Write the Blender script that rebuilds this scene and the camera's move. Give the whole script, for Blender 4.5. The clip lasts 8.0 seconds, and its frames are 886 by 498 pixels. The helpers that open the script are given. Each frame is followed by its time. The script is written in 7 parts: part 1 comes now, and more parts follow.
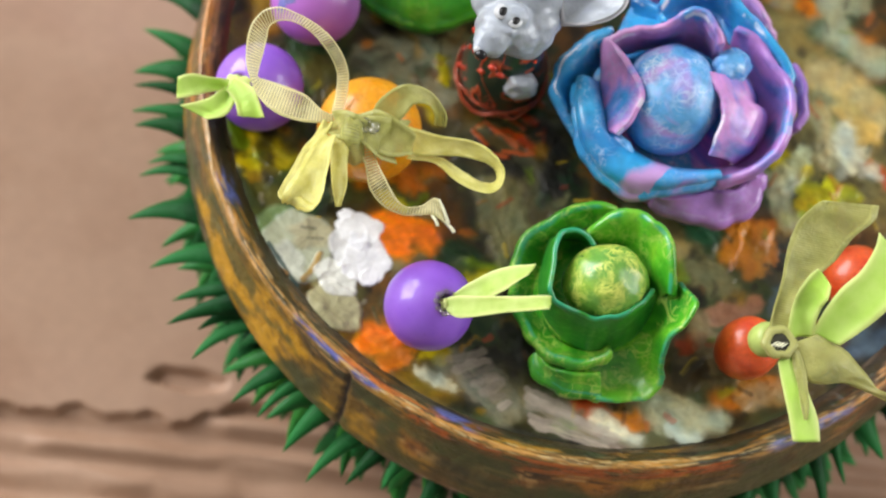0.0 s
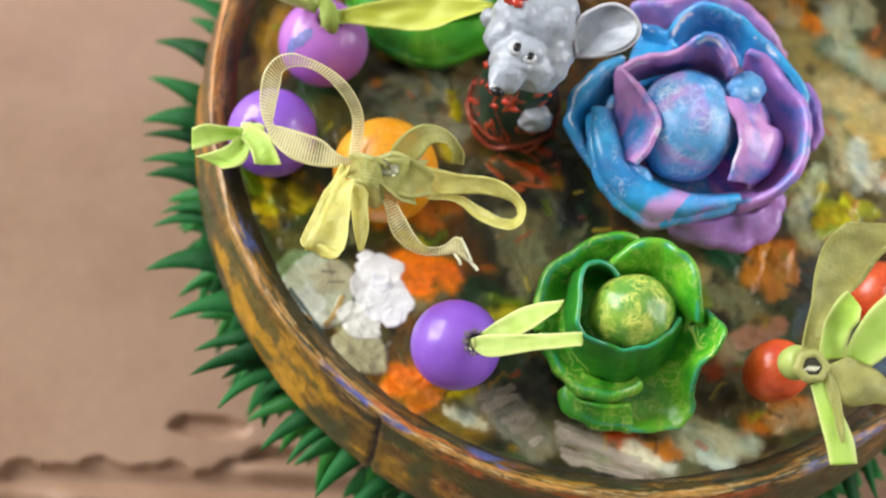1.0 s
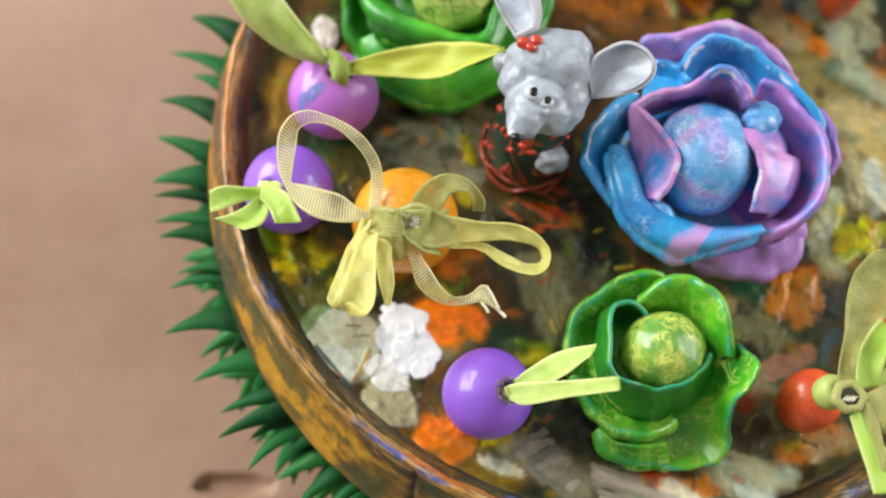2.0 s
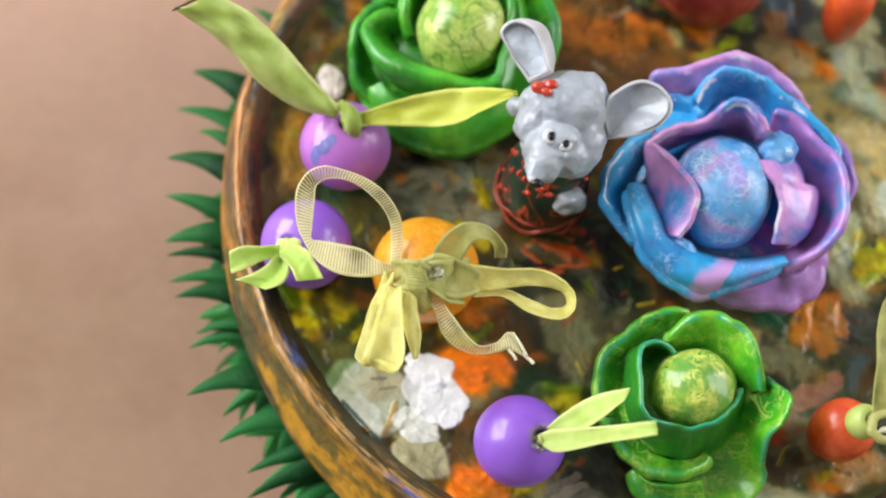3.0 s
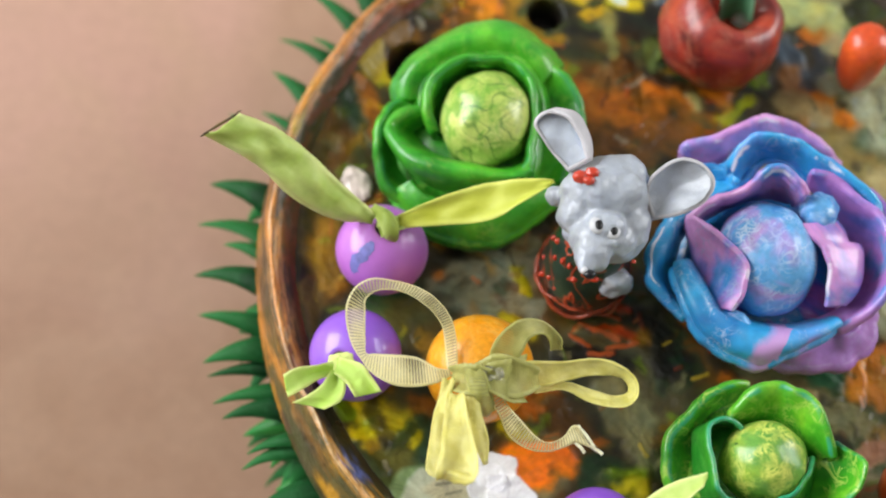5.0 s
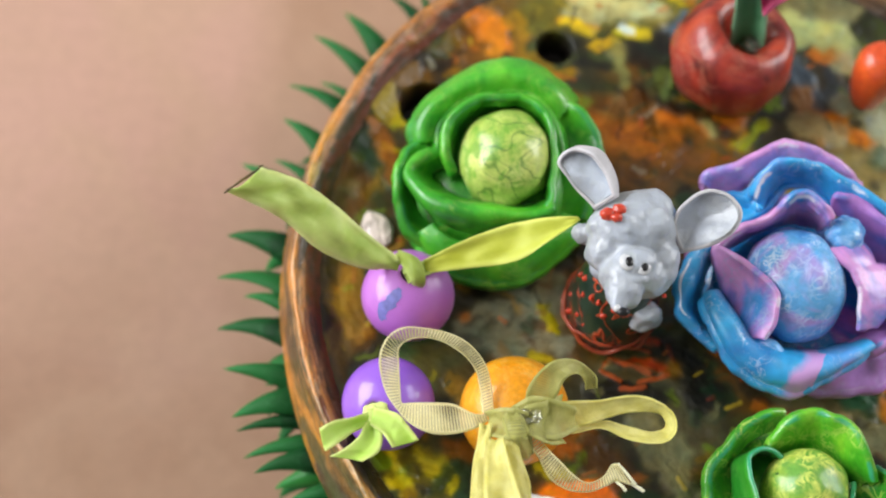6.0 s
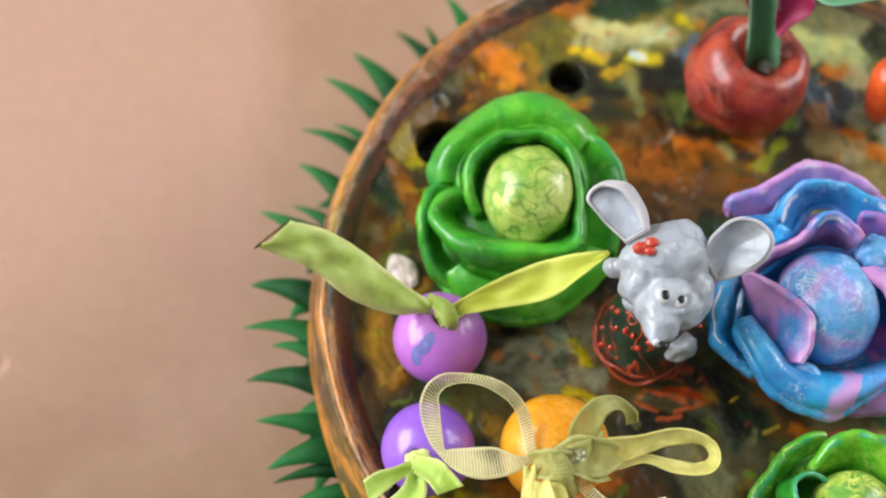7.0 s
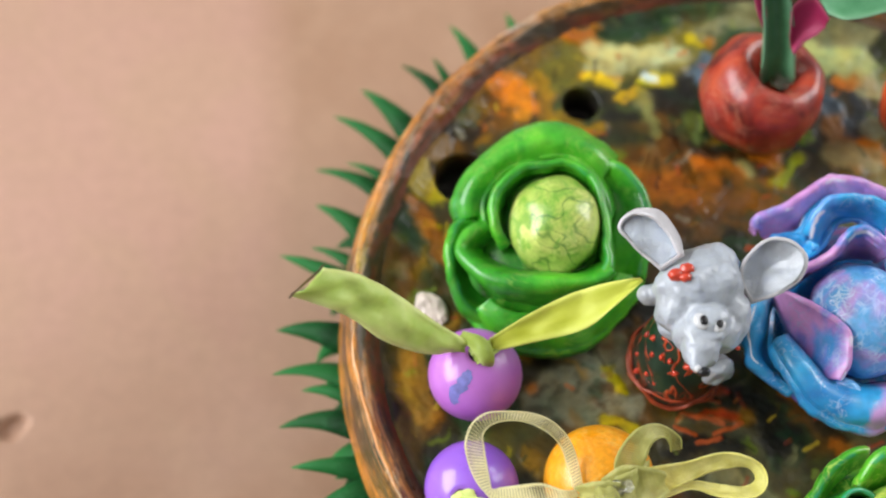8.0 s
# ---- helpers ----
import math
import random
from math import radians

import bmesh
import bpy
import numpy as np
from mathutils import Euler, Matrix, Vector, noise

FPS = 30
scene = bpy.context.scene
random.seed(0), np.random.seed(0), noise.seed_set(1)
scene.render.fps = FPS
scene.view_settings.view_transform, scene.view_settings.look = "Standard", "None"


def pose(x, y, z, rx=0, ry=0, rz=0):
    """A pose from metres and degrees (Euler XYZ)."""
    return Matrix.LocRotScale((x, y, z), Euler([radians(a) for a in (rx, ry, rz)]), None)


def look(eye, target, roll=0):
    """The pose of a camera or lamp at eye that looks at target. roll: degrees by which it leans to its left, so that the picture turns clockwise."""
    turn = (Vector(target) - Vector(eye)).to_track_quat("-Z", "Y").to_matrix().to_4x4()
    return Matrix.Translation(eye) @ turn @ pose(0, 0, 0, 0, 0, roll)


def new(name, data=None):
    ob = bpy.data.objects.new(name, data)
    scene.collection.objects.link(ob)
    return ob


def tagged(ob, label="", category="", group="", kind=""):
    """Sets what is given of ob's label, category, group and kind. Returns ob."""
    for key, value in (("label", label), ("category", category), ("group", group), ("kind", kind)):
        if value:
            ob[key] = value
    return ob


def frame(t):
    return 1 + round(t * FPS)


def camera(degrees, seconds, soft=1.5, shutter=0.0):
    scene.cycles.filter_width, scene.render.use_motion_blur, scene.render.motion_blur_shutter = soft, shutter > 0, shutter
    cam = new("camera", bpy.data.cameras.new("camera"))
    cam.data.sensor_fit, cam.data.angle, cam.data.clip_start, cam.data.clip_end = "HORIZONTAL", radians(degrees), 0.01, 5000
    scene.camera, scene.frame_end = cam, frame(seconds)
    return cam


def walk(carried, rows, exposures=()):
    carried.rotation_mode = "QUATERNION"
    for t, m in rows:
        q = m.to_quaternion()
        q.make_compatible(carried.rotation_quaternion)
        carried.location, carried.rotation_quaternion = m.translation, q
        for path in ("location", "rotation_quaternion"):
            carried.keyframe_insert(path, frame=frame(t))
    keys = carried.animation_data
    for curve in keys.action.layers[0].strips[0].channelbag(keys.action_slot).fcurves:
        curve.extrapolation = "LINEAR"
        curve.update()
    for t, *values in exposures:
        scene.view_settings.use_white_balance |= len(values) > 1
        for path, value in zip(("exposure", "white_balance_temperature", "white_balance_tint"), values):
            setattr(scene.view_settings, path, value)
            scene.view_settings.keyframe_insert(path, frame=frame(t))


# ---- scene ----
cam = camera(32.43, 8.0, soft=2.1)
cam.data.dof.use_dof = True
cam.data.dof.focus_distance = 0.290
cam.data.dof.aperture_fstop = 8.5
walk(cam, [
    (0.0, pose(-0.00112, -0.16460, 0.29412, 20.930, -5.073, 21.354)),
    (0.5, pose(-0.00686, -0.16332, 0.29408, 21.199, -4.988, 19.802)),
    (1.0, pose(-0.01222, -0.16153, 0.29418, 21.416, -4.896, 18.363)),
    (1.5, pose(-0.01807, -0.15965, 0.29386, 21.823, -4.759, 16.661)),
    (3.0, pose(-0.03547, -0.15172, 0.29371, 22.812, -4.441, 11.787)),
    (3.5, pose(-0.04128, -0.14870, 0.29362, 23.147, -4.431, 10.244)),
    (4.0, pose(-0.04707, -0.14548, 0.29354, 23.630, -4.229, 8.517)),
    (4.5, pose(-0.05220, -0.14257, 0.29370, 23.938, -4.065, 7.027)),
    (6.0, pose(-0.06717, -0.13461, 0.29371, 25.031, -3.382, 2.524)),
    (6.5, pose(-0.07203, -0.13127, 0.29430, 25.263, -3.101, 1.014)),
    (7.0, pose(-0.07797, -0.12794, 0.29440, 25.511, -2.849, -0.745)),
    (7.5, pose(-0.08404, -0.12464, 0.29470, 25.777, -2.573, -2.632)),
    (8.0, pose(-0.08913, -0.12215, 0.29450, 26.107, -2.341, -4.174)),
], exposures=[(0.0, 0.0), (3.5, 0.0), (4.5, -0.09), (6.0, -0.06), (8.0, -0.05)])

MM = 0.001

# ---- light ----
world = bpy.data.worlds.new("sky")
scene.world = world
world.use_nodes = True
sky = world.node_tree.nodes.new("ShaderNodeTexSky")
sky.sky_type, sky.sun_disc = "NISHITA", False
sky.sun_elevation, sky.sun_rotation = radians(40), radians(60)
world.node_tree.links.new(sky.outputs[0], world.node_tree.nodes["Background"].inputs[0])
world.node_tree.nodes["Background"].inputs[1].default_value = 0.1


def window_lamp(name, eye, target, wide, high, watts, colour):
    data = bpy.data.lights.new(name, "AREA")
    data.shape, data.size, data.size_y = "RECTANGLE", wide, high
    data.energy, data.color = watts, colour
    ob = new(name, data)
    ob.matrix_world = look(eye, target)
    return ob


window_lamp("window_light_west", (-1.93, 0.30, 1.08), (0, 0.1, 0.0), 1.9, 1.35, 92, (0.97, 0.98, 1.0))
window_lamp("window_light_east", (1.93, 0.70, 1.1), (0, 0.1, 0.0), 1.3, 1.3, 42, (0.98, 0.99, 1.0))


# ---- materials ----
def fresh(name, rough=0.5, coat=0.0):
    """A new material: its tree, its principled shader and a helper that adds nodes."""
    m = bpy.data.materials.new(name)
    m.use_nodes = True
    tree = m.node_tree
    bsdf = tree.nodes["Principled BSDF"]
    bsdf.inputs["Roughness"].default_value = rough
    bsdf.inputs["Coat Weight"].default_value = coat
    bsdf.inputs["Coat Roughness"].default_value = 0.2
    return m, tree, bsdf


def add(tree, kind, **inputs):
    n = tree.nodes.new("ShaderNode" + kind)
    for key, value in inputs.items():
        n.inputs[key].default_value = value
    return n


def ramp(tree, source, stops):
    n = tree.nodes.new("ShaderNodeValToRGB")
    els = n.color_ramp.elements
    while len(els) > 1:
        els.remove(els[-1])
    els[0].position, els[0].color = stops[0][0], (*stops[0][1], 1)
    for p, c in stops[1:]:
        els.new(p).color = (*c, 1)
    tree.links.new(source, n.inputs[0])
    return n.outputs[0]


def grey(v):
    return (v, v, v)


def mixed(tree, fac, a, b):
    n = tree.nodes.new("ShaderNodeMix")
    n.data_type = "RGBA"
    for value, slot in ((fac, 0), (a, 6), (b, 7)):
        if isinstance(value, (int, float)):
            n.inputs[slot].default_value = value
        elif isinstance(value, tuple):
            n.inputs[slot].default_value = (*value, 1)
        else:
            tree.links.new(value, n.inputs[slot])
    return n.outputs[2]


def noise_of(tree, scale, detail=4.0, distort=0.0, space="Object", rough=0.55):
    co = tree.nodes.new("ShaderNodeTexCoord")
    n = add(tree, "TexNoise", Scale=scale, Detail=detail, Distortion=distort, Roughness=rough)
    tree.links.new(co.outputs[space], n.inputs["Vector"])
    return n.outputs["Fac"]


def cracks_of(tree, scale, wide, warp=0.0):
    """1 on thin wandering scratches and crackle lines, 0 between them."""
    lines = None
    for k, (size, distort) in enumerate(((scale * 0.62, 1.4), (scale * 1.15, 0.8))):
        co = tree.nodes.new("ShaderNodeTexCoord")
        shift = add(tree, "Mapping", Location=(0.37 * k, 0.21 * k, 0.13 * k), Rotation=(0.5 * k, 0.9 * k, 0.3))
        n = add(tree, "TexNoise", Scale=size, Detail=2.5, Distortion=distort, Roughness=0.6)
        tree.links.new(co.outputs["Object"], shift.inputs[0])
        tree.links.new(shift.outputs[0], n.inputs["Vector"])
        diff = tree.nodes.new("ShaderNodeMath")
        diff.operation = "SUBTRACT"
        diff.inputs[1].default_value = 0.5
        tree.links.new(n.outputs["Fac"], diff.inputs[0])
        size_of = tree.nodes.new("ShaderNodeMath")
        size_of.operation = "ABSOLUTE"
        tree.links.new(diff.outputs[0], size_of.inputs[0])
        one = ramp(tree, size_of.outputs[0], [(0.0, grey(1)), (wide * 0.45, grey(0.7)), (wide * 1.1, grey(0))])
        if lines is None:
            lines = one
        else:
            top = tree.nodes.new("ShaderNodeMath")
            top.operation = "MAXIMUM"
            tree.links.new(lines, top.inputs[0])
            tree.links.new(one, top.inputs[1])
            lines = top.outputs[0]
    return lines


def times(tree, a, b):
    n = tree.nodes.new("ShaderNodeMath")
    n.operation = "MULTIPLY"
    for value, slot in ((a, 0), (b, 1)):
        if isinstance(value, (int, float)):
            n.inputs[slot].default_value = value
        else:
            tree.links.new(value, n.inputs[slot])
    return n.outputs[0]


def bumped(tree, bsdf, height, strength, distance):
    n = add(tree, "Bump", Strength=strength, Distance=distance)
    tree.links.new(height, n.inputs["Height"])
    tree.links.new(n.outputs[0], bsdf.inputs["Normal"])


def plain(name, colour, rough, vary=0.18, scale=260, coat=0.0, bump=0.15, grain=900):
    """A painted or plastic surface with soft blotches and a fine grain."""
    m, tree, bsdf = fresh(name, rough, coat)
    lo, hi = tuple(c * (1 - vary) for c in colour), tuple(min(1, c * (1 + vary)) for c in colour)
    col = ramp(tree, noise_of(tree, scale), [(0.3, lo), (0.7, hi)])
    tree.links.new(col, bsdf.inputs["Base Color"])
    bumped(tree, bsdf, noise_of(tree, grain), bump, 0.0002)
    return m


def gloss_paint(name, colour, light):
    """Lacquered wooden bead: nearly even colour, small dents, a clear coat."""
    m, tree, bsdf = fresh(name, 0.42, 0.6)
    bsdf.inputs["Coat Roughness"].default_value = 0.10
    a = ramp(tree, noise_of(tree, 120, 3), [(0.35, colour), (0.7, light)])
    spots = ramp(tree, noise_of(tree, 1400, 2), [(0.28, grey(1)), (0.34, grey(0))])
    tree.links.new(mixed(tree, times(tree, spots, 0.25), a, tuple(c * 0.6 for c in colour)), bsdf.inputs["Base Color"])
    bumped(tree, bsdf, noise_of(tree, 240, 3), 0.25, 0.0003)
    return m


def marbled(name, stops, scale, crack, crack_scale, crack_width, crack_amount, rough=0.38, coat=0.45):
    """Hand-painted modelling clay: colours smeared into one another, worn crackle lines, slightly lumpy."""
    m, tree, bsdf = fresh(name, rough, coat)
    base = ramp(tree, noise_of(tree, scale, 3, 0.9), stops)
    fine = ramp(tree, noise_of(tree, scale * 9, 5), [(0.3, grey(0.72)), (0.7, grey(1.15))])
    mul = tree.nodes.new("ShaderNodeMix")
    mul.data_type, mul.blend_type = "RGBA", "MULTIPLY"
    mul.inputs[0].default_value = 0.6
    tree.links.new(base, mul.inputs[6])
    tree.links.new(fine, mul.inputs[7])
    bsdf.inputs["Coat Roughness"].default_value = 0.13
    lines = cracks_of(tree, crack_scale, crack_width, 0.0016)
    patches = ramp(tree, noise_of(tree, scale * 2.2, 3), [(0.42, grey(0)), (0.6, grey(1))])
    amount = times(tree, times(tree, lines, patches), crack_amount)
    tree.links.new(mixed(tree, amount, mul.outputs[2], crack), bsdf.inputs["Base Color"])
    bumped(tree, bsdf, noise_of(tree, 210, 4), 0.5, 0.0006)
    return m


def edged(m, colour, start, amount, chips=330, spread=0.12):
    """Adds a worn, lighter leaf edge: paint worn off along the rim."""
    tree = m.node_tree
    bsdf = tree.nodes["Principled BSDF"]
    old = bsdf.inputs["Base Color"].links[0].from_socket
    uv = tree.nodes.new("ShaderNodeUVMap")
    sep = tree.nodes.new("ShaderNodeSeparateXYZ")
    tree.links.new(uv.outputs[0], sep.inputs[0])
    near = ramp(tree, sep.outputs[1], [(start, grey(0)), (min(0.995, start + 0.06), grey(1))])
    worn = ramp(tree, noise_of(tree, chips, 4), [(0.5 - spread, grey(0)), (0.56, grey(1))])
    tree.links.new(mixed(tree, times(tree, times(tree, near, worn), amount), old, colour), bsdf.inputs["Base Color"])
    return m


def satin(name, colour, light):
    """Woven ribbon: fine diagonal twill and bright selvedges."""
    m, tree, bsdf = fresh(name, 0.5)
    bsdf.inputs["Sheen Weight"].default_value = 0.04
    uv = tree.nodes.new("ShaderNodeUVMap")
    w = add(tree, "TexWave", Scale=1.0, Distortion=0.3)
    mapn = add(tree, "Mapping", Rotation=(0, 0, radians(35)), Scale=(900, 6.0, 1))
    tree.links.new(uv.outputs[0], mapn.inputs[0])
    tree.links.new(mapn.outputs[0], w.inputs["Vector"])
    col = ramp(tree, noise_of(tree, 170, 4), [(0.3, colour), (0.72, light)])
    col = mixed(tree, times(tree, w.outputs["Fac"], 0.10), col, tuple(c * 0.55 for c in colour))
    sep = tree.nodes.new("ShaderNodeSeparateXYZ")
    tree.links.new(uv.outputs[0], sep.inputs[0])
    edge = tree.nodes.new("ShaderNodeMath")
    edge.operation = "PINGPONG"
    edge.inputs[1].default_value = 0.5
    tree.links.new(sep.outputs[1], edge.inputs[0])
    selvedge = ramp(tree, edge.outputs[0], [(0.03, grey(0.7)), (0.13, grey(0.25)), (0.24, grey(0))])
    col = mixed(tree, selvedge, col, tuple(min(0.95, c * 1.1 + 0.12) for c in light))
    tree.links.new(col, bsdf.inputs["Base Color"])
    bumped(tree, bsdf, w.outputs["Fac"], 0.25, 0.0001)
    # thin cloth lets some light through
    thin = tree.nodes.new("ShaderNodeBsdfTranslucent")
    tree.links.new(col, thin.inputs[0])
    mix = add(tree, "MixShader", Fac=0.25)
    out = tree.nodes["Material Output"]
    tree.links.new(bsdf.outputs[0], mix.inputs[1])
    tree.links.new(thin.outputs[0], mix.inputs[2])
    tree.links.new(mix.outputs[0], out.inputs[0])
    return m


def organza(name, colour, light, cover, pitch, threads):
    """Sheer ribbon: threads across it with gaps between them, closed selvedges."""
    m, tree, bsdf = fresh(name, 0.30)
    bsdf.inputs["Sheen Weight"].default_value = 0.12
    uv = tree.nodes.new("ShaderNodeUVMap")
    sep = tree.nodes.new("ShaderNodeSeparateXYZ")
    tree.links.new(uv.outputs[0], sep.inputs[0])
    w = add(tree, "TexWave", Scale=pitch, Distortion=0.6, Detail=1.0)
    tree.links.new(uv.outputs[0], w.inputs["Vector"])
    edge = tree.nodes.new("ShaderNodeMath")
    edge.operation = "PINGPONG"
    edge.inputs[1].default_value = 0.5
    tree.links.new(sep.outputs[1], edge.inputs[0])
    selvedge = ramp(tree, edge.outputs[0], [(0.05, grey(0.8)), (0.12, grey(0))])
    dense = ramp(tree, noise_of(tree, 90, 2), [(0.38, grey(max(0.05, cover - 0.30))), (0.62, grey(min(1.0, cover + 0.30)))])
    thread = ramp(tree, w.outputs["Fac"], [(0.35, grey(0.0)), (0.75, grey(threads))])
    for extra in (thread, selvedge):
        s = tree.nodes.new("ShaderNodeMath")
        s.operation, s.use_clamp = "ADD", True
        tree.links.new(dense, s.inputs[0])
        tree.links.new(extra, s.inputs[1])
        dense = s.outputs[0]
    # noise streaks in the colour imitate highlights on the ribbon's folds
    stretch = add(tree, "Mapping", Scale=(300, 1.8, 1))
    tree.links.new(uv.outputs[0], stretch.inputs[0])
    fold_tone = add(tree, "TexNoise", Scale=1.0, Detail=4.0)
    tree.links.new(stretch.outputs[0], fold_tone.inputs["Vector"])
    speckle = noise_of(tree, 1500, 3)
    col = mixed(tree, times(tree, speckle, 0.5), ramp(tree, fold_tone.outputs["Fac"], [(0.25, colour), (0.75, light)]), light)
    tree.links.new(col, bsdf.inputs["Base Color"])
    bumped(tree, bsdf, mixed(tree, 0.5, speckle, noise_of(tree, 330, 4)), 0.8, 0.0008)
    thin = tree.nodes.new("ShaderNodeBsdfTranslucent")
    tree.links.new(col, thin.inputs[0])
    cloth, gaps = add(tree, "MixShader", Fac=0.35), tree.nodes.new("ShaderNodeMixShader")
    clear = tree.nodes.new("ShaderNodeBsdfTransparent")
    tree.links.new(bsdf.outputs[0], cloth.inputs[1])
    tree.links.new(thin.outputs[0], cloth.inputs[2])
    tree.links.new(dense, gaps.inputs[0])
    tree.links.new(clear.outputs[0], gaps.inputs[1])
    tree.links.new(cloth.outputs[0], gaps.inputs[2])
    tree.links.new(gaps.outputs[0], tree.nodes["Material Output"].inputs[0])
    return m


def coloured(name, rough, coat, grain, strength, distance):
    """A hand-painted surface whose brush colours are stored on the mesh, with brush grain over it."""
    m, tree, bsdf = fresh(name, rough, coat)
    at = tree.nodes.new("ShaderNodeVertexColor")
    at.layer_name = "paint"
    fine = ramp(tree, noise_of(tree, grain * 0.4, 6), [(0.3, grey(0.80)), (0.7, grey(1.12))])
    mul = tree.nodes.new("ShaderNodeMix")
    mul.data_type, mul.blend_type = "RGBA", "MULTIPLY"
    mul.inputs[0].default_value = 0.8
    tree.links.new(at.outputs[0], mul.inputs[6])
    tree.links.new(fine, mul.inputs[7])
    tree.links.new(mul.outputs[2], bsdf.inputs["Base Color"])
    r = ramp(tree, noise_of(tree, 110, 4), [(0.3, grey(rough - 0.12)), (0.7, grey(rough + 0.2))])
    tree.links.new(r, bsdf.inputs["Roughness"])
    bumped(tree, bsdf, noise_of(tree, grain * 0.7, 5), strength, distance)
    return m


PURPLE = gloss_paint("purple_lacquer", (0.25, 0.085, 0.60), (0.31, 0.12, 0.67))
PINK = gloss_paint("pink_lacquer", (0.46, 0.14, 0.56), (0.52, 0.18, 0.62))
AMBER = marbled("amber_paint", [(0.3, (0.82, 0.28, 0.004)), (0.6, (0.90, 0.38, 0.008)), (0.75, (0.85, 0.46, 0.05))], 110,
                (0.85, 0.6, 0.2), 240, 0.02, 0.3, 0.36, 0.3)
CRIMSON = marbled("red_brown_paint", [(0.34, (0.12, 0.012, 0.010)), (0.5, (0.33, 0.028, 0.014)), (0.68, (0.50, 0.07, 0.018))], 70,
                  (0.5, 0.2, 0.12), 120, 0.03, 0.3, 0.42, 0.35)
TANGERINE = marbled("orange_paint", [(0.3, (0.62, 0.055, 0.012)), (0.7, (0.85, 0.13, 0.02))], 120, (0.8, 0.3, 0.1), 260, 0.02, 0.06)
BLUE_STAIN = plain("blue_stain", (0.17, 0.17, 0.46), 0.4, 0.35, 500)
CAP = plain("pale_green_bead", (0.42, 0.50, 0.13), 0.4)
GREEN_LEAF = edged(marbled("green_clay", [(0.28, (0.014, 0.17, 0.014)), (0.46, (0.05, 0.34, 0.014)), (0.58, (0.12, 0.47, 0.02)), (0.75, (0.24, 0.56, 0.03))],
                           80, (0.48, 0.62, 0.12), 210, 0.03, 0.75, 0.36, 0.35), (0.025, 0.33, 0.20), 0.90, 0.7, 200, 0.06)
GREEN_CUP = edged(marbled("deep_green_clay", [(0.28, (0.012, 0.15, 0.018)), (0.5, (0.026, 0.26, 0.022)), (0.75, (0.07, 0.38, 0.022))],
                          70, (0.16, 0.42, 0.08), 230, 0.02, 0.4, 0.34, 0.4), (0.02, 0.33, 0.17), 0.94, 0.9, 200, 0.14)
GREEN_PLAIN = edged(marbled("green_clay_fresh", [(0.28, (0.012, 0.17, 0.012)), (0.48, (0.04, 0.34, 0.016)), (0.72, (0.12, 0.50, 0.024))],
                            65, (0.34, 0.54, 0.09), 150, 0.018, 0.35, 0.36, 0.35), (0.02, 0.27, 0.12), 0.92, 0.5, 200, 0.08)
GREEN_HEAD = marbled("lime_clay", [(0.30, (0.15, 0.36, 0.04)), (0.42, (0.38, 0.52, 0.09)), (0.55, (0.54, 0.62, 0.15)), (0.72, (0.62, 0.68, 0.26))], 95,
                     (0.06, 0.26, 0.01), 170, 0.020, 0.45, 0.36, 0.3)
tree = GREEN_HEAD.node_tree
bsdf = tree.nodes["Principled BSDF"]
smear = ramp(tree, noise_of(tree, 190, 5, 1.6), [(0.50, grey(0)), (0.60, grey(0.7))])
tree.links.new(mixed(tree, smear, bsdf.inputs["Base Color"].links[0].from_socket, (0.14, 0.36, 0.03)), bsdf.inputs["Base Color"])
split = cracks_of(tree, 34, 0.004)
tree.links.new(mixed(tree, times(tree, split, 0.7), bsdf.inputs["Base Color"].links[0].from_socket, (0.02, 0.13, 0.01)), bsdf.inputs["Base Color"])
GREEN_HEAD_YELLOW = marbled("yellow_green_clay", [(0.3, (0.08, 0.28, 0.03)), (0.5, (0.16, 0.37, 0.05)), (0.66, (0.30, 0.44, 0.04)), (0.75, (0.28, 0.46, 0.12))], 110,
                            (0.66, 0.70, 0.14), 330, 0.075, 1.0, 0.36, 0.3)
tree = GREEN_HEAD_YELLOW.node_tree
bsdf = tree.nodes["Principled BSDF"]
specks = ramp(tree, noise_of(tree, 420, 3), [(0.27, grey(0.9)), (0.31, grey(0))])
tree.links.new(mixed(tree, specks, bsdf.inputs["Base Color"].links[0].from_socket, (0.02, 0.09, 0.01)), bsdf.inputs["Base Color"])
BLUE_CLAY = edged(marbled("blue_pink_clay", [(0.30, (0.012, 0.13, 0.36)), (0.46, (0.02, 0.27, 0.58)), (0.50, (0.16, 0.13, 0.52)), (0.56, (0.52, 0.16, 0.50)), (0.75, (0.62, 0.25, 0.58))],
                          46, (0.55, 0.55, 0.75), 160, 0.014, 0.5), (0.72, 0.72, 0.80), 0.955, 0.5)
BLUE_PETAL = edged(marbled("blue_clay", [(0.30, (0.012, 0.17, 0.46)), (0.48, (0.03, 0.36, 0.70)), (0.62, (0.12, 0.26, 0.68)), (0.69, (0.50, 0.21, 0.62))],
                           46, (0.6, 0.65, 0.8), 200, 0.012, 0.5), (0.84, 0.84, 0.88), 0.915, 0.95, 170, 0.0)
PINK_PETAL = edged(marbled("pink_clay", [(0.36, (0.03, 0.24, 0.58)), (0.43, (0.30, 0.22, 0.60)), (0.50, (0.58, 0.26, 0.58)), (0.7, (0.70, 0.36, 0.66))],
                           60, (0.30, 0.40, 0.60), 210, 0.016, 0.6), (0.84, 0.82, 0.86), 0.93, 0.7, 170, -0.01)
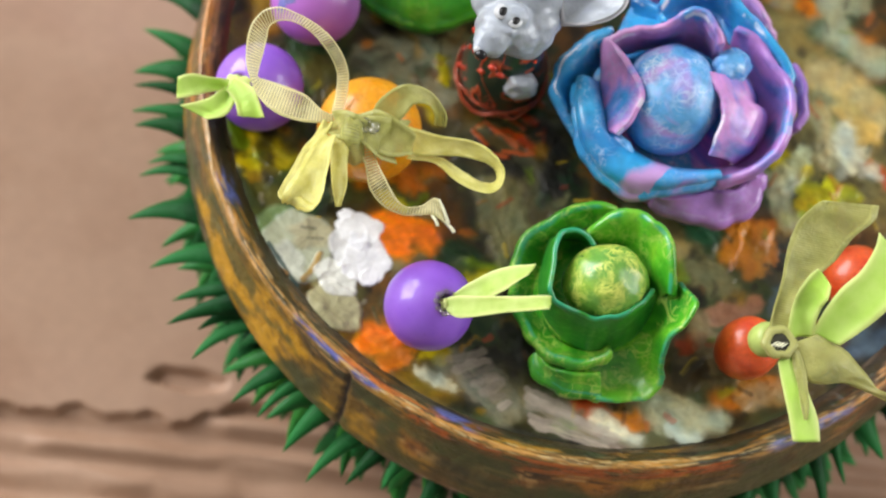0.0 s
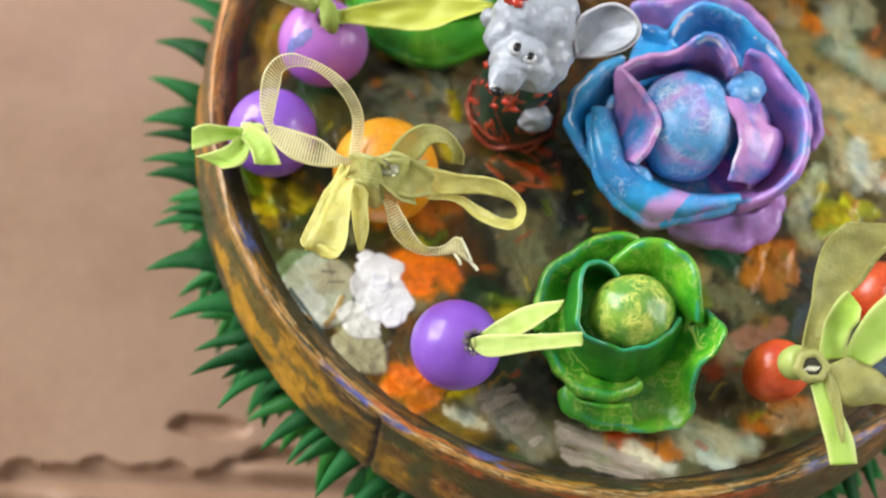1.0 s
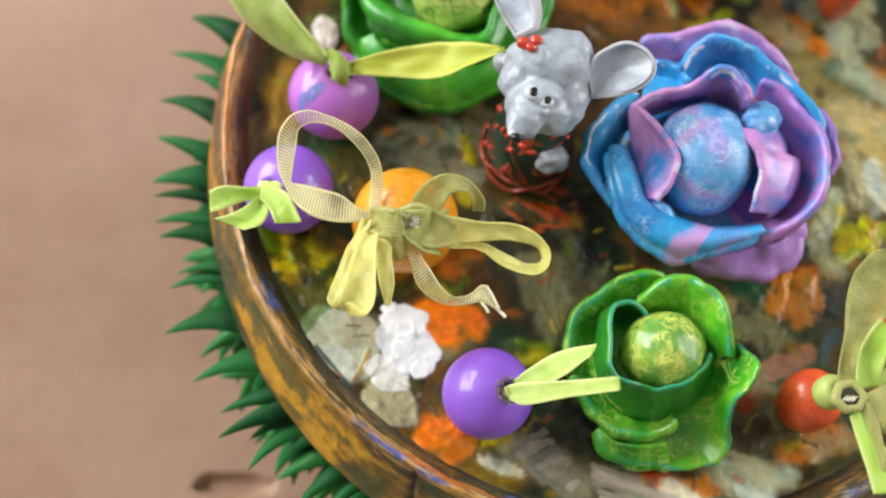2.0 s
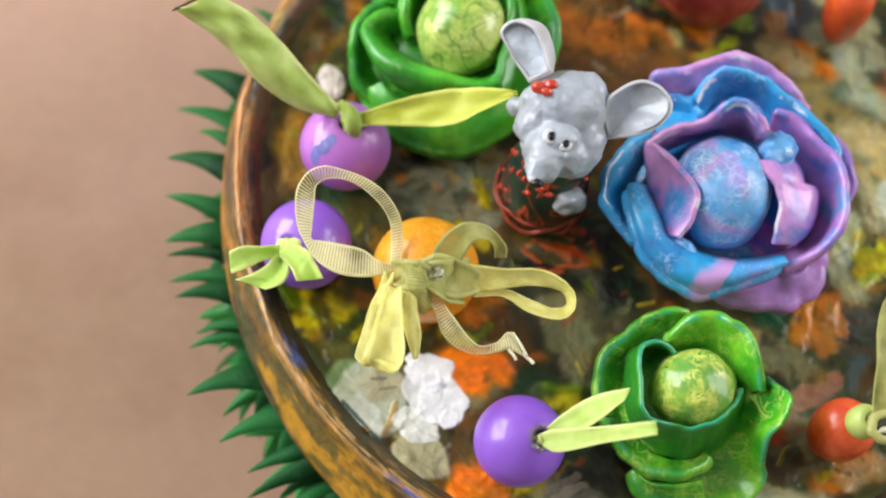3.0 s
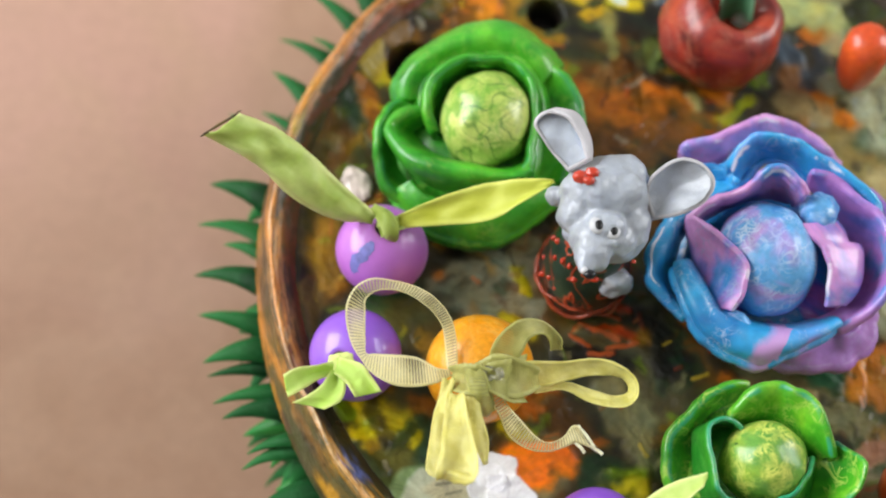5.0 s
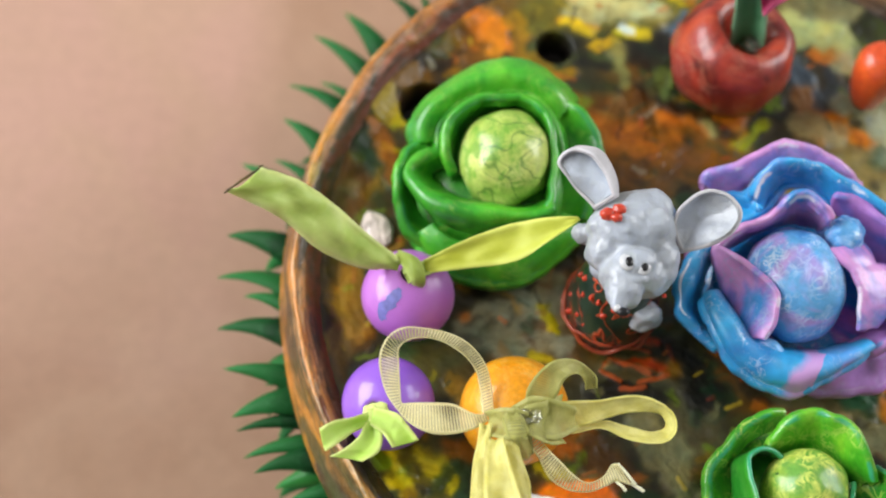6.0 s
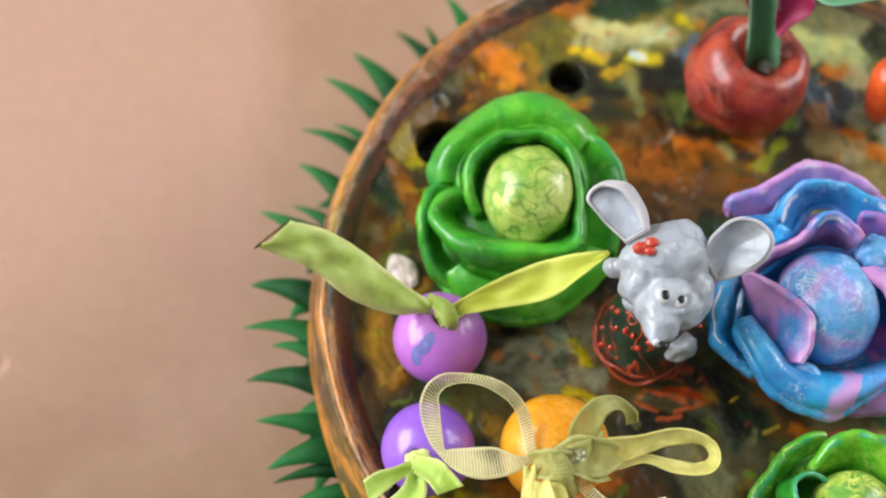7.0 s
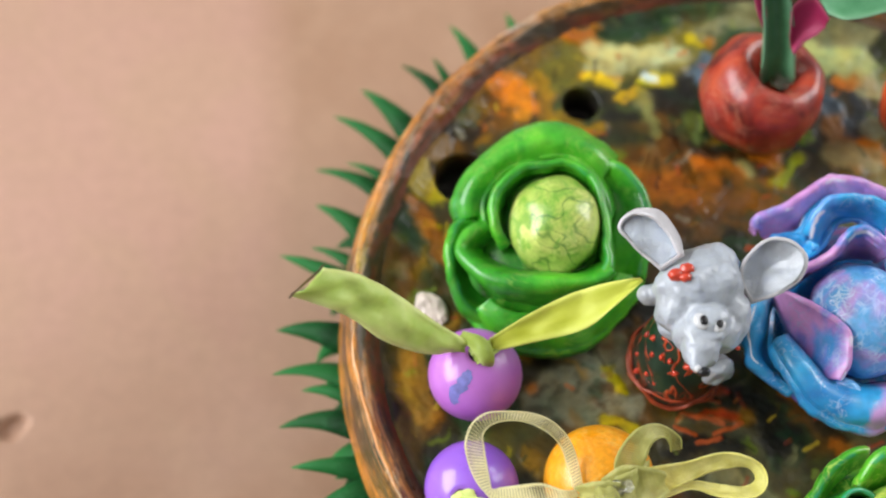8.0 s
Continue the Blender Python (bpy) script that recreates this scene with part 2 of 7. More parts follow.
PURPLE_PETAL = edged(marbled("violet_clay", [(0.28, (0.06, 0.16, 0.52)), (0.42, (0.32, 0.17, 0.58)), (0.7, (0.52, 0.24, 0.62))],
                             46, (0.45, 0.40, 0.65), 210, 0.014, 0.5), (0.70, 0.66, 0.80), 0.955, 0.4)
VIOLET_PETAL = edged(marbled("pink_violet_clay", [(0.28, (0.05, 0.22, 0.56)), (0.37, (0.24, 0.20, 0.60)), (0.46, (0.46, 0.21, 0.58)), (0.7, (0.60, 0.27, 0.60))],
                             50, (0.40, 0.34, 0.62), 210, 0.014, 0.5), (0.06, 0.26, 0.58), 0.90, 0.8, 120, 0.02)
def carried(m, colour, start, end, amount):
    """Adds a second paint colour that takes over along the leaf, ragged where the two meet."""
    tree = m.node_tree
    bsdf = tree.nodes["Principled BSDF"]
    uv = tree.nodes.new("ShaderNodeUVMap")
    sep = tree.nodes.new("ShaderNodeSeparateXYZ")
    tree.links.new(uv.outputs[0], sep.inputs[0])
    sway = tree.nodes.new("ShaderNodeMath")
    sway.operation = "MULTIPLY_ADD"
    sway.inputs[1].default_value = 0.5
    tree.links.new(noise_of(tree, 120, 4, 0.5), sway.inputs[0])
    tree.links.new(sep.outputs[0], sway.inputs[2])
    mask = ramp(tree, sway.outputs[0], [(start + 0.22, grey(0)), (start + 0.30, grey(amount)), (end + 0.22, grey(amount)), (end + 0.30, grey(0))])
    old = bsdf.inputs["Base Color"].links[0].from_socket
    tree.links.new(mixed(tree, mask, old, colour), bsdf.inputs["Base Color"])
    return m


BLUE_FRONT = carried(edged(marbled("blue_clay_with_pink", [(0.30, (0.012, 0.17, 0.46)), (0.50, (0.03, 0.38, 0.72)), (0.66, (0.10, 0.32, 0.70)), (0.74, (0.50, 0.21, 0.62))],
                                   46, (0.6, 0.65, 0.8), 200, 0.012, 0.5), (0.84, 0.84, 0.88), 0.95, 0.8, 170, 0.0), (0.62, 0.30, 0.62), 0.60, 0.86, 0.85)
VIOLET_PETAL = carried(VIOLET_PETAL, (0.06, 0.30, 0.60), 0.50, 0.56, 0.8)
BLUE_HEAD = marbled("blue_head_clay", [(0.3, (0.04, 0.22, 0.56)), (0.50, (0.12, 0.40, 0.74)), (0.57, (0.36, 0.32, 0.70)), (0.68, (0.58, 0.32, 0.66))], 65,
                    (0.58, 0.72, 0.88), 250, 0.035, 0.85, 0.40, 0.25)
LIME_SATIN = satin("lime_satin", (0.50, 0.68, 0.12), (0.72, 0.84, 0.27))
BRIGHT_SATIN = satin("bright_lime_satin", (0.58, 0.88, 0.11), (0.72, 0.95, 0.24))
KNOT_SATIN = satin("folded_green_satin", (0.30, 0.42, 0.05), (0.50, 0.62, 0.13))
YELLOW_SATIN = satin("yellow_green_satin", (0.58, 0.63, 0.04), (0.70, 0.74, 0.10))
MAGENTA_SATIN = satin("magenta_satin", (0.42, 0.015, 0.09), (0.55, 0.03, 0.15))
GREEN_FILM = satin("green_film", (0.06, 0.25, 0.10), (0.13, 0.37, 0.18))
CREAM_ORGANZA = organza("cream_organza", (0.86, 0.79, 0.36), (0.96, 0.92, 0.58), 0.34, 540, 0.42)
CREAM_THREAD = plain("cream_thread", (0.86, 0.83, 0.58), 0.5)
GOLD_ORGANZA = organza("yellow_organza", (0.72, 0.66, 0.09), (0.96, 0.92, 0.38), 0.84, 800, 0.08)
OLIVE_ORGANZA = organza("olive_organza", (0.42, 0.42, 0.10), (0.68, 0.67, 0.24), 0.60, 700, 0.16)
GLUE = plain("clear_glue", (0.80, 0.80, 0.62), 0.06, 0.1, 300, 0.5, 0.5, 500)
GLUE.node_tree.nodes["Principled BSDF"].inputs["Transmission Weight"].default_value = 0.9
BLADE = marbled("dark_green_plastic", [(0.3, (0.002, 0.018, 0.005)), (0.55, (0.006, 0.060, 0.012)), (0.8, (0.026, 0.16, 0.030))], 55,
                (0.05, 0.2, 0.08), 120, 0.01, 0.3, 0.5, 0.0)
BLADE_LIGHT = marbled("light_green_plastic", [(0.3, (0.03, 0.22, 0.02)), (0.7, (0.10, 0.46, 0.05))], 60, (0.1, 0.4, 0.1), 120, 0.01, 0.3, 0.4, 0.1)
for green in (BLADE, BLADE_LIGHT):
    tree = green.node_tree
    bsdf = tree.nodes["Principled BSDF"]
    old = bsdf.inputs["Base Color"].links[0].from_socket
    luck = ramp(tree, tree.nodes.new("ShaderNodeObjectInfo").outputs["Random"], [(0.0, grey(0.45)), (0.55, grey(1.0)), (1.0, grey(1.0))])
    pale = ramp(tree, tree.nodes.new("ShaderNodeObjectInfo").outputs["Random"], [(0.35, grey(0.0)), (1.0, grey(0.95))])
    mul = tree.nodes.new("ShaderNodeMix")
    mul.data_type, mul.blend_type = "RGBA", "MULTIPLY"
    mul.inputs[0].default_value = 1.0
    # root shadow and lit tip put into the colour along each blade
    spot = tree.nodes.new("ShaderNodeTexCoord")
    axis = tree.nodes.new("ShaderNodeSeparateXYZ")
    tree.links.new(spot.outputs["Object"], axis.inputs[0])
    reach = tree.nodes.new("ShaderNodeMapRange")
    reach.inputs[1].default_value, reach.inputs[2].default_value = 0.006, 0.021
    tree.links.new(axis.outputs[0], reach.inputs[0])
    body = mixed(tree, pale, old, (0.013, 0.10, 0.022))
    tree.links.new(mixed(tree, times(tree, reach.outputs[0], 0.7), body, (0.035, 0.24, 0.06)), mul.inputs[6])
    tree.links.new(luck, mul.inputs[7])
    tree.links.new(mul.outputs[2], bsdf.inputs["Base Color"])
    green.node_tree.nodes["Principled BSDF"].inputs["Specular IOR Level"].default_value = 0.1
SHELL = plain("pale_chip", (0.66, 0.56, 0.48), 0.4, 0.25, 300, 0.3)
FLOOR_PAINT = coloured("brushed_garden_paint", 0.40, 0.12, 700, 0.5, 0.0005)
FLOOR_PAINT.node_tree.nodes["Principled BSDF"].inputs["Specular IOR Level"].default_value = 0.35
RIM_PAINT = coloured("brushed_rim_paint", 0.38, 0.25, 520, 0.9, 0.0008)


# ---- building helpers ----
def finish(name, bm, material, parent=None, label="", smooth=True, at=None):
    """Links a bmesh as one mesh object, under a thing where one is given."""
    me = bpy.data.meshes.new(name)
    bm.to_mesh(me)
    bm.free()
    for m in material if isinstance(material, (list, tuple)) else [material]:
        me.materials.append(m)
    if smooth:
        me.shade_smooth()
    ob = new(name, me)
    if at is not None:
        ob.matrix_basis = at
    if parent is not None:
        ob.parent = parent
    if label:
        ob["label"] = label
    return ob


def part(name, bm, material, parent, label="", smooth=True):
    return finish(name, bm, material, parent, label, smooth)


def thing(name, x, y, z, label, category, group=""):
    """An empty at a thing's base, in millimetres, that carries its parts."""
    ob = new(name)
    ob.location = (x * MM, y * MM, z * MM)
    ob.empty_display_size = 0.005
    return tagged(ob, label, category, group)


def thicken(ob, mm, offset=0.0, levels=0):
    s = ob.modifiers.new("thickness", "SOLIDIFY")
    s.thickness, s.offset = mm * MM, offset
    if levels:
        d = ob.modifiers.new("rounding", "SUBSURF")
        d.levels = d.render_levels = levels
    return ob


def glide(rows, n):
    """Points of a smooth curve through the rows (Catmull-Rom), n to each span."""
    p = np.array(rows, float)
    p = np.vstack([2 * p[0] - p[1], p, 2 * p[-1] - p[-2]])
    out = []
    for i in range(1, len(p) - 2):
        for t in np.linspace(0, 1, n, endpoint=False):
            a, b, c, d = p[i - 1], p[i], p[i + 1], p[i + 2]
            out.append(0.5 * (2 * b + (c - a) * t + (2 * a - 5 * b + 4 * c - d) * t ** 2 + (3 * b - a - 3 * c + d) * t ** 3))
    out.append(p[-2])
    return np.array(out)


def ribbon(name, rows, material, parent, label="", bow=0.5, thick=0.16, n=7, crinkle=0.3, notch=0.0):
    """A strip of ribbon between two edges (each row: one edge point, then the other, in millimetres of the place)."""
    base = np.array(parent.location) / MM if parent.parent is None else np.array(parent.parent.location) / MM
    e = glide(rows, n)
    across = 8
    bm = bmesh.new()
    uv = bm.loops.layers.uv.new("UVMap")
    run, grid, us = 0.0, [], []
    for i, r in enumerate(e):
        a, b = r[:3] - base, r[3:] - base
        mid = (a + b) / 2
        if i:
            run += np.linalg.norm(mid - last)
            side = np.cross(mid - last, b - a)
            size = np.linalg.norm(side)
            side = side / size if size > 1e-6 else np.zeros(3)
        else:
            nxt = (e[1][:3] + e[1][3:]) / 2 - base
            side = np.cross(nxt - mid, b - a)
            side = side / max(np.linalg.norm(side), 1e-6)
        last = mid
        row = []
        for k in range(across + 1):
            v = k / across
            q = a + (b - a) * v + side * (bow * 4 * v * (1 - v) * np.linalg.norm(b - a) * 0.12)
            q = q + side * crinkle * noise.noise(Vector((run * 0.22, v * 2.6, len(name) * 1.7 + rows[0][0])))
            q = q + side * crinkle * 0.30 * noise.noise(Vector((run * 0.9, v * 6.0, rows[0][0] * 1.3)))
            if notch and i == len(e) - 1:
                q = q - (mid - ((e[-2][:3] + e[-2][3:]) / 2 - base)) * notch * (1 - abs(2 * v - 1))
            row.append(bm.verts.new(q * MM))
        grid.append(row)
        us.append(run * MM)
    for i in range(len(grid) - 1):
        for k in range(across):
            f = bm.faces.new((grid[i][k], grid[i + 1][k], grid[i + 1][k + 1], grid[i][k + 1]))
            for loop, (ii, kk) in zip(f.loops, ((i, k), (i + 1, k), (i + 1, k + 1), (i, k + 1))):
                loop[uv].uv = (us[ii], kk / across)
    ob = part(name, bm, material, parent, label)
    return thicken(ob, thick)


def lathe(profile, segments=48, axis=(0, 0, 1), centre=(0, 0, 0), wobble=0.0, seed=0):
    """A surface turned about an axis; profile rows are radius and height in millimetres."""
    bm = bmesh.new()
    turn = Vector((0, 0, 1)).rotation_difference(Vector(axis)).to_matrix()
    rings = []
    for r, z in profile:
        ring = []
        for k in range(segments):
            a = 2 * math.pi * k / segments
            rr = r * (1 + wobble * noise.noise(Vector((math.cos(a) * 1.5 + seed, math.sin(a) * 1.5, z * 0.2))))
            q = turn @ Vector((rr * math.cos(a), rr * math.sin(a), z)) + Vector(centre)
            ring.append(bm.verts.new(q * MM))
        rings.append(ring)
    for a, b in zip(rings, rings[1:]):
        for k in range(segments):
            bm.faces.new((a[k], a[(k + 1) % segments], b[(k + 1) % segments], b[k]))
    for ring, flip in ((rings[0], True), (rings[-1], False)):
        bm.faces.new(list(reversed(ring)) if flip else ring)
    bmesh.ops.recalc_face_normals(bm, faces=bm.faces)
    return bm


def bead_profile(r, squash, hole):
    """A drilled bead: round outside, a rounded mouth, the bore inside."""
    start = math.acos(min(0.95, hole / r))
    rows = [(hole * 0.9, -r * squash * 0.4)]
    for k in range(25):
        a = -start + 2 * start * k / 24
        rows.append((r * math.cos(a), r * squash * math.sin(a)))
    top = rows[-1][1]
    rows += [(hole * 0.93, top - 0.25), (hole * 0.86, top - 0.8), (hole * 0.8, top - 3.0), (0.15, top - 3.4)]
    return rows


def blob(bm, centre, size, turn=None, subdivisions=3, rough=0.0, seed=0.0, index=0):
    """Adds a lumpy ellipsoid to a bmesh."""
    made = bmesh.ops.create_icosphere(bm, subdivisions=subdivisions, radius=1.0)["verts"]
    for v in made:
        d = 1 + rough * noise.noise(v.co * 1.8 + Vector((seed, seed * 2, 0)))
        q = Vector((v.co.x * size[0] * d, v.co.y * size[1] * d, v.co.z * size[2] * d))
        if turn is not None:
            q = turn @ q
        v.co = (q + Vector(centre)) * MM
    for f in {f for v in made for f in v.link_faces}:
        f.material_index = index
    return made


def knot(name, parent, centre, size, material, axis=(0, 0, 1), label=""):
    """A pulled-tight ribbon knot: a few folded turns."""
    bm = bmesh.new()
    turn = Vector((0, 0, 1)).rotation_difference(Vector(axis)).to_matrix()
    for k in range(4):
        tilt = Euler((0.35 * (k - 1.5), 0.5 * math.sin(k * 2.1), k * 0.8)).to_matrix()
        c = Vector((0.18 * size * math.sin(k * 1.9), 0.15 * size * math.cos(k * 1.3), (k - 1.5) * size * 0.28))
        blob(bm, Vector(centre) + turn @ c, (size * 0.95, size * 0.62, size * 0.30), turn @ tilt, 3, 0.22, k + size)
    return part(name, bm, material, parent, label)


# ---- the room ----
def box(bm, lo, hi):
    v = [bm.verts.new((x, y, z)) for x in (lo[0], hi[0]) for y in (lo[1], hi[1]) for z in (lo[2], hi[2])]
    for f in ((0, 1, 3, 2), (4, 6, 7, 5), (0, 4, 5, 1), (2, 3, 7, 6), (0, 2, 6, 4), (1, 5, 7, 3)):
        bm.faces.new([v[k] for k in f])


WALL = plain("wall_paint", (0.36, 0.36, 0.35), 0.8, 0.05, 1.5, 0.0, 0.2, 60)
CEILING = plain("ceiling_paint", (0.55, 0.54, 0.52), 0.9, 0.03, 1.5, 0.0, 0.2, 60)
BOARDS = plain("floor_boards", (0.24, 0.15, 0.09), 0.5, 0.25, 3.0, 0.0, 0.3, 40)
TABLE_WOOD = plain("table_wood", (0.30, 0.19, 0.11), 0.45, 0.25, 8.0, 0.2, 0.3, 90)
TABLE_TOP = -0.0612
LOW, HIGH = TABLE_TOP - 0.74, TABLE_TOP + 1.86


def slab(name, lo, hi, material, label):
    bm = bmesh.new()
    box(bm, lo, hi)
    return tagged(finish(name, bm, material, smooth=False), label, kind="structure")


def wall_with_window(name, x0, x1, y0, y1, z0, z1, label):
    """A side wall that spans y -2 to 2 with one opening through it."""
    bm = bmesh.new()
    box(bm, (x0, -2.1, LOW), (x1, y0, HIGH))
    box(bm, (x0, y1, LOW), (x1, 2.1, HIGH))
    box(bm, (x0, y0, LOW), (x1, y1, z0))
    box(bm, (x0, y0, z1), (x1, y1, HIGH))
    return tagged(finish(name, bm, WALL, smooth=False), label, kind="structure")


slab("floor", (-2.1, -2.1, LOW - 0.1), (2.1, 2.1, LOW), BOARDS, "brown wooden room floor under the table")
slab("ceiling", (-2.1, -2.1, HIGH), (2.1, 2.1, HIGH + 0.1), CEILING, "plain off-white painted ceiling of the room")
slab("wall_north", (-2.1, 2.1, LOW), (2.1, 2.2, HIGH), WALL, "plain beige painted room wall")
slab("wall_south", (-2.1, -2.2, LOW), (2.1, -2.1, HIGH), WALL, "plain beige painted room wall")
wall_with_window("wall_west", -2.12, -2.0, -0.75, 1.35, 0.30, 1.80, "beige painted wall with a wide window opening")
wall_with_window("wall_east", 2.0, 2.12, 0.0, 1.4, 0.35, 1.80, "beige painted wall with a window opening")

table = thing("table", 0, 0, TABLE_TOP / MM, "brown wooden table under the cardboard sheet", "table")
bm = bmesh.new()
box(bm, (-0.6, -0.45, -0.03), (0.6, 0.45, 0.0))
bmesh.ops.bevel(bm, geom=bm.edges[:], offset=0.004, segments=2, affect="EDGES")
part("tabletop", bm, TABLE_WOOD, table, smooth=False)
for sx in (-1, 1):
    for sy in (-1, 1):
        bm = bmesh.new()
        box(bm, (sx * 0.54 - 0.03, sy * 0.39 - 0.03, -0.74), (sx * 0.54 + 0.03, sy * 0.39 + 0.03, -0.03))
        part("leg", bm, TABLE_WOOD, table, smooth=False)


# ---- the torn corrugated cardboard ----
def lattice(seed, size=64):
    return np.random.default_rng(seed).random((size, size))


def field(x, y, pitch, seed, octaves=3):
    """Smooth value noise from 0 to 1 over arrays of millimetres."""
    total, weight, amp = np.zeros_like(x), 0.0, 1.0
    for o in range(octaves):
        g = lattice(seed + o)
        u, v = x / pitch * 2 ** o + 1000.37, y / pitch * 2 ** o + 1000.71
        i, j = np.floor(u).astype(int), np.floor(v).astype(int)
        fu, fv = u - i, v - j
        fu, fv = fu * fu * (3 - 2 * fu), fv * fv * (3 - 2 * fv)
        n = len(g)
        a, b = g[i % n, j % n], g[(i + 1) % n, j % n]
        c, d = g[i % n, (j + 1) % n], g[(i + 1) % n, (j + 1) % n]
        total += amp * (a * (1 - fu) * (1 - fv) + b * fu * (1 - fv) + c * (1 - fu) * fv + d * fu * fv)
        weight += amp
        amp *= 0.5
    return total / weight


def step(a, b, x):
    t = np.clip((x - a) / (b - a), 0, 1)
    return t * t * (3 - 2 * t)


def grid_mesh(name, X, Y, Z, keep=None):
    """A sheet from arrays of millimetres."""
    rows, cols = X.shape
    verts = np.stack([X, Y, Z], -1).reshape(-1, 3) * MM
    i, j = np.meshgrid(np.arange(rows - 1), np.arange(cols - 1), indexing="ij")
    a = (i * cols + j).ravel()
    quads = np.stack([a, a + 1, a + cols + 1, a + cols], -1)
    if keep is not None:
        quads = quads[keep.ravel()[quads].any(1)]
    me = bpy.data.meshes.new(name)
    me.from_pydata(verts.tolist(), [], quads.tolist())
    me.shade_smooth()
    return me


def painted(me, colours):
    layer = me.color_attributes.new("paint", "FLOAT_COLOR", "POINT")
    layer.data.foreach_set("color", np.c_[colours.reshape(-1, 3), np.ones(colours.size // 3)].astype(np.float32).ravel())


KRAFT, tree, bsdf = fresh("kraft_cardboard", 0.62)
big = ramp(tree, noise_of(tree, 9, 3, 0.4), [(0.30, (0.30, 0.168, 0.094)), (0.5, (0.345, 0.20, 0.122)), (0.68, (0.41, 0.255, 0.172))])
spot = tree.nodes.new("ShaderNodeTexCoord")
axis = tree.nodes.new("ShaderNodeSeparateXYZ")
tree.links.new(spot.outputs["Object"], axis.inputs[0])
sway = tree.nodes.new("ShaderNodeMath")
sway.operation = "MULTIPLY_ADD"
sway.inputs[1].default_value, sway.inputs[2].default_value = 0.012, -0.006
tree.links.new(noise_of(tree, 14, 2), sway.inputs[0])
where = tree.nodes.new("ShaderNodeMath")
where.operation = "ADD"
tree.links.new(axis.outputs[0], where.inputs[0])
tree.links.new(sway.outputs[0], where.inputs[1])
side = tree.nodes.new("ShaderNodeMapRange")
side.inputs[1].default_value, side.inputs[2].default_value = -0.098, -0.112
tree.links.new(where.outputs[0], side.inputs[0])
# pinker band of the board; its fade along y imitates window light
part_way = tree.nodes.new("ShaderNodeMapRange")
part_way.inputs[1].default_value, part_way.inputs[2].default_value = -0.03, 0.05
tree.links.new(axis.outputs[1], part_way.inputs[0])
lit_band = times(tree, times(tree, side.outputs[0], part_way.outputs[0]), 0.7)
big = mixed(tree, lit_band, big, (0.49, 0.288, 0.218))
stain = ramp(tree, noise_of(tree, 34, 5, 0.6), [(0.40, grey(0)), (0.62, grey(0.5))])
big = mixed(tree, stain, big, (0.43, 0.27, 0.175))
fibre = ramp(tree, noise_of(tree, 260, 6, 0.3), [(0.3, grey(0.92)), (0.7, grey(1.06))])
mul = tree.nodes.new("ShaderNodeMix")
mul.data_type, mul.blend_type = "RGBA", "MULTIPLY"
mul.inputs[0].default_value = 0.7
tree.links.new(big, mul.inputs[6])
tree.links.new(fibre, mul.inputs[7])
tree.links.new(mul.outputs[2], bsdf.inputs["Base Color"])
bumped(tree, bsdf, noise_of(tree, 500, 6), 0.25, 0.0004)

cardboard = thing("cardboard_sheet", 0, 0, -57, "brown corrugated cardboard with its top layer torn away", "cardboard")
TURN = radians(16.5)
us = np.concatenate([np.linspace(-290, -172, 24), np.linspace(-170, 20, 260), np.linspace(25, 290, 40)])
vs = np.concatenate([np.linspace(-270, -140, 30), np.linspace(-139, -35, 190), np.linspace(-30, 44, 14), np.linspace(47, 62, 22), np.linspace(66, 250, 34)])
U, V = np.meshgrid(us, vs, indexing="ij")
edge_line = -70 + 0.1 * (U + 100) + 4.0 * (field(U, U * 0 + 5, 26, 11) - 0.5) * 2 + 5.0 * (field(U, V, 6, 12, 4) - 0.5)
torn = step(edge_line + 0.5, edge_line - 0.9, V)
flute = 2.9 * (0.5 + 0.5 * np.cos((V + 78) * 2 * math.pi / 8.2 + 0.5 * (field(U, V, 30, 15) - 0.5)))
flute *= 1 - 0.6 * step(0.46, 0.66, field(U * 0.5, V, 15, 17, 2))
scraps = step(0.50, 0.62, field(U * 0.6, V * 1.2, 18, 19, 2)) * step(-74, -84, V)
Z = -torn * (3.3 - flute * 0.95) + torn * scraps * 0.7 + 0.35 * (field(U, V, 60, 21) - 0.5)
notch = step(1.0, 0.55, np.hypot((U + 85.7) / 10.5, (V + 60.6) / 3.6) + 0.4 * (field(U, V, 5, 23) - 0.5))
mark = step(1.0, 0.5, np.hypot((U + 160.5) / 5.4, (V - 54.5) / 3.6) + 0.5 * (field(U, V, 4, 25) - 0.5))
Z = Z - 2.6 * notch - 2.6 * mark
X2, Y2 = U * math.cos(TURN) - V * math.sin(TURN), U * math.sin(TURN) + V * math.cos(TURN)
me = grid_mesh("top_sheet", X2, Y2, Z)
me.materials.append(KRAFT)
ob = new("top_sheet", me)
ob.parent = cardboard
bm = bmesh.new()
box(bm, (-0.289, -0.269, -0.0042), (0.289, 0.249, -0.0034))
bmesh.ops.rotate(bm, verts=bm.verts[:], cent=(0, 0, 0), matrix=Matrix.Rotation(TURN, 3, "Z"))
part("bottom_sheet", bm, KRAFT, cardboard, smooth=False)

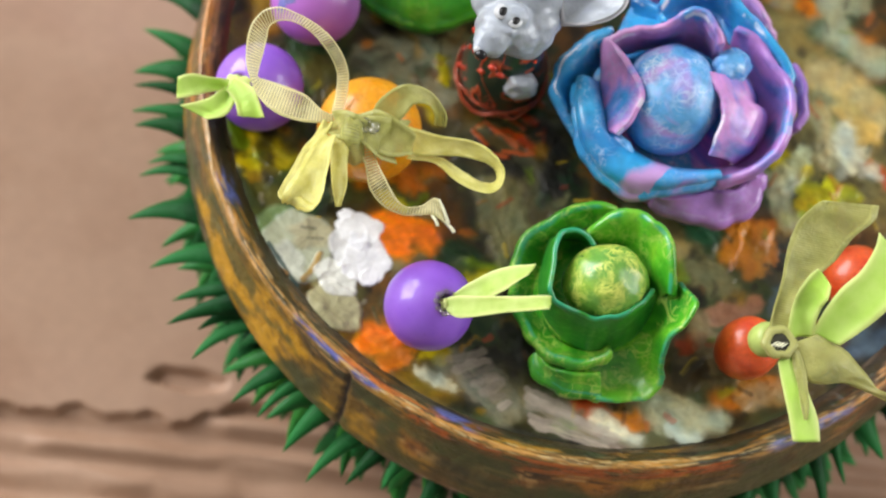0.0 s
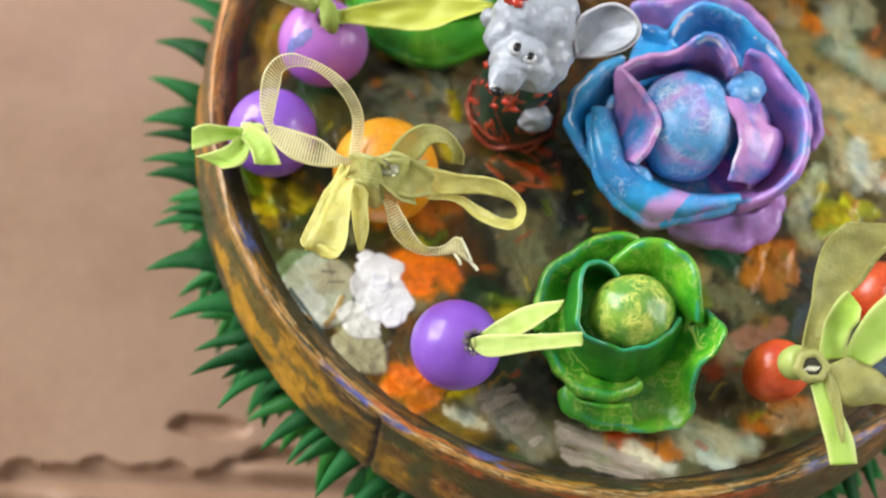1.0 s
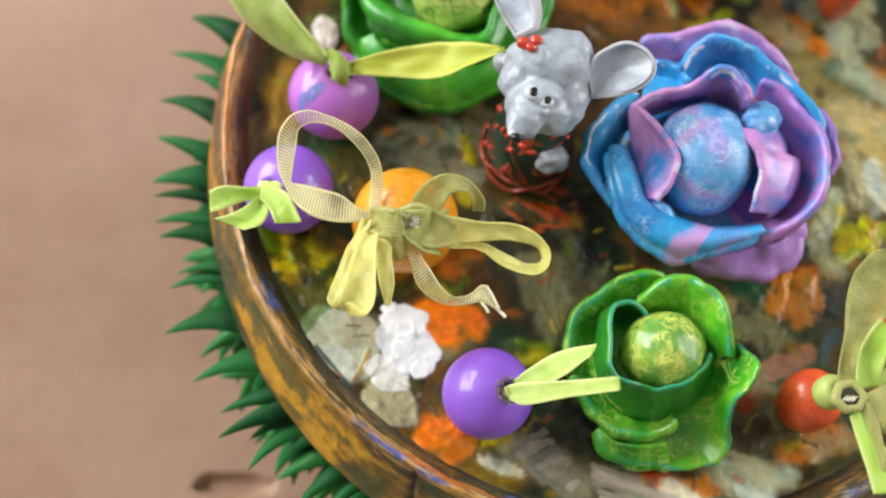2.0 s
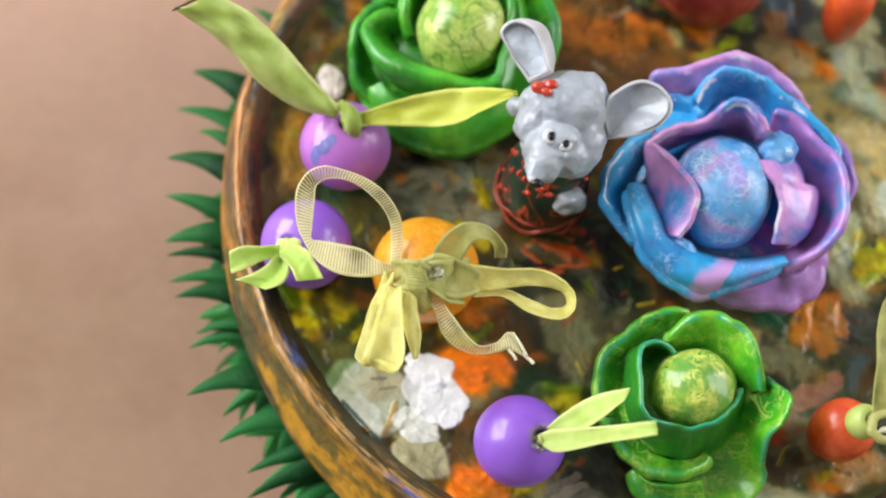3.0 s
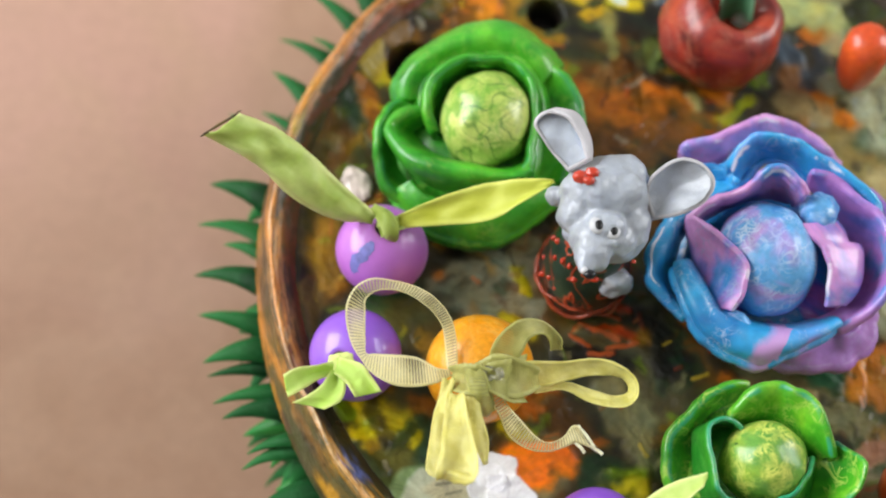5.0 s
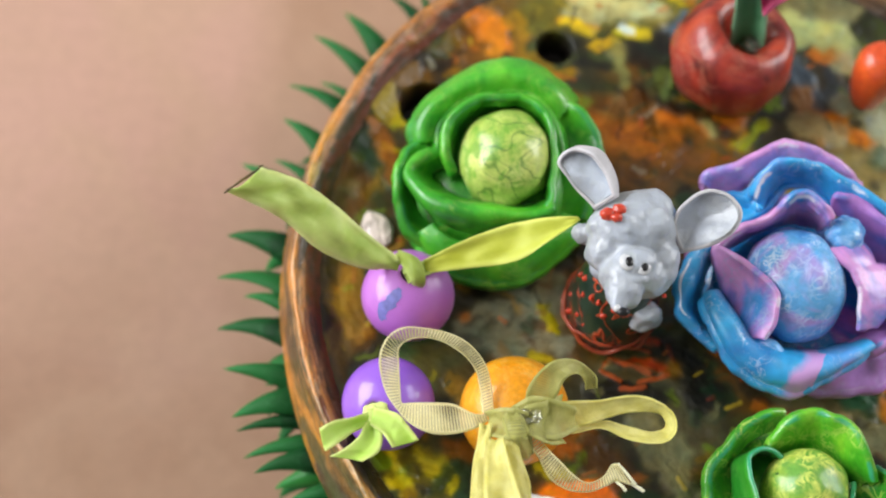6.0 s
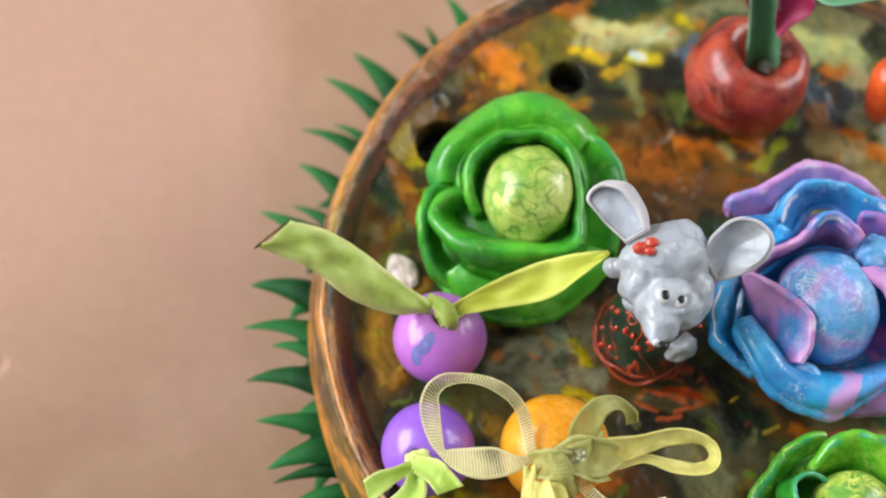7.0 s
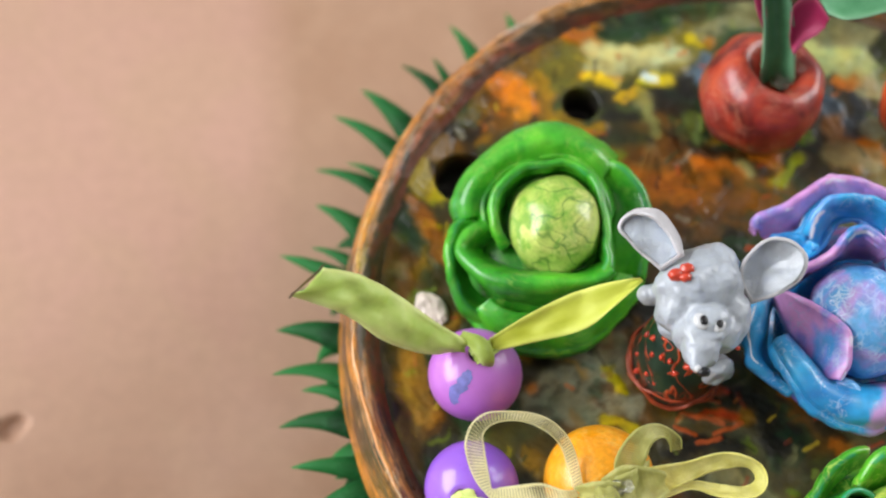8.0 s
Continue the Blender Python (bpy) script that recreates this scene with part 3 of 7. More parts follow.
# ---- the painted bowl ----
DARK, BROWN, RUST = (0.014, 0.011, 0.006), (0.055, 0.036, 0.012), (0.15, 0.055, 0.012)
OLIVE, GREEN, OCHRE = (0.062, 0.074, 0.020), (0.018, 0.055, 0.018), (0.28, 0.13, 0.016)
YELLOW, ORANGE, VIVID, RED = (0.54, 0.38, 0.02), (0.46, 0.125, 0.016), (0.84, 0.19, 0.016), (0.40, 0.050, 0.012)
LEAF = (0.16, 0.22, 0.020)
WHITE, PALE, MOSS, STRAW = (0.80, 0.80, 0.78), (0.50, 0.51, 0.43), (0.24, 0.27, 0.15), (0.36, 0.33, 0.20)
GREY, BEIGE, TAUPE, SLATE = (0.27, 0.245, 0.165), (0.46, 0.39, 0.28), (0.19, 0.155, 0.075), (0.075, 0.095, 0.120)

bowl = thing("planter_bowl", 0, 0, -56.6, "round painted bowl with a brushed brown, ochre and green rim", "bowl")
FLOOR_R = 81.0
gx = np.linspace(-82, 82, 657)
FX, FY = np.meshgrid(gx, gx, indexing="ij")
paint = np.zeros(FX.shape + (3,))
relief = np.zeros_like(FX)
paint[:] = DARK
for pitch, seed, edge, tone in ((19, 31, 0.47, BROWN), (15, 41, 0.54, OLIVE), (11, 45, 0.56, GREEN), (24, 51, 0.55, RUST), (9, 55, 0.60, BROWN), (7, 58, 0.63, DARK)):
    mask = step(edge - 0.08, edge + 0.10, field(FX, FY, pitch, seed, 4))
    paint[:] = paint + (np.array(tone) - paint) * (mask * 0.85)[..., None]


def stroke(x0, y0, x1, y1, wide, tone, load=1.0, thick=0.35, streak=0.64):
    """One loaded brush mark from point to point, ragged, streaked by the bristles, slightly raised."""
    global seed_now
    seed_now += 3
    reach = wide * 1.6 + 3
    lo_x, hi_x = np.searchsorted(gx, [min(x0, x1) - reach, max(x0, x1) + reach])
    lo_y, hi_y = np.searchsorted(gx, [min(y0, y1) - reach, max(y0, y1) + reach])
    if hi_x - lo_x < 2 or hi_y - lo_y < 2:
        return
    sx, sy = FX[lo_x:hi_x, lo_y:hi_y], FY[lo_x:hi_x, lo_y:hi_y]
    long = max(math.hypot(x1 - x0, y1 - y0), 0.5)
    dx, dy = (x1 - x0) / long, (y1 - y0) / long
    wob = (field(sx, sy, wide * 0.8 + 1.5, seed_now, 4) - 0.5) * min(1.0, 0.2 + 1.4 * streak)
    along = (sx - x0) * dx + (sy - y0) * dy + wob * wide * 0.8
    side = -(sx - x0) * dy + (sy - y0) * dx + wob * wide * 1.0
    over = np.maximum(np.maximum(-along, along - long), 0)
    d = np.hypot(over, side) / (wide / 2)
    bristle = field(side * 3.2 + 50, along * 0.35, 2.2, seed_now + 1, 2)
    body = step(1.25, 0.62, d) * step(0.18, 0.50, bristle + 0.35 * load) * min(1.0, 0.45 + 0.5 * load)
    shade = (1 - streak / 2 + streak * bristle)[..., None]
    here = paint[lo_x:hi_x, lo_y:hi_y]
    here += (np.array(tone) * shade - here) * (body * 0.93)[..., None]
    relief[lo_x:hi_x, lo_y:hi_y] += body * thick * (0.35 + 0.5 - 0.5 * streak / 0.64 * (1 - 2 * bristle))


seed_now = 100
dice = random.Random(7)
tones = [BROWN] * 5 + [DARK] * 5 + [OLIVE] * 4 + [RUST] * 3 + [GREEN] * 5 + [OCHRE] * 2 + [TAUPE] * 2 + [ORANGE]
for k in range(330):
    r, th = 80 * math.sqrt(dice.random()), dice.uniform(0, 2 * math.pi)
    x, y, t, l = r * math.cos(th), r * math.sin(th), dice.uniform(0, math.pi), dice.uniform(1, 7)
    stroke(x, y, x + l * math.cos(t), y + l * math.sin(t), dice.uniform(2.0, 7.0), dice.choice(tones), dice.uniform(0.2, 0.8), 0.15)

# broad underpainting
stroke(-53, 61, -35, 69, 12.2, (0.20, 0.09, 0.016), 0.9, 0.1, 0.5)
stroke(-34, 67, -4, 71, 12.2, (0.15, 0.115, 0.025), 0.9, 0.1, 0.5)
stroke(-27, 34, 2, 33, 21.1, (0.19, 0.062, 0.012), 0.9, 0.1, 0.5)
stroke(25, 71, 44, 75, 10.0, (0.16, 0.13, 0.06), 0.8, 0.1, 0.5)
stroke(-77, 16, -76, -24, 8.9, (0.13, 0.070, 0.016), 0.8, 0.1, 0.5)
stroke(36, 27, 60, 1, 22.2, (0.20, 0.135, 0.05), 0.9, 0.1, 0.5)
stroke(36, -56, 61, -49, 16.7, (0.14, 0.085, 0.035), 0.9, 0.1, 0.5)
stroke(-15, -26, 2, -43, 21.1, (0.085, 0.068, 0.030), 0.8, 0.1, 0.5)
stroke(-25, -77, -10, -78, 13.3, (0.18, 0.09, 0.012), 0.8, 0.1, 0.5)
stroke(6, -74, 35, -72, 10.0, (0.11, 0.085, 0.035), 0.8, 0.1, 0.5)
stroke(-69, -36, -54, -50, 11.1, (0.12, 0.090, 0.018), 0.8, 0.1, 0.5)
stroke(49, -26, 72, -28, 15.6, (0.07, 0.075, 0.055), 0.8, 0.1, 0.5)
stroke(-56, -22, -45, -30, 11.1, (0.10, 0.07, 0.016), 0.7, 0.1, 0.5)
stroke(16, -27, 31, -27, 10.0, (0.12, 0.10, 0.045), 0.7, 0.1, 0.5)
# the marks laid over it
stroke(-49, -16, -33, -8, 9.0, GREY, 0.45)
stroke(-62, -48, -56, -47, 6.7, YELLOW)
stroke(-32, -36, -26, -34, 6.7, ORANGE)
stroke(-30, -51, -22, -49, 8.3, VIVID)
stroke(-25, -73, -21, -72, 6.7, VIVID)
stroke(-19, -77, -16, -74, 4.4, ORANGE)
stroke(-11, -73, -9, -71, 4.4, YELLOW)
stroke(-26, -13, -10, -10, 1.6, RED)
stroke(-18, -20, -9, -21, 1.8, RED)
stroke(-12, -33, -7, -44, 7.8, TAUPE)
stroke(-11, -52, -6, -52, 5.0, YELLOW)
stroke(-17, -51, -13, -52, 5.6, GREEN)
stroke(-6, -71, 7, -78, 8.0, (0.22, 0.18, 0.13), 0.4, 0.15)
stroke(11, -72, 31, -74, 6.5, (0.22, 0.18, 0.13), 0.4, 0.15)
stroke(-12, -76, -5, -77, 2.2, BEIGE)
stroke(19, -69, 24, -71, 4.2, RED)
stroke(28, -70, 34, -68, 4.0, ORANGE)
stroke(35, -66, 45, -63, 6.7, TAUPE)
stroke(47, -58, 55, -52, 6.7, ORANGE)
stroke(34, -50, 38, -47, 4.4, RED)
stroke(31, -23, 34, -26, 5.0, GREEN)
stroke(38, -28, 38, -20, 4.4, ORANGE)
stroke(43, -23, 43, -17, 4.4, ORANGE)
stroke(32, -34, 38, -34, 5.6, TAUPE)
stroke(44, -8, 46, -1, 5.6, BEIGE)
stroke(50, -11, 54, -6, 4.0, YELLOW)
stroke(52, 6, 56, 2, 4.9, BEIGE)
stroke(43, 22, 50, 14, 6.7, TAUPE)
stroke(41, 33, 48, 30, 6.7, GREEN)
stroke(60, 4, 64, 3, 4.4, RED)
stroke(70, -35, 77, -26, 8.9, SLATE)
stroke(60, -44, 65, -44, 6.7, GREEN)
stroke(36, -56, 47, -50, 5.6, BROWN)
stroke(52, 15, 59, 14, 5.6, OCHRE)
stroke(-42, -66, -32, -72, 4.4, TAUPE)
stroke(1, -62, 8, -65, 5.6, DARK)
stroke(-8, -17, 1, -26, 6.7, DARK)
stroke(-23, 31, -10, 34, 16.7, RUST)
stroke(-20, 35, -15, 34, 5.6, ORANGE)
stroke(-24, 75, -10, 77, 6.7, GREEN)
stroke(-27, 68, -8, 68, 5.0, (0.34, 0.25, 0.10), 0.5)
stroke(-16, 62, -12, 62, 4.0, YELLOW)
stroke(-29, 64, -24, 63, 3.3, ORANGE)
stroke(-48, 60, -45, 56, 6.7, ORANGE)
stroke(-37, 47, -30, 48, 4.4, OCHRE)
stroke(-41, 64, -40, 50, 3.3, OCHRE)
stroke(-74, 42, -70, 37, 6.7, OCHRE)
stroke(-73, 28, -68, 20, 6.7, GREEN)
stroke(-70, 28, -67, 27, 2.4, YELLOW)
stroke(-77, 22, -75, 11, 4.0, RUST)
stroke(-76, -4, -73, -15, 6.7, OCHRE)
stroke(-71, 5, -66, 4, 3.3, OCHRE)
stroke(-44, -16, -31, -17, 7.0, GREY, 0.5)
stroke(-40, -7, -33, -8, 5.5, GREY, 0.5)
stroke(-34, -9, -33, -13, 2.8, YELLOW)
stroke(-26, -14, -10, -15, 1.6, RED)
stroke(-21, -20, -11, -21, 1.8, RED)
stroke(22, 56, 28, 39, 6.7, SLATE)
stroke(30, 42, 38, 37, 4.4, ORANGE)
stroke(27, 66, 36, 69, 6.7, TAUPE)
stroke(-2, 42, 10, 38, 5.6, GREEN)
stroke(1, 39, 5, 37, 2.8, YELLOW)
stroke(-5, 54, -5, 46, 4.4, GREEN)
stroke(-52, 67, -51, 52, 5.6, RUST)
stroke(-34, 75, -27, 72, 4.4, ORANGE)
stroke(-5, 63, -2, 66, 4.4, SLATE)
stroke(-1, 75, 10, 78, 6.7, TAUPE)
stroke(30, 63, 35, 58, 4.4, ORANGE)
stroke(-81, -12, -80, -29, 3.3, DARK)
stroke(-63, -44, -55, -45, 6.1, YELLOW)
stroke(-61, -49, -53, -48, 4.4, YELLOW)
stroke(-56, -50, -51, -44, 2.4, GREEN)
stroke(-31, -39, -25, -37, 5.6, ORANGE)
stroke(-31, -50, -23, -49, 6.7, VIVID)
stroke(-33, -44, -30, -45, 2.8, YELLOW)
stroke(-16, -49, -11, -50, 4.4, GREEN)
stroke(-11, -50, -5, -49, 3.3, LEAF)
stroke(-12, -34, -7, -45, 6.7, TAUPE)
stroke(-24, -37, -20, -46, 4.4, RUST)
stroke(-23, -26, -11, -27, 5.6, DARK)
stroke(-53, -26, -48, -31, 4.4, OCHRE)
stroke(-69, -42, -65, -45, 3.3, LEAF)
stroke(-36, -20, -30, -22, 3.3, YELLOW)
stroke(-63, -37, -58, -39, 2.8, OCHRE)
stroke(-8, 40, 8, 37, 6.7, ORANGE)
stroke(-15, 45, -11, 28, 5.6, RUST)
stroke(8, 49, 17, 45, 4.4, LEAF)
stroke(40, 43, 45, 33, 5.6, TAUPE)
stroke(39, 3, 46, -2, 5.0, YELLOW)
stroke(36, -18, 42, -22, 5.6, ORANGE)
stroke(28, -24, 33, -27, 3.9, GREEN)
# many small dabs
tones = [OCHRE] * 3 + [LEAF] * 2 + [YELLOW] + [RUST] * 3 + [TAUPE] * 2 + [DARK] * 5 + [GREEN] * 3 + [ORANGE] + [BROWN] * 3
for k in range(420):
    r, th = 80 * math.sqrt(dice.random()), dice.uniform(0, 2 * math.pi)
    x, y, t, l = r * math.cos(th), r * math.sin(th), dice.uniform(0, math.pi), dice.uniform(0.5, 3.5)
    stroke(x, y, x + l * math.cos(t), y + l * math.sin(t), dice.uniform(0.9, 2.6), dice.choice(tones), dice.uniform(0.1, 0.5), 0.12)

# later marks near the beet and between the carrots
stroke(-27, 67, -10, 69, 5.8, (0.295, 0.246, 0.119), 1, 0.2, 0.5)
stroke(21, 63, 32, 64, 6.9, (0.225, 0.217, 0.0772), 1, 0.2, 0.5)
stroke(-29, 63, -24, 61, 2.7, (0.576, 0.356, 0.0112), 1, 0.2, 0.5)
stroke(-23, 57, -19, 59, 2.9, (0.468, 0.253, 0.00936), 1, 0.2, 0.5)
stroke(-17, 63, -16, 62, 1.8, (0.576, 0.576, 0.543), 1, 0.2, 0.5)
stroke(-46, 62, -46, 54, 4.9, (0.543, 0.178, 0.00936), 1, 0.2, 0.5)
stroke(-28, 51, -21, 52, 2.9, DARK, 1, 0.2, 0.5)
stroke(-18, 57, -17, 48, 4.4, (0.182, 0.148, 0.0491), 1, 0.2, 0.5)
stroke(-26, 36, -9, 32, 8.9, (0.243, 0.0799, 0.0112), 1, 0.2, 0.5)
stroke(-15, 35, -13, 30, 5.6, (0.374, 0.103, 0.0131), 1, 0.2, 0.5)
stroke(-7, 44, 6, 36, 4.7, DARK, 1, 0.2, 0.5)
stroke(-8, 52, -7, 46, 3.3, (0.0842, 0.103, 0.0187), 1, 0.2, 0.5)
stroke(9, 33, 16, 40, 3.1, (0.243, 0.234, 0.0187), 1, 0.2, 0.5)
stroke(33, 57, 30, 47, 3.3, (0.0328, 0.0374, 0.0468), 1, 0.2, 0.5)
stroke(25, 47, 27, 38, 5.1, (0.262, 0.112, 0.0374), 1, 0.2, 0.5)
stroke(40, 44, 41, 41, 4.4, (0.15, 0.187, 0.206), 1, 0.2, 0.5)
stroke(32, 42, 35, 39, 2.4, ORANGE, 1, 0.2, 0.5)
stroke(28, 59, 33, 59, 2.7, ORANGE, 1, 0.2, 0.5)
stroke(1, 38, 4, 36, 2.2, (0.262, 0.225, 0.0936), 1, 0.2, 0.5)
stroke(48, 18, 56, 13, 6.7, (0.52, 0.338, 0.13), 1, 0.2, 0.5)
stroke(50, 5, 57, 3, 3.3, (0.676, 0.572, 0.39), 1, 0.2, 0.5)
stroke(57, 23, 60, 18, 4.4, OLIVE, 1, 0.2, 0.5)
stroke(48, 10, 51, 2, 2.7, (0.468, 0.195, 0.065), 1, 0.2, 0.5)
stroke(43, -5, 46, 2, 4.4, (0.429, 0.403, 0.234), 1, 0.2, 0.5)
stroke(53, -2, 55, -7, 3.3, (0.65, 0.546, 0.026), 1, 0.2, 0.5)
stroke(48, -14, 53, -8, 3.1, (0.286, 0.338, 0.052), 1, 0.2, 0.5)
stroke(38, -28, 39, -20, 2.9, (0.546, 0.195, 0.039), 1, 0.2, 0.5)
stroke(43, -19, 45, -28, 4.2, (0.442, 0.182, 0.0455), 1, 0.2, 0.5)
stroke(30, -24, 33, -25, 5.1, (0.026, 0.091, 0.039), 1, 0.2, 0.5)
stroke(52, -30, 51, -36, 4.4, (0.078, 0.0975, 0.0975), 1, 0.2, 0.5)
stroke(39, -40, 46, -37, 4.4, (0.312, 0.13, 0.078), 1, 0.2, 0.5)
stroke(35, -63, 43, -64, 5.6, (0.468, 0.364, 0.208), 1, 0.2, 0.5)
stroke(24, -72, 31, -73, 4.0, (0.702, 0.585, 0.429), 1, 0.2, 0.5)
stroke(49, -55, 56, -53, 4.4, (0.468, 0.221, 0.078), 1, 0.2, 0.5)
stroke(58, -53, 61, -50, 3.3, (0.312, 0.273, 0.104), 1, 0.2, 0.5)
stroke(23, -31, 28, -31, 4.4, (0.338, 0.221, 0.091), 1, 0.2, 0.5)
stroke(34, -18, 37, -16, 2.7, (0.338, 0.247, 0.13), 1, 0.2, 0.5)
# pale, thinned paint beyond the large cabbage and between the carrots
stroke(40, 38, 54, 30, 9, (0.3, 0.28, 0.18), 0.8, 0.2, 0.5)
stroke(46, 23, 59, 18, 8, (0.44, 0.3, 0.14), 0.8, 0.2, 0.5)
stroke(53, 10, 60, 4, 5, (0.58, 0.52, 0.4), 0.8, 0.2, 0.5)
stroke(46, 12, 51, 4, 6, (0.4, 0.33, 0.18), 0.8, 0.2, 0.5)
stroke(49, -5, 58, -4, 4, (0.46, 0.4, 0.05), 0.8, 0.2, 0.5)
stroke(43, -6, 49, -14, 6, (0.36, 0.32, 0.19), 0.8, 0.2, 0.5)
stroke(36, -44, 45, -51, 7, (0.3, 0.21, 0.12), 0.8, 0.2, 0.5)
stroke(36, -65, 46, -63, 7, (0.38, 0.34, 0.23), 0.8, 0.2, 0.5)
stroke(38, -69, 44, -68, 3, (0.5, 0.46, 0.36), 0.8, 0.2, 0.5)
stroke(51, -57, 57, -51, 6, (0.34, 0.2, 0.1), 0.8, 0.2, 0.5)
stroke(38, -23, 44, -29, 4, (0.5, 0.16, 0.04), 0.8, 0.2, 0.5)
stroke(42, -18, 46, -24, 4, (0.46, 0.15, 0.04), 0.8, 0.2, 0.5)
stroke(36, 58, 45, 50, 8, (0.3, 0.27, 0.15), 0.8, 0.2, 0.5)
stroke(33, 47, 47, 43, 6, (0.34, 0.3, 0.18), 0.8, 0.2, 0.5)
stroke(22, 67, 34, 63, 7, (0.36, 0.33, 0.14), 0.8, 0.2, 0.5)
stroke(22, 40, 32, 39, 6, (0.26, 0.2, 0.1), 0.8, 0.2, 0.5)
stroke(-28, 70, -9, 68, 5, (0.46, 0.4, 0.2), 0.8, 0.2, 0.5)
stroke(-50, 63, -45, 56, 5, (0.62, 0.17, 0.015), 0.8, 0.2, 0.5)
stroke(-73, 37, -67, 34, 6, (0.4, 0.28, 0.03), 0.8, 0.2, 0.5)
stroke(-27, 36, -14, 32, 8, (0.36, 0.1, 0.012), 0.8, 0.2, 0.5)
stroke(-72, 32, -65, 19, 5, (0.3, 0.09, 0.02), 0.8, 0.2, 0.5)
stroke(-68, -25, -58, -50, 4, (0.02, 0.018, 0.012), 0.8, 0.2, 0.5)
# wet paint dragged into its neighbours
wx = FX + 4.2 * (field(FX, FY, 5.5, 201, 3) - 0.5) + 1.6 * (field(FX, FY, 1.4, 205, 2) - 0.5)
wy = FY + 4.2 * (field(FX, FY, 5.5, 211, 3) - 0.5) + 1.6 * (field(FX, FY, 1.4, 215, 2) - 0.5)
wi, wj = (np.clip(np.rint((w + 82) / 0.25).astype(int), 0, 656) for w in (wx, wy))
paint[:] = paint[wi, wj] * (0.72 + 0.56 * field(FX, FY, 2.4, 221, 3))[..., None]
for reach in (2, 4):
    blur = sum(np.roll(paint, s, 0) for s in range(-reach, reach + 1, max(1, reach // 3))) / len(range(-reach, reach + 1, max(1, reach // 3)))
    blur = sum(np.roll(blur, s, 1) for s in range(-reach, reach + 1, max(1, reach // 3))) / len(range(-reach, reach + 1, max(1, reach // 3)))
    thin = step(0.35, 0.65, field(FX, FY, 9.0, 227 + reach, 3))[..., None]
    paint[:] = paint + (blur - paint) * (0.10 + 0.45 * thin)
for _ in range(2):
    relief = (relief + np.roll(relief, 1, 0) + np.roll(relief, -1, 0) + np.roll(relief, 1, 1) + np.roll(relief, -1, 1)) / 5
tint = field(FX, FY, 4.0, 231, 3)[..., None]
paint *= (1 + (tint - 0.5) * np.array((0.25, -0.1, -0.5)))
lum = paint.mean(-1, keepdims=True)
paint[:] = np.clip(lum + (paint - lum) * 1.18, 0.002, 0.9) * np.clip((lum / 0.14) ** 0.40, 0.36, 1.0) * np.array((1.06, 1.26, 1.28))
# bristle grain over all of the ground
grain = field(FX * 0.5 + FY * 0.9, FY * 0.4 - FX * 0.7, 0.9, 251, 3)
paint *= (0.86 + 0.28 * grain)[..., None]
relief += 0.10 * (grain - 0.5)


# crisp last touches: soft pale smears and small bright and dark dabs
for k in range(7):
    f = k / 6
    tone = 0.30 + 0.10 * math.sin(k * 2.3)
    stroke(-2.4 + 8.4 * f, -67.0 - 8.3 * f, -8.0 + 13.2 * f, -71.7 - 4.8 * f, 2.0 + 0.5 * math.sin(k * 2.1), (tone, tone * 0.82, tone * 0.64), 0.30 + 0.15 * math.sin(k * 1.3), 0.25, 0.5)
for k in range(5):
    f = k / 4
    tone = 0.36 + 0.10 * math.sin(k * 1.9)
    stroke(9.0 + 3.0 * f, -71.0 - 6.5 * f, 26.0 + 9.0 * f, -73.5 - 4.0 * f, 1.7 + 0.5 * math.sin(k * 1.7), (tone, tone * 0.82, tone * 0.66), 0.32 + 0.2 * math.sin(k * 2.3), 0.25, 0.5)
crisp = [ORANGE] * 3 + [YELLOW] * 2 + [OCHRE] * 3 + [DARK] * 5 + [LEAF] * 2 + [RED] * 2 + [GREY] * 2 + [GREEN] * 3
for k in range(230):
    r, th = 79 * math.sqrt(dice.random()), dice.uniform(0, 2 * math.pi)
    x, y, t, l = r * math.cos(th), r * math.sin(th), dice.uniform(0, math.pi), dice.uniform(1.0, 4.5)
    stroke(x, y, x + l * math.cos(t), y + l * math.sin(t), dice.uniform(0.6, 1.5), dice.choice(crisp), dice.uniform(0.05, 0.45), 0.18)
for x0, y0, x1, y1 in ((-24, -14, -12, -17), (-20, -19, -12, -22), (-26, -10, -20, -13), (-14, -24, -8, -22), (-18, -26, -13, -25), (-22, -22, -18, -24)):
    stroke(x0, y0, x1, y1, 1.1, (0.48, 0.085, 0.012), 0.7, 0.25)


def lobe(x, y, rx, ry, turn, tone, thick, scallop=0.10, seed=1, streak=0.25, edge=0.10):
    """A crisp-edged petal of thick paint, pulled outwards by the brush."""
    c, sn = math.cos(radians(turn)), math.sin(radians(turn))
    u, v = ((FX - x) * c + (FY - y) * sn) / rx, (-(FX - x) * sn + (FY - y) * c) / ry
    ang = np.arctan2(v, u)
    d = np.hypot(u, v) + scallop * np.sin(ang * 5 + seed) * 0.6 + scallop * 2.2 * (field(FX, FY, 2.6, 300 + seed, 3) - 0.5)
    mask = step(1.0 + edge * 0.5, 1.0 - edge * 0.5, d)
    pull = field(ang * 5.0 + seed * 9, d * 1.3, 0.55, 330 + seed, 3)
    paint[:] = paint + (np.array(tone) * (1 - streak + 2 * streak * pull)[..., None] - paint) * (mask * 0.96)[..., None]
    relief[:] = relief + mask * (thick * (0.55 + 0.45 * d) + 0.25 * thick * (pull - 0.5))


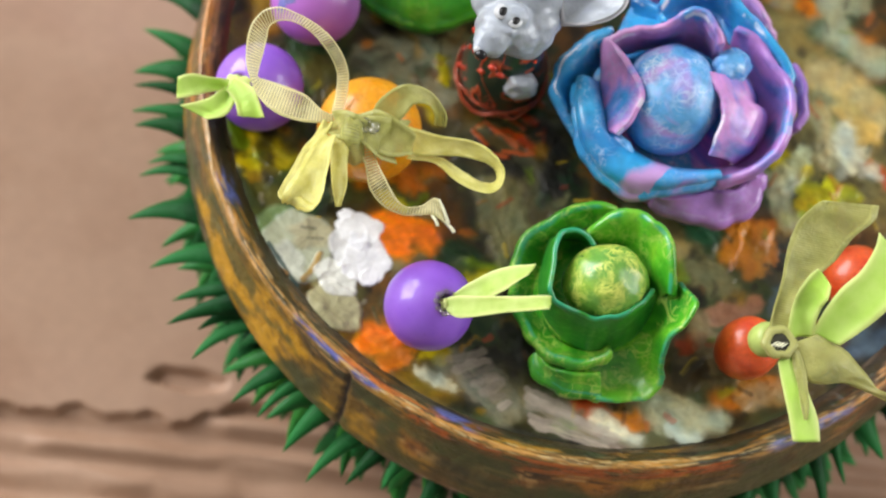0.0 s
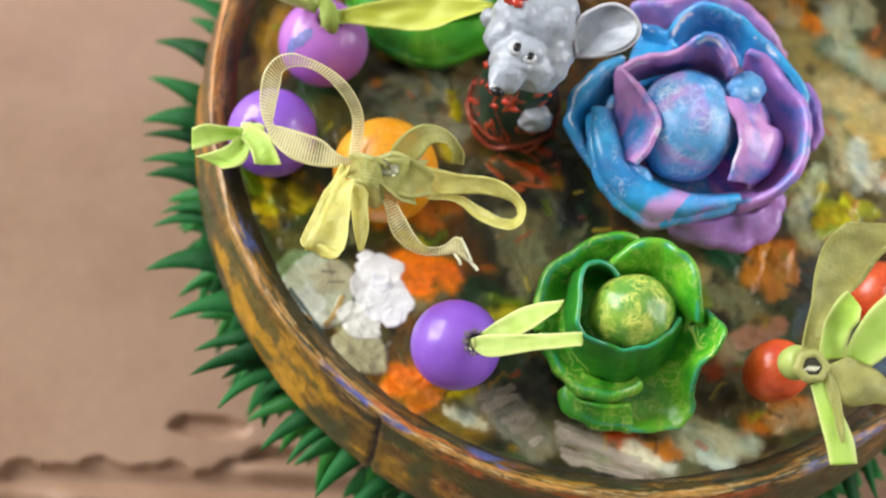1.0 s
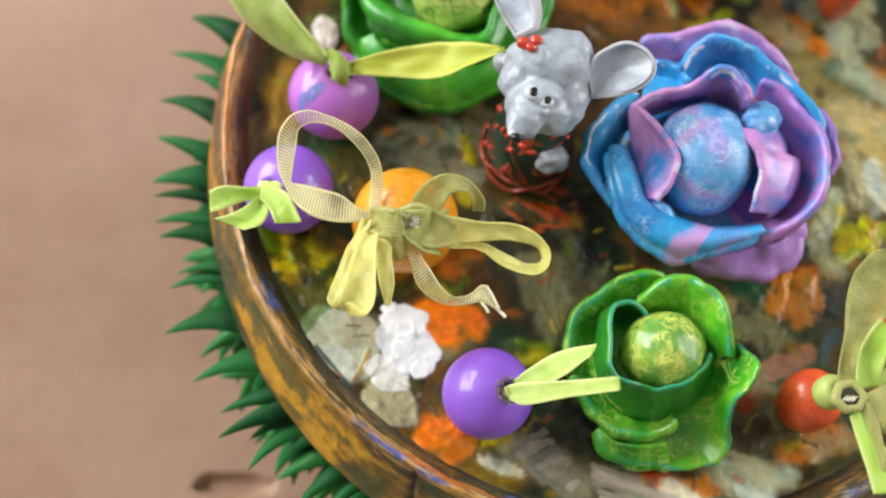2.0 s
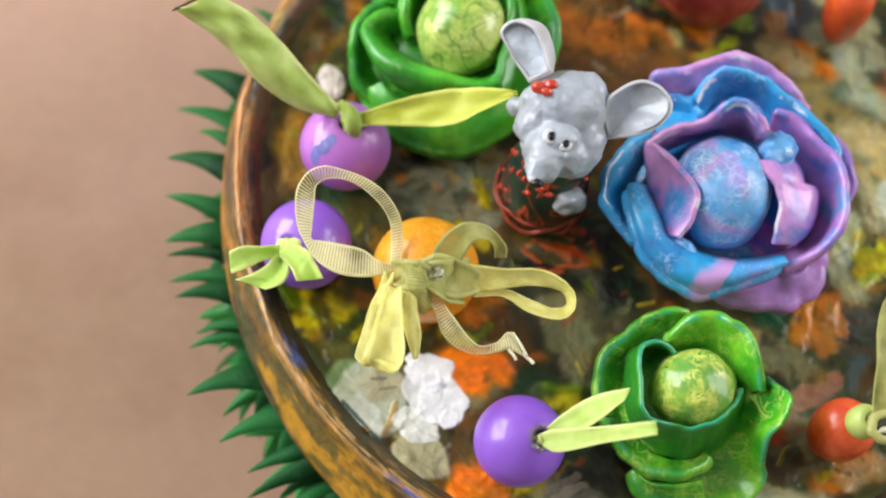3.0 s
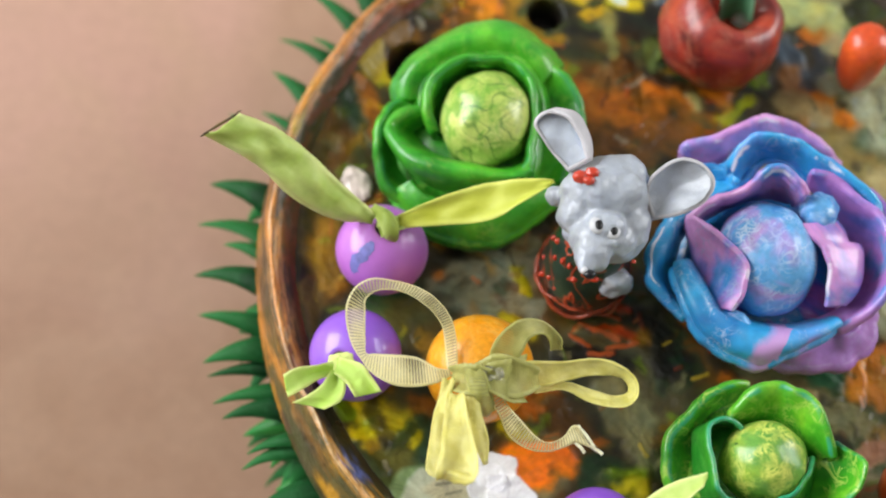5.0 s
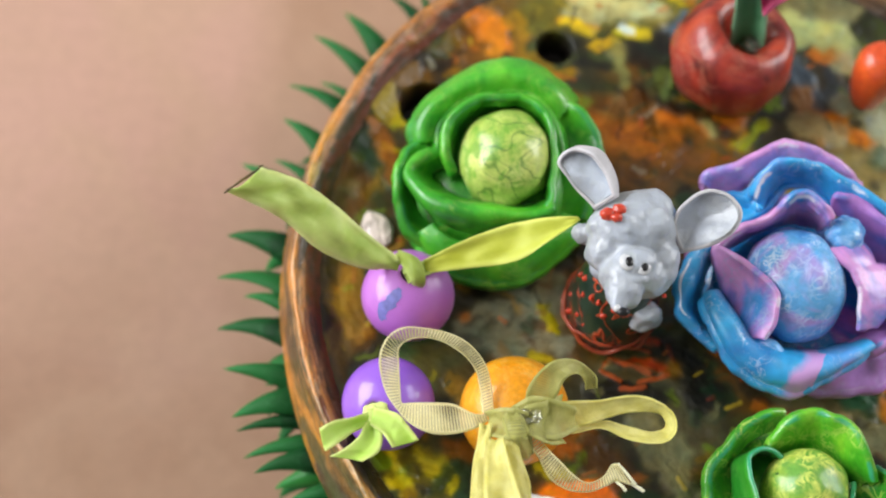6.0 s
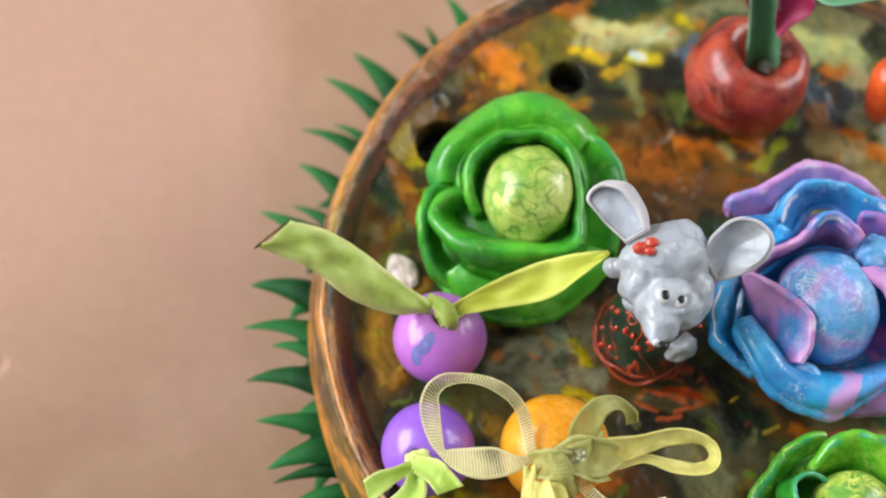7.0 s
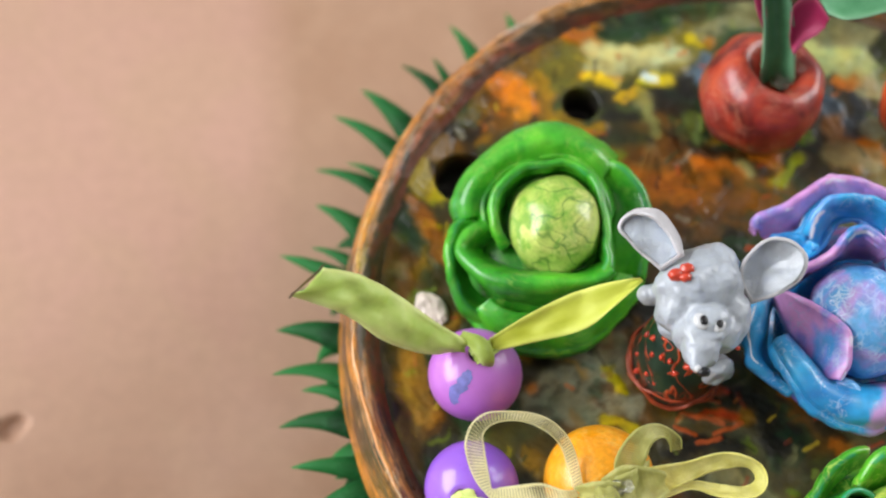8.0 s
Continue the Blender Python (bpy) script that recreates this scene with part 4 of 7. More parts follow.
# thick pale bulb and white flower, laid on last
lobe(-50.0, -58.6, 5.6, 5.2, 30, (0.16, 0.24, 0.09), 0.35, 0.08, 1, 0.35, 0.3)
lobe(-45.6, -61.4, 7.4, 8.2, 25, (0.40, 0.42, 0.29), 0.45, 0.08, 2, 0.22, 0.16)
lobe(-44.2, -57.6, 4.6, 3.4, 20, (0.36, 0.33, 0.20), 0.20, 0.15, 3, 0.35, 0.4)
lobe(-46.0, -65.0, 4.4, 3.0, -40, (0.52, 0.54, 0.44), 0.25, 0.15, 4, 0.25, 0.4)
lobe(-33.4, -70.4, 6.2, 4.6, -25, (0.44, 0.41, 0.22), 0.4, 0.08, 5, 0.2, 0.2)
stroke(-51.0, -63.6, -42.3, -69.6, 1.0, (0.02, 0.05, 0.045), 1.1, 0.1, 0.4)
stroke(-47.4, -68.0, -45.4, -68.8, 2.0, OCHRE, 1.0, 0.2, 0.4)
stroke(-40.9, -61.0, -41.6, -67.8, 1.3, (0.42, 0.26, 0.06), 1.3, 0.4, 0.4)
lobe(-35.8, -64.4, 5.0, 3.6, -15, (0.68, 0.68, 0.60), 0.18, 0.10, 6, 0.12)
lobe(-36.4, -56.2, 4.0, 5.4, 10, (0.74, 0.74, 0.72), 0.18, 0.10, 7, 0.12)
lobe(-31.6, -58.8, 5.0, 5.0, -20, (0.84, 0.84, 0.84), 0.20, 0.12, 8, 0.10)
lobe(-29.7, -61.6, 1.8, 2.2, -20, (0.84, 0.84, 0.84), 0.19, 0.1, 12, 0.10)
lobe(-35.4, -52.6, 4.8, 3.6, 15, (0.86, 0.86, 0.86), 0.21, 0.13, 9, 0.10)
lobe(-39.4, -50.6, 1.7, 1.3, 35, (0.84, 0.84, 0.84), 0.22, 0.1, 10, 0.10)
lobe(-34.4, -55.2, 2.2, 1.8, 0, (0.76, 0.76, 0.78), 0.25, 0.2, 11, 0.15)
stroke(-46.5, -57.0, -44.0, -56.2, 0.7, (0.10, 0.10, 0.06), 0.5, 0.05, 0.6)
stroke(-44.5, -59.0, -41.6, -57.6, 0.7, (0.10, 0.10, 0.06), 0.5, 0.05, 0.6)
lobe(-71.0, 39.6, 3.2, 6.0, 10, (0.34, 0.24, 0.03), 0.3, 0.10, 14, 0.4, 0.2)
lobe(-66.0, 45.5, 2.6, 4.0, -40, (0.20, 0.10, 0.02), 0.2, 0.14, 15, 0.4, 0.3)
# drilled drain holes, their inner shade painted near black out to a narrow ring
for hx, hy, hr in ((-32.6, 56.2, 4.0), (-61.0, 38.4, 5.9)):
    d = np.hypot(FX - hx, (FY - hy) * 1.0) + 0.5 * (field(FX, FY, 3, 77) - 0.5)
    inside = step(hr + 0.5, hr - 0.4, d)
    relief -= 9.0 * inside
    paint += (np.array((0.012, 0.008, 0.008)) - paint) * (step(hr + 0.7, hr - 0.2, d))[..., None]
relief += 0.5 * (field(FX, FY, 5, 61) - 0.5) + 0.25 * (field(FX, FY, 1.6, 63, 2) - 0.5)
relief = np.clip(relief, -9, 3.0) - 0.35
R = np.hypot(FX, FY)
relief += 1.6 * step(77.5, 81.5, R)
me = grid_mesh("painted_ground", FX, FY, relief + 56.6, R < FLOOR_R + 0.8)
painted(me, paint)
me.materials.append(FLOOR_PAINT)
ob = new("painted_ground", me)
ob.parent = bowl
ob["label"] = "varnished ground brushed in brown, orange, grey and green"

profile = [(79.0, -1.2), (80.3, 0.1), (81.4, 1.1), (82.5, 2.3), (83.6, 3.5), (84.7, 4.5), (85.6, 5.1), (86.3, 5.4), (87.0, 5.2),
           (87.5, 4.4), (87.9, 3.2), (88.2, 1.8), (88.5, 0.2), (88.9, -1.8), (89.3, -3.8), (89.6, -5.8), (89.8, -7.8), (89.5, -9.4),
           (88.4, -10.8), (86.8, -12.2), (86.4, -16), (86.2, -26), (85.6, -40), (84.6, -52), (83.6, -55.4), (82, -56.5), (60, -56.5), (20, -56.5), (0.5, -56.5)]
SEG = 900
th = np.linspace(0, 2 * math.pi, SEG, endpoint=False)
pr = glide(profile, 3)
level = np.arange(len(pr), dtype=float) / 3
T, L = np.meshgrid(th, level, indexing="ij")
PR, PZ = np.broadcast_to(pr[:, 0], T.shape).copy(), np.broadcast_to(pr[:, 1], T.shape).copy()
flare = np.exp(-((np.degrees(T) - 268 + 180) % 360 - 180) ** 2 / (2 * 38.0 ** 2))
PR += flare * 4.6 * step(10.0, 17.0, L) * step(26, 20, L)
cx, cy = np.cos(T) * 85, np.sin(T) * 85
lip = step(2, 5, L) * step(19, 14, L)
PR += lip * (1.1 * (field(cx, cy, 34, 71) - 0.5) + 0.6 * (field(cx + L * 2, cy, 7, 72) - 0.5))
PZ += lip * (0.9 * (field(cx, cy, 28, 73) - 0.5) + 0.4 * (field(cx, cy + L * 2, 6, 74) - 0.5))
rim = np.zeros(T.shape + (3,))
rim[:] = (0.19, 0.082, 0.016)
along, up = T * 85.0, L * 1.6
drag = along + 6 * (field(along, up, 9, 80) - 0.5)
up = up + 1.6 * (field(along * 0.3, up, 6, 79) - 0.5)
n1, n2, n3 = field(drag * 0.34, up * 1.3, 4.2, 81, 4), field(drag * 0.20, up * 1.5, 2.2, 82, 4), field(drag, up * 1.5, 24, 83, 4)


def dab(mask, tone, amount=0.9):
    rim[:] = rim + (np.array(tone) - rim) * (mask * amount)[..., None]


dab(step(0.45, 0.60, n1), (0.36, 0.17, 0.022))
dab(step(0.52, 0.68, n2), (0.34, 0.18, 0.07), 0.6)
dab(step(0.50, 0.66, 1 - n1), (0.040, 0.025, 0.010), 0.8)
dab(step(0.56, 0.62, field(drag * 0.3, up * 1.2, 4, 86, 3)), (0.024, 0.030, 0.013), 0.8)
dab(step(0.60, 0.68, n3), (0.34, 0.10, 0.022), 0.7)
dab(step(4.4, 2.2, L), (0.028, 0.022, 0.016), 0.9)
dab(step(5.0, 3.0, L) * step(0.42, 0.55, n2), (0.12, 0.09, 0.07), 0.7)
dab(step(0.60, 0.66, field(drag * 0.12, up * 2.2, 1.4, 92, 3)) * step(17, 15, L), (0.016, 0.012, 0.007), 0.85)
dab(step(0.62, 0.68, field(drag * 0.14, up * 2.4, 1.3, 93, 3)) * step(4, 5, L) * step(15, 13, L), (0.50, 0.27, 0.12), 0.8)
crest = step(5.0, 6.5, L) * step(9.5, 8.2, L)
dab(crest * step(0.36, 0.55, field(drag * 0.25, up * 2, 3, 84)), (0.60, 0.27, 0.075), 0.8)
deg = np.degrees(T)
dab(step(5.2, 4.0, L) * step(80, 110, deg) * step(215, 195, deg) * step(0.34, 0.52, field(drag * 0.5, up, 7, 119, 3)), (0.16, 0.030, 0.010), 0.85)
dab(step(8.5, 9.5, L) * step(275, 245, deg) * step(190, 215, deg) * step(0.34, 0.52, n1), (0.52, 0.24, 0.012), 0.9)
dab(step(2.0, 4.0, L) * step(7.2, 6.4, L) * step(0.48, 0.58, field(drag * 0.4, up * 1.6, 3.0, 91, 4)), (0.030, 0.030, 0.014), 0.85)
dab(step(8.5, 10, L) * step(0.50, 0.60, field(drag * 0.5, up * 1.2, 6, 97, 4)), (0.06, 0.035, 0.010), 0.75)
dab(step(12, 14, L) * step(262, 280, deg) * step(0.35, 0.55, n3), (0.055, 0.055, 0.016), 0.8)
dab(step(9, 11, L) * step(0.56, 0.66, field(along, up, 12, 88)), (0.05, 0.055, 0.018), 0.8)
for centre, half, lo, hi, tone in ((250, 6.5, 7.2, 8.6, (0.10, 0.12, 0.55)), (268, 2.5, 3.5, 6, (0.12, 0.13, 0.5)), (222, 2.0, 4, 7, (0.10, 0.13, 0.5)),
                                   (318, 6, 6.5, 9.5, (0.22, 0.20, 0.48)), (124, 5, 5.5, 9, (0.62, 0.56, 0.56)), (156, 1.4, 5, 8, (0.6, 0.58, 0.55)), (284, 22, 8.5, 10.5, (0.50, 0.10, 0.02)),
                                   (140, 16, 4.5, 7.5, (0.50, 0.13, 0.05)), (259, 8, 5.6, 6.6, (0.60, 0.15, 0.03)), (165, 5, 5.5, 8.5, (0.45, 0.36, 0.03)), (132, 8, 8, 11, (0.50, 0.14, 0.05)), (208, 8, 10, 13, (0.045, 0.05, 0.03))):
    near = step(half + 1.5, half - 1.0, np.abs(deg - centre) + 3 * (n2 - 0.5)) * step(lo - 0.7, lo + 0.3, L) * step(hi + 0.7, hi - 0.3, L)
    dab(near * step(0.30, 0.48, field(along, up * 3, 4, 90)), tone, 0.9)
west = step(90, 112, deg) * step(222, 200, deg) * step(4.6, 5.6, L)
dab(west * step(0.36, 0.52, field(drag * 0.35, up * 1.4, 6, 121, 4)), (0.60, 0.24, 0.035), 0.75)
dab(west * step(0.56, 0.66, field(drag * 0.4, up * 1.6, 4, 123, 4)), (0.10, 0.045, 0.02), 0.7)
fleck = field(drag * 0.5, up * 3.0, 0.9, 111, 3)
dab(step(0.62, 0.70, fleck) * step(16, 14, L), (0.012, 0.014, 0.010), 0.45)
dab(step(0.60, 0.68, field(drag * 0.6, up * 2.6, 1.6, 113, 3)) * step(3.0, 4.5, L) * step(12, 10, L), (0.05, 0.075, 0.045), 0.5)
dab(step(0.63, 0.70, field(drag * 0.25, up * 3.2, 1.1, 115, 3)) * step(4.5, 6, L) * step(10, 8, L), (0.62, 0.42, 0.25), 0.7)
dab(step(8.5, 10, L) * step(300, 285, deg) * step(185, 205, deg) * step(0.52, 0.60, field(drag * 0.5, up * 1.4, 5, 117, 4)), (0.055, 0.060, 0.018), 0.8)
# the dark crack down the outside
crack = step(0.55, 0.2, np.abs(deg - 253.8 - 0.25 * (L - 12) - 0.5 * (field(up, along, 3, 95) - 0.5))) * step(8.5, 10, L) * step(20, 19, L)
dab(crack, (0.010, 0.007, 0.005), 1.0)
PR -= crack * 0.7
PR += lip * 0.5 * (n2 - 0.5)
PZ += lip * 0.7 * (n1 - 0.5)
BX, BY = PR * np.cos(T), PR * np.sin(T)
wrap = lambda m: np.concatenate([m, m[:1]], 0)
south = (step(195, 215, deg) * step(335, 315, deg))[..., None]
# wall below the lip coloured near black for the shaded gap behind the leaves
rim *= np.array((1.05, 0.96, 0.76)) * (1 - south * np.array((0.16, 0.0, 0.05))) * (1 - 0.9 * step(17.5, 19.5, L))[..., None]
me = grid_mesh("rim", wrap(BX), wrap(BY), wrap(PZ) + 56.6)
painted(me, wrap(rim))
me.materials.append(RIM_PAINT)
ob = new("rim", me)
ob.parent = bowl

# ---- plastic leaf garland round the bowl ----
garland = thing("leaf_garland", 0, 0, -57, "garland of pointed dark green plastic leaves around the bowl", "garland")


def blade_mesh(name, wide, droop, bulge, material):
    """A pointed plastic blade of 20 mm, folded along its midrib, thin, bowed sideways like a sickle and drooping at its tip."""
    bm = bmesh.new()
    n, rows = 10, []
    for k in range(n + 1):
        t = k / n
        half = wide / 2 * min(1.0, 0.72 + 1.1 * t) * (1 - t) ** 0.8 + 0.05
        x, z, y0 = 20 * t, droop * 4 * t * (1 - t), -bulge * 4 * t * (1 - t)
        rows.append([bm.verts.new(Vector((x, y0 + s * half, z + (0.34 * half if s == 0 else 0) + lift)) * MM) for lift in (0.0, -0.3) for s in (-1, 0, 1)])
    for a, b in zip(rows, rows[1:]):
        for p, q in ((0, 1), (1, 2), (4, 3), (5, 4), (3, 0), (2, 5)):
            bm.faces.new((a[p], b[p], b[q], a[q]))
    for row, order in ((rows[0], (0, 1, 2, 5, 4, 3)), (rows[-1], (3, 4, 5, 2, 1, 0))):
        bm.faces.new([row[k] for k in order])
    bmesh.ops.recalc_face_normals(bm, faces=bm.faces)
    me = bpy.data.meshes.new(name)
    bm.to_mesh(me)
    bm.free()
    me.materials.append(material)
    me.shade_smooth()
    return me


def blade(mesh, tip_angle, tip_r, tip_z, sweep, root_z, roll, wide=1.0, root_r=84.6):
    """One blade from its root on the stem to its tip (degrees and millimetres)."""
    a, b = radians(tip_angle), radians(tip_angle + sweep)
    tip, root = Vector((tip_r * math.cos(a), tip_r * math.sin(a), tip_z)), Vector((root_r * math.cos(b), root_r * math.sin(b), root_z))
    out = (tip - root).normalized()
    side = Vector((0, 0, 1)).cross(out).normalized()
    m = Matrix((out, side, out.cross(side))).transposed().to_4x4()
    ob = new("blade", mesh)
    ob.parent = garland
    ob.matrix_basis = Matrix.Translation(root * MM) @ m @ Matrix.Rotation(radians(roll), 4, "X") @ Matrix.Diagonal(((tip - root).length / 20, wide, 1, 1))


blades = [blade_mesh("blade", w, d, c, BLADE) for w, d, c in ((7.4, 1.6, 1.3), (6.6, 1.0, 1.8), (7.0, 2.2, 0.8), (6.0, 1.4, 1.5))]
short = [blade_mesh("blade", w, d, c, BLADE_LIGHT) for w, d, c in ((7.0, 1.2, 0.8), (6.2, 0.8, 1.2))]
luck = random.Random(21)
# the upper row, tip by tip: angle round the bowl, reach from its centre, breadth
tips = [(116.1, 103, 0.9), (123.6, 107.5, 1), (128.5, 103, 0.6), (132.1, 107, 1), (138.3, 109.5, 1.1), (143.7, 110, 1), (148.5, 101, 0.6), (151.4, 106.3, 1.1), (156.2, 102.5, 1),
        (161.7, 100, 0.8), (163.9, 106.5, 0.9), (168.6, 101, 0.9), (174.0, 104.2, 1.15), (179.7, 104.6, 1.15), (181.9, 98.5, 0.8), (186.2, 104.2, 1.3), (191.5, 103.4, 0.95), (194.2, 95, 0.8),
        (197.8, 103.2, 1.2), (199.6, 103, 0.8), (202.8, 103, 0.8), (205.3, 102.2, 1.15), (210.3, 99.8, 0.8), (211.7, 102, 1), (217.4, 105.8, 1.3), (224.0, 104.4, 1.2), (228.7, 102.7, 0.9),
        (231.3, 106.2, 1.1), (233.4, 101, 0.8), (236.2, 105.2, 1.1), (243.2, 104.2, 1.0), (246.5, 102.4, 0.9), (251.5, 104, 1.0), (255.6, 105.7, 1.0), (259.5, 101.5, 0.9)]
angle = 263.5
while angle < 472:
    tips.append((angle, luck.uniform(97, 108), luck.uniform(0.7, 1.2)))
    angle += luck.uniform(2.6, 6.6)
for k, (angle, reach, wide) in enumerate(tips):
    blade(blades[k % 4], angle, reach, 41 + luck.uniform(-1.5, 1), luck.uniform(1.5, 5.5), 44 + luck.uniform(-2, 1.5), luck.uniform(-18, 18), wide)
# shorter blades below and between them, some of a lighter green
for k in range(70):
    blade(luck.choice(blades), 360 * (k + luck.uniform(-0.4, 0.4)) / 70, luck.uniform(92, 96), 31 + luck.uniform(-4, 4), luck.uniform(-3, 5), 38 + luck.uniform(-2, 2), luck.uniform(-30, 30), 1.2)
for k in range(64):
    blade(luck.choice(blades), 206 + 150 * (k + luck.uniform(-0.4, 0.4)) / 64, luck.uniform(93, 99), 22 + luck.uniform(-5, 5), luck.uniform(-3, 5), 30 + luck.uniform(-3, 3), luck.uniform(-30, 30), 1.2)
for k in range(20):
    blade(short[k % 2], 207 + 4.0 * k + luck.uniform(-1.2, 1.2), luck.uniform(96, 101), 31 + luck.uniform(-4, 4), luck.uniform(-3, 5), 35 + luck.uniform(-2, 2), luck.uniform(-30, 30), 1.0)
# the twisted stem that holds the blades
bm = bmesh.new()
rings = []
for k in range(180):
    a = 2 * math.pi * k / 180
    ring = []
    for s in range(8):
        b = 2 * math.pi * s / 8 + k * 0.35
        rr = 87.2 + (1.5 + 0.3 * math.sin(k * 1.3)) * math.cos(b)
        ring.append(bm.verts.new(Vector((rr * math.cos(a), rr * math.sin(a), 34 + 6.5 * math.sin(b))) * MM))
    rings.append(ring)
for k in range(180):
    a, b = rings[k], rings[(k + 1) % 180]
    for s in range(8):
        bm.faces.new((a[s], b[s], b[(s + 1) % 8], a[(s + 1) % 8]))
bmesh.ops.recalc_face_normals(bm, faces=bm.faces)
part("stem", bm, BLADE, garland)


# ---- clay cabbages ----
def leaf(parent, heart, material, curves, roll, seed, thick=1.7, ruffle=0.3):
    """One hand-pressed clay leaf, drawn from its root over its belly to its edge (curves in millimetres); roll: the edge turns over and down."""
    lines = [glide(c, 5) for c in curves]
    bm = bmesh.new()
    uv = bm.loops.layers.uv.new("UVMap")
    grid = []
    for i in range(len(lines[0])):
        wave = noise.noise(Vector((i * 0.24, seed * 1.7, 0.4))) + 0.5 * noise.noise(Vector((i * 0.7, seed * 2.3, 3.1)))
        across = [line[i] for line in lines]
        edge = across[-1]
        away = np.array((edge[0] - heart[0], edge[1] - heart[1], 0.0))
        away /= max(np.linalg.norm(away), 0.5)
        across[-1] = edge + away * ruffle * wave - (away * 1.15 if roll else 0)
        if len(across) == 2:
            across.insert(1, (across[0] + across[1]) / 2 - np.array((0, 0, 0.10)) * np.linalg.norm(across[1] - across[0]))
        if roll:
            across.append(across[-1] + away * (0.75 + 0.3 * wave) - np.array((0, 0, 1.1 + 0.4 * wave)))
            across.append(across[-1] - away * 0.6 - np.array((0, 0, 2.4)))
        row = []
        for k, q in enumerate(glide(across, 4)):
            q = q + 0.22 * np.array(noise.noise_vector(Vector(q) * 0.35 + Vector((seed, 0, 0))))
            row.append(bm.verts.new(Vector(q) * MM))
        grid.append(row)
    top = (len(grid[0]) - 1) - (8 if roll else 0)
    vs = [min(1.0, k / top) if k <= top else max(0.0, 1 - (k - top) / 9) for k in range(len(grid[0]))]
    nu, nv = len(grid) - 1, len(grid[0]) - 1
    for i in range(nu):
        for j in range(nv):
            f = bm.faces.new((grid[i][j], grid[i + 1][j], grid[i + 1][j + 1], grid[i][j + 1]))
            for loop, (ii, jj) in zip(f.loops, ((i, j), (i + 1, j), (i + 1, j + 1), (i, j + 1))):
                loop[uv].uv = (ii / nu, vs[jj])
    bmesh.ops.recalc_face_normals(bm, faces=bm.faces)
    return thicken(part("leaf", bm, material, parent), thick, 0.0, 1)


def head(parent, centre, size, material, seed, turn=0.0):
    bm = bmesh.new()
    blob(bm, centre, size, Matrix.Rotation(radians(turn), 3, "Z"), 5, 0.07, seed)
    return part("head", bm, material, parent)


def cabbage_foot(parent, r, z, material, x=0.0, y=0.0):
    bm = lathe([(r * 0.5, 0.0), (r * 0.8, 0.6), (r, 2.2), (r * 1.02, 4.5), (r * 0.97, z * 0.62), (r * 0.82, z * 0.86), (r * 0.6, z), (r * 0.3, z + 0.3), (0.3, z + 0.4)], 40, wobble=0.12, seed=r, centre=(x, y, 0))
    return part("stump", bm, material, parent)


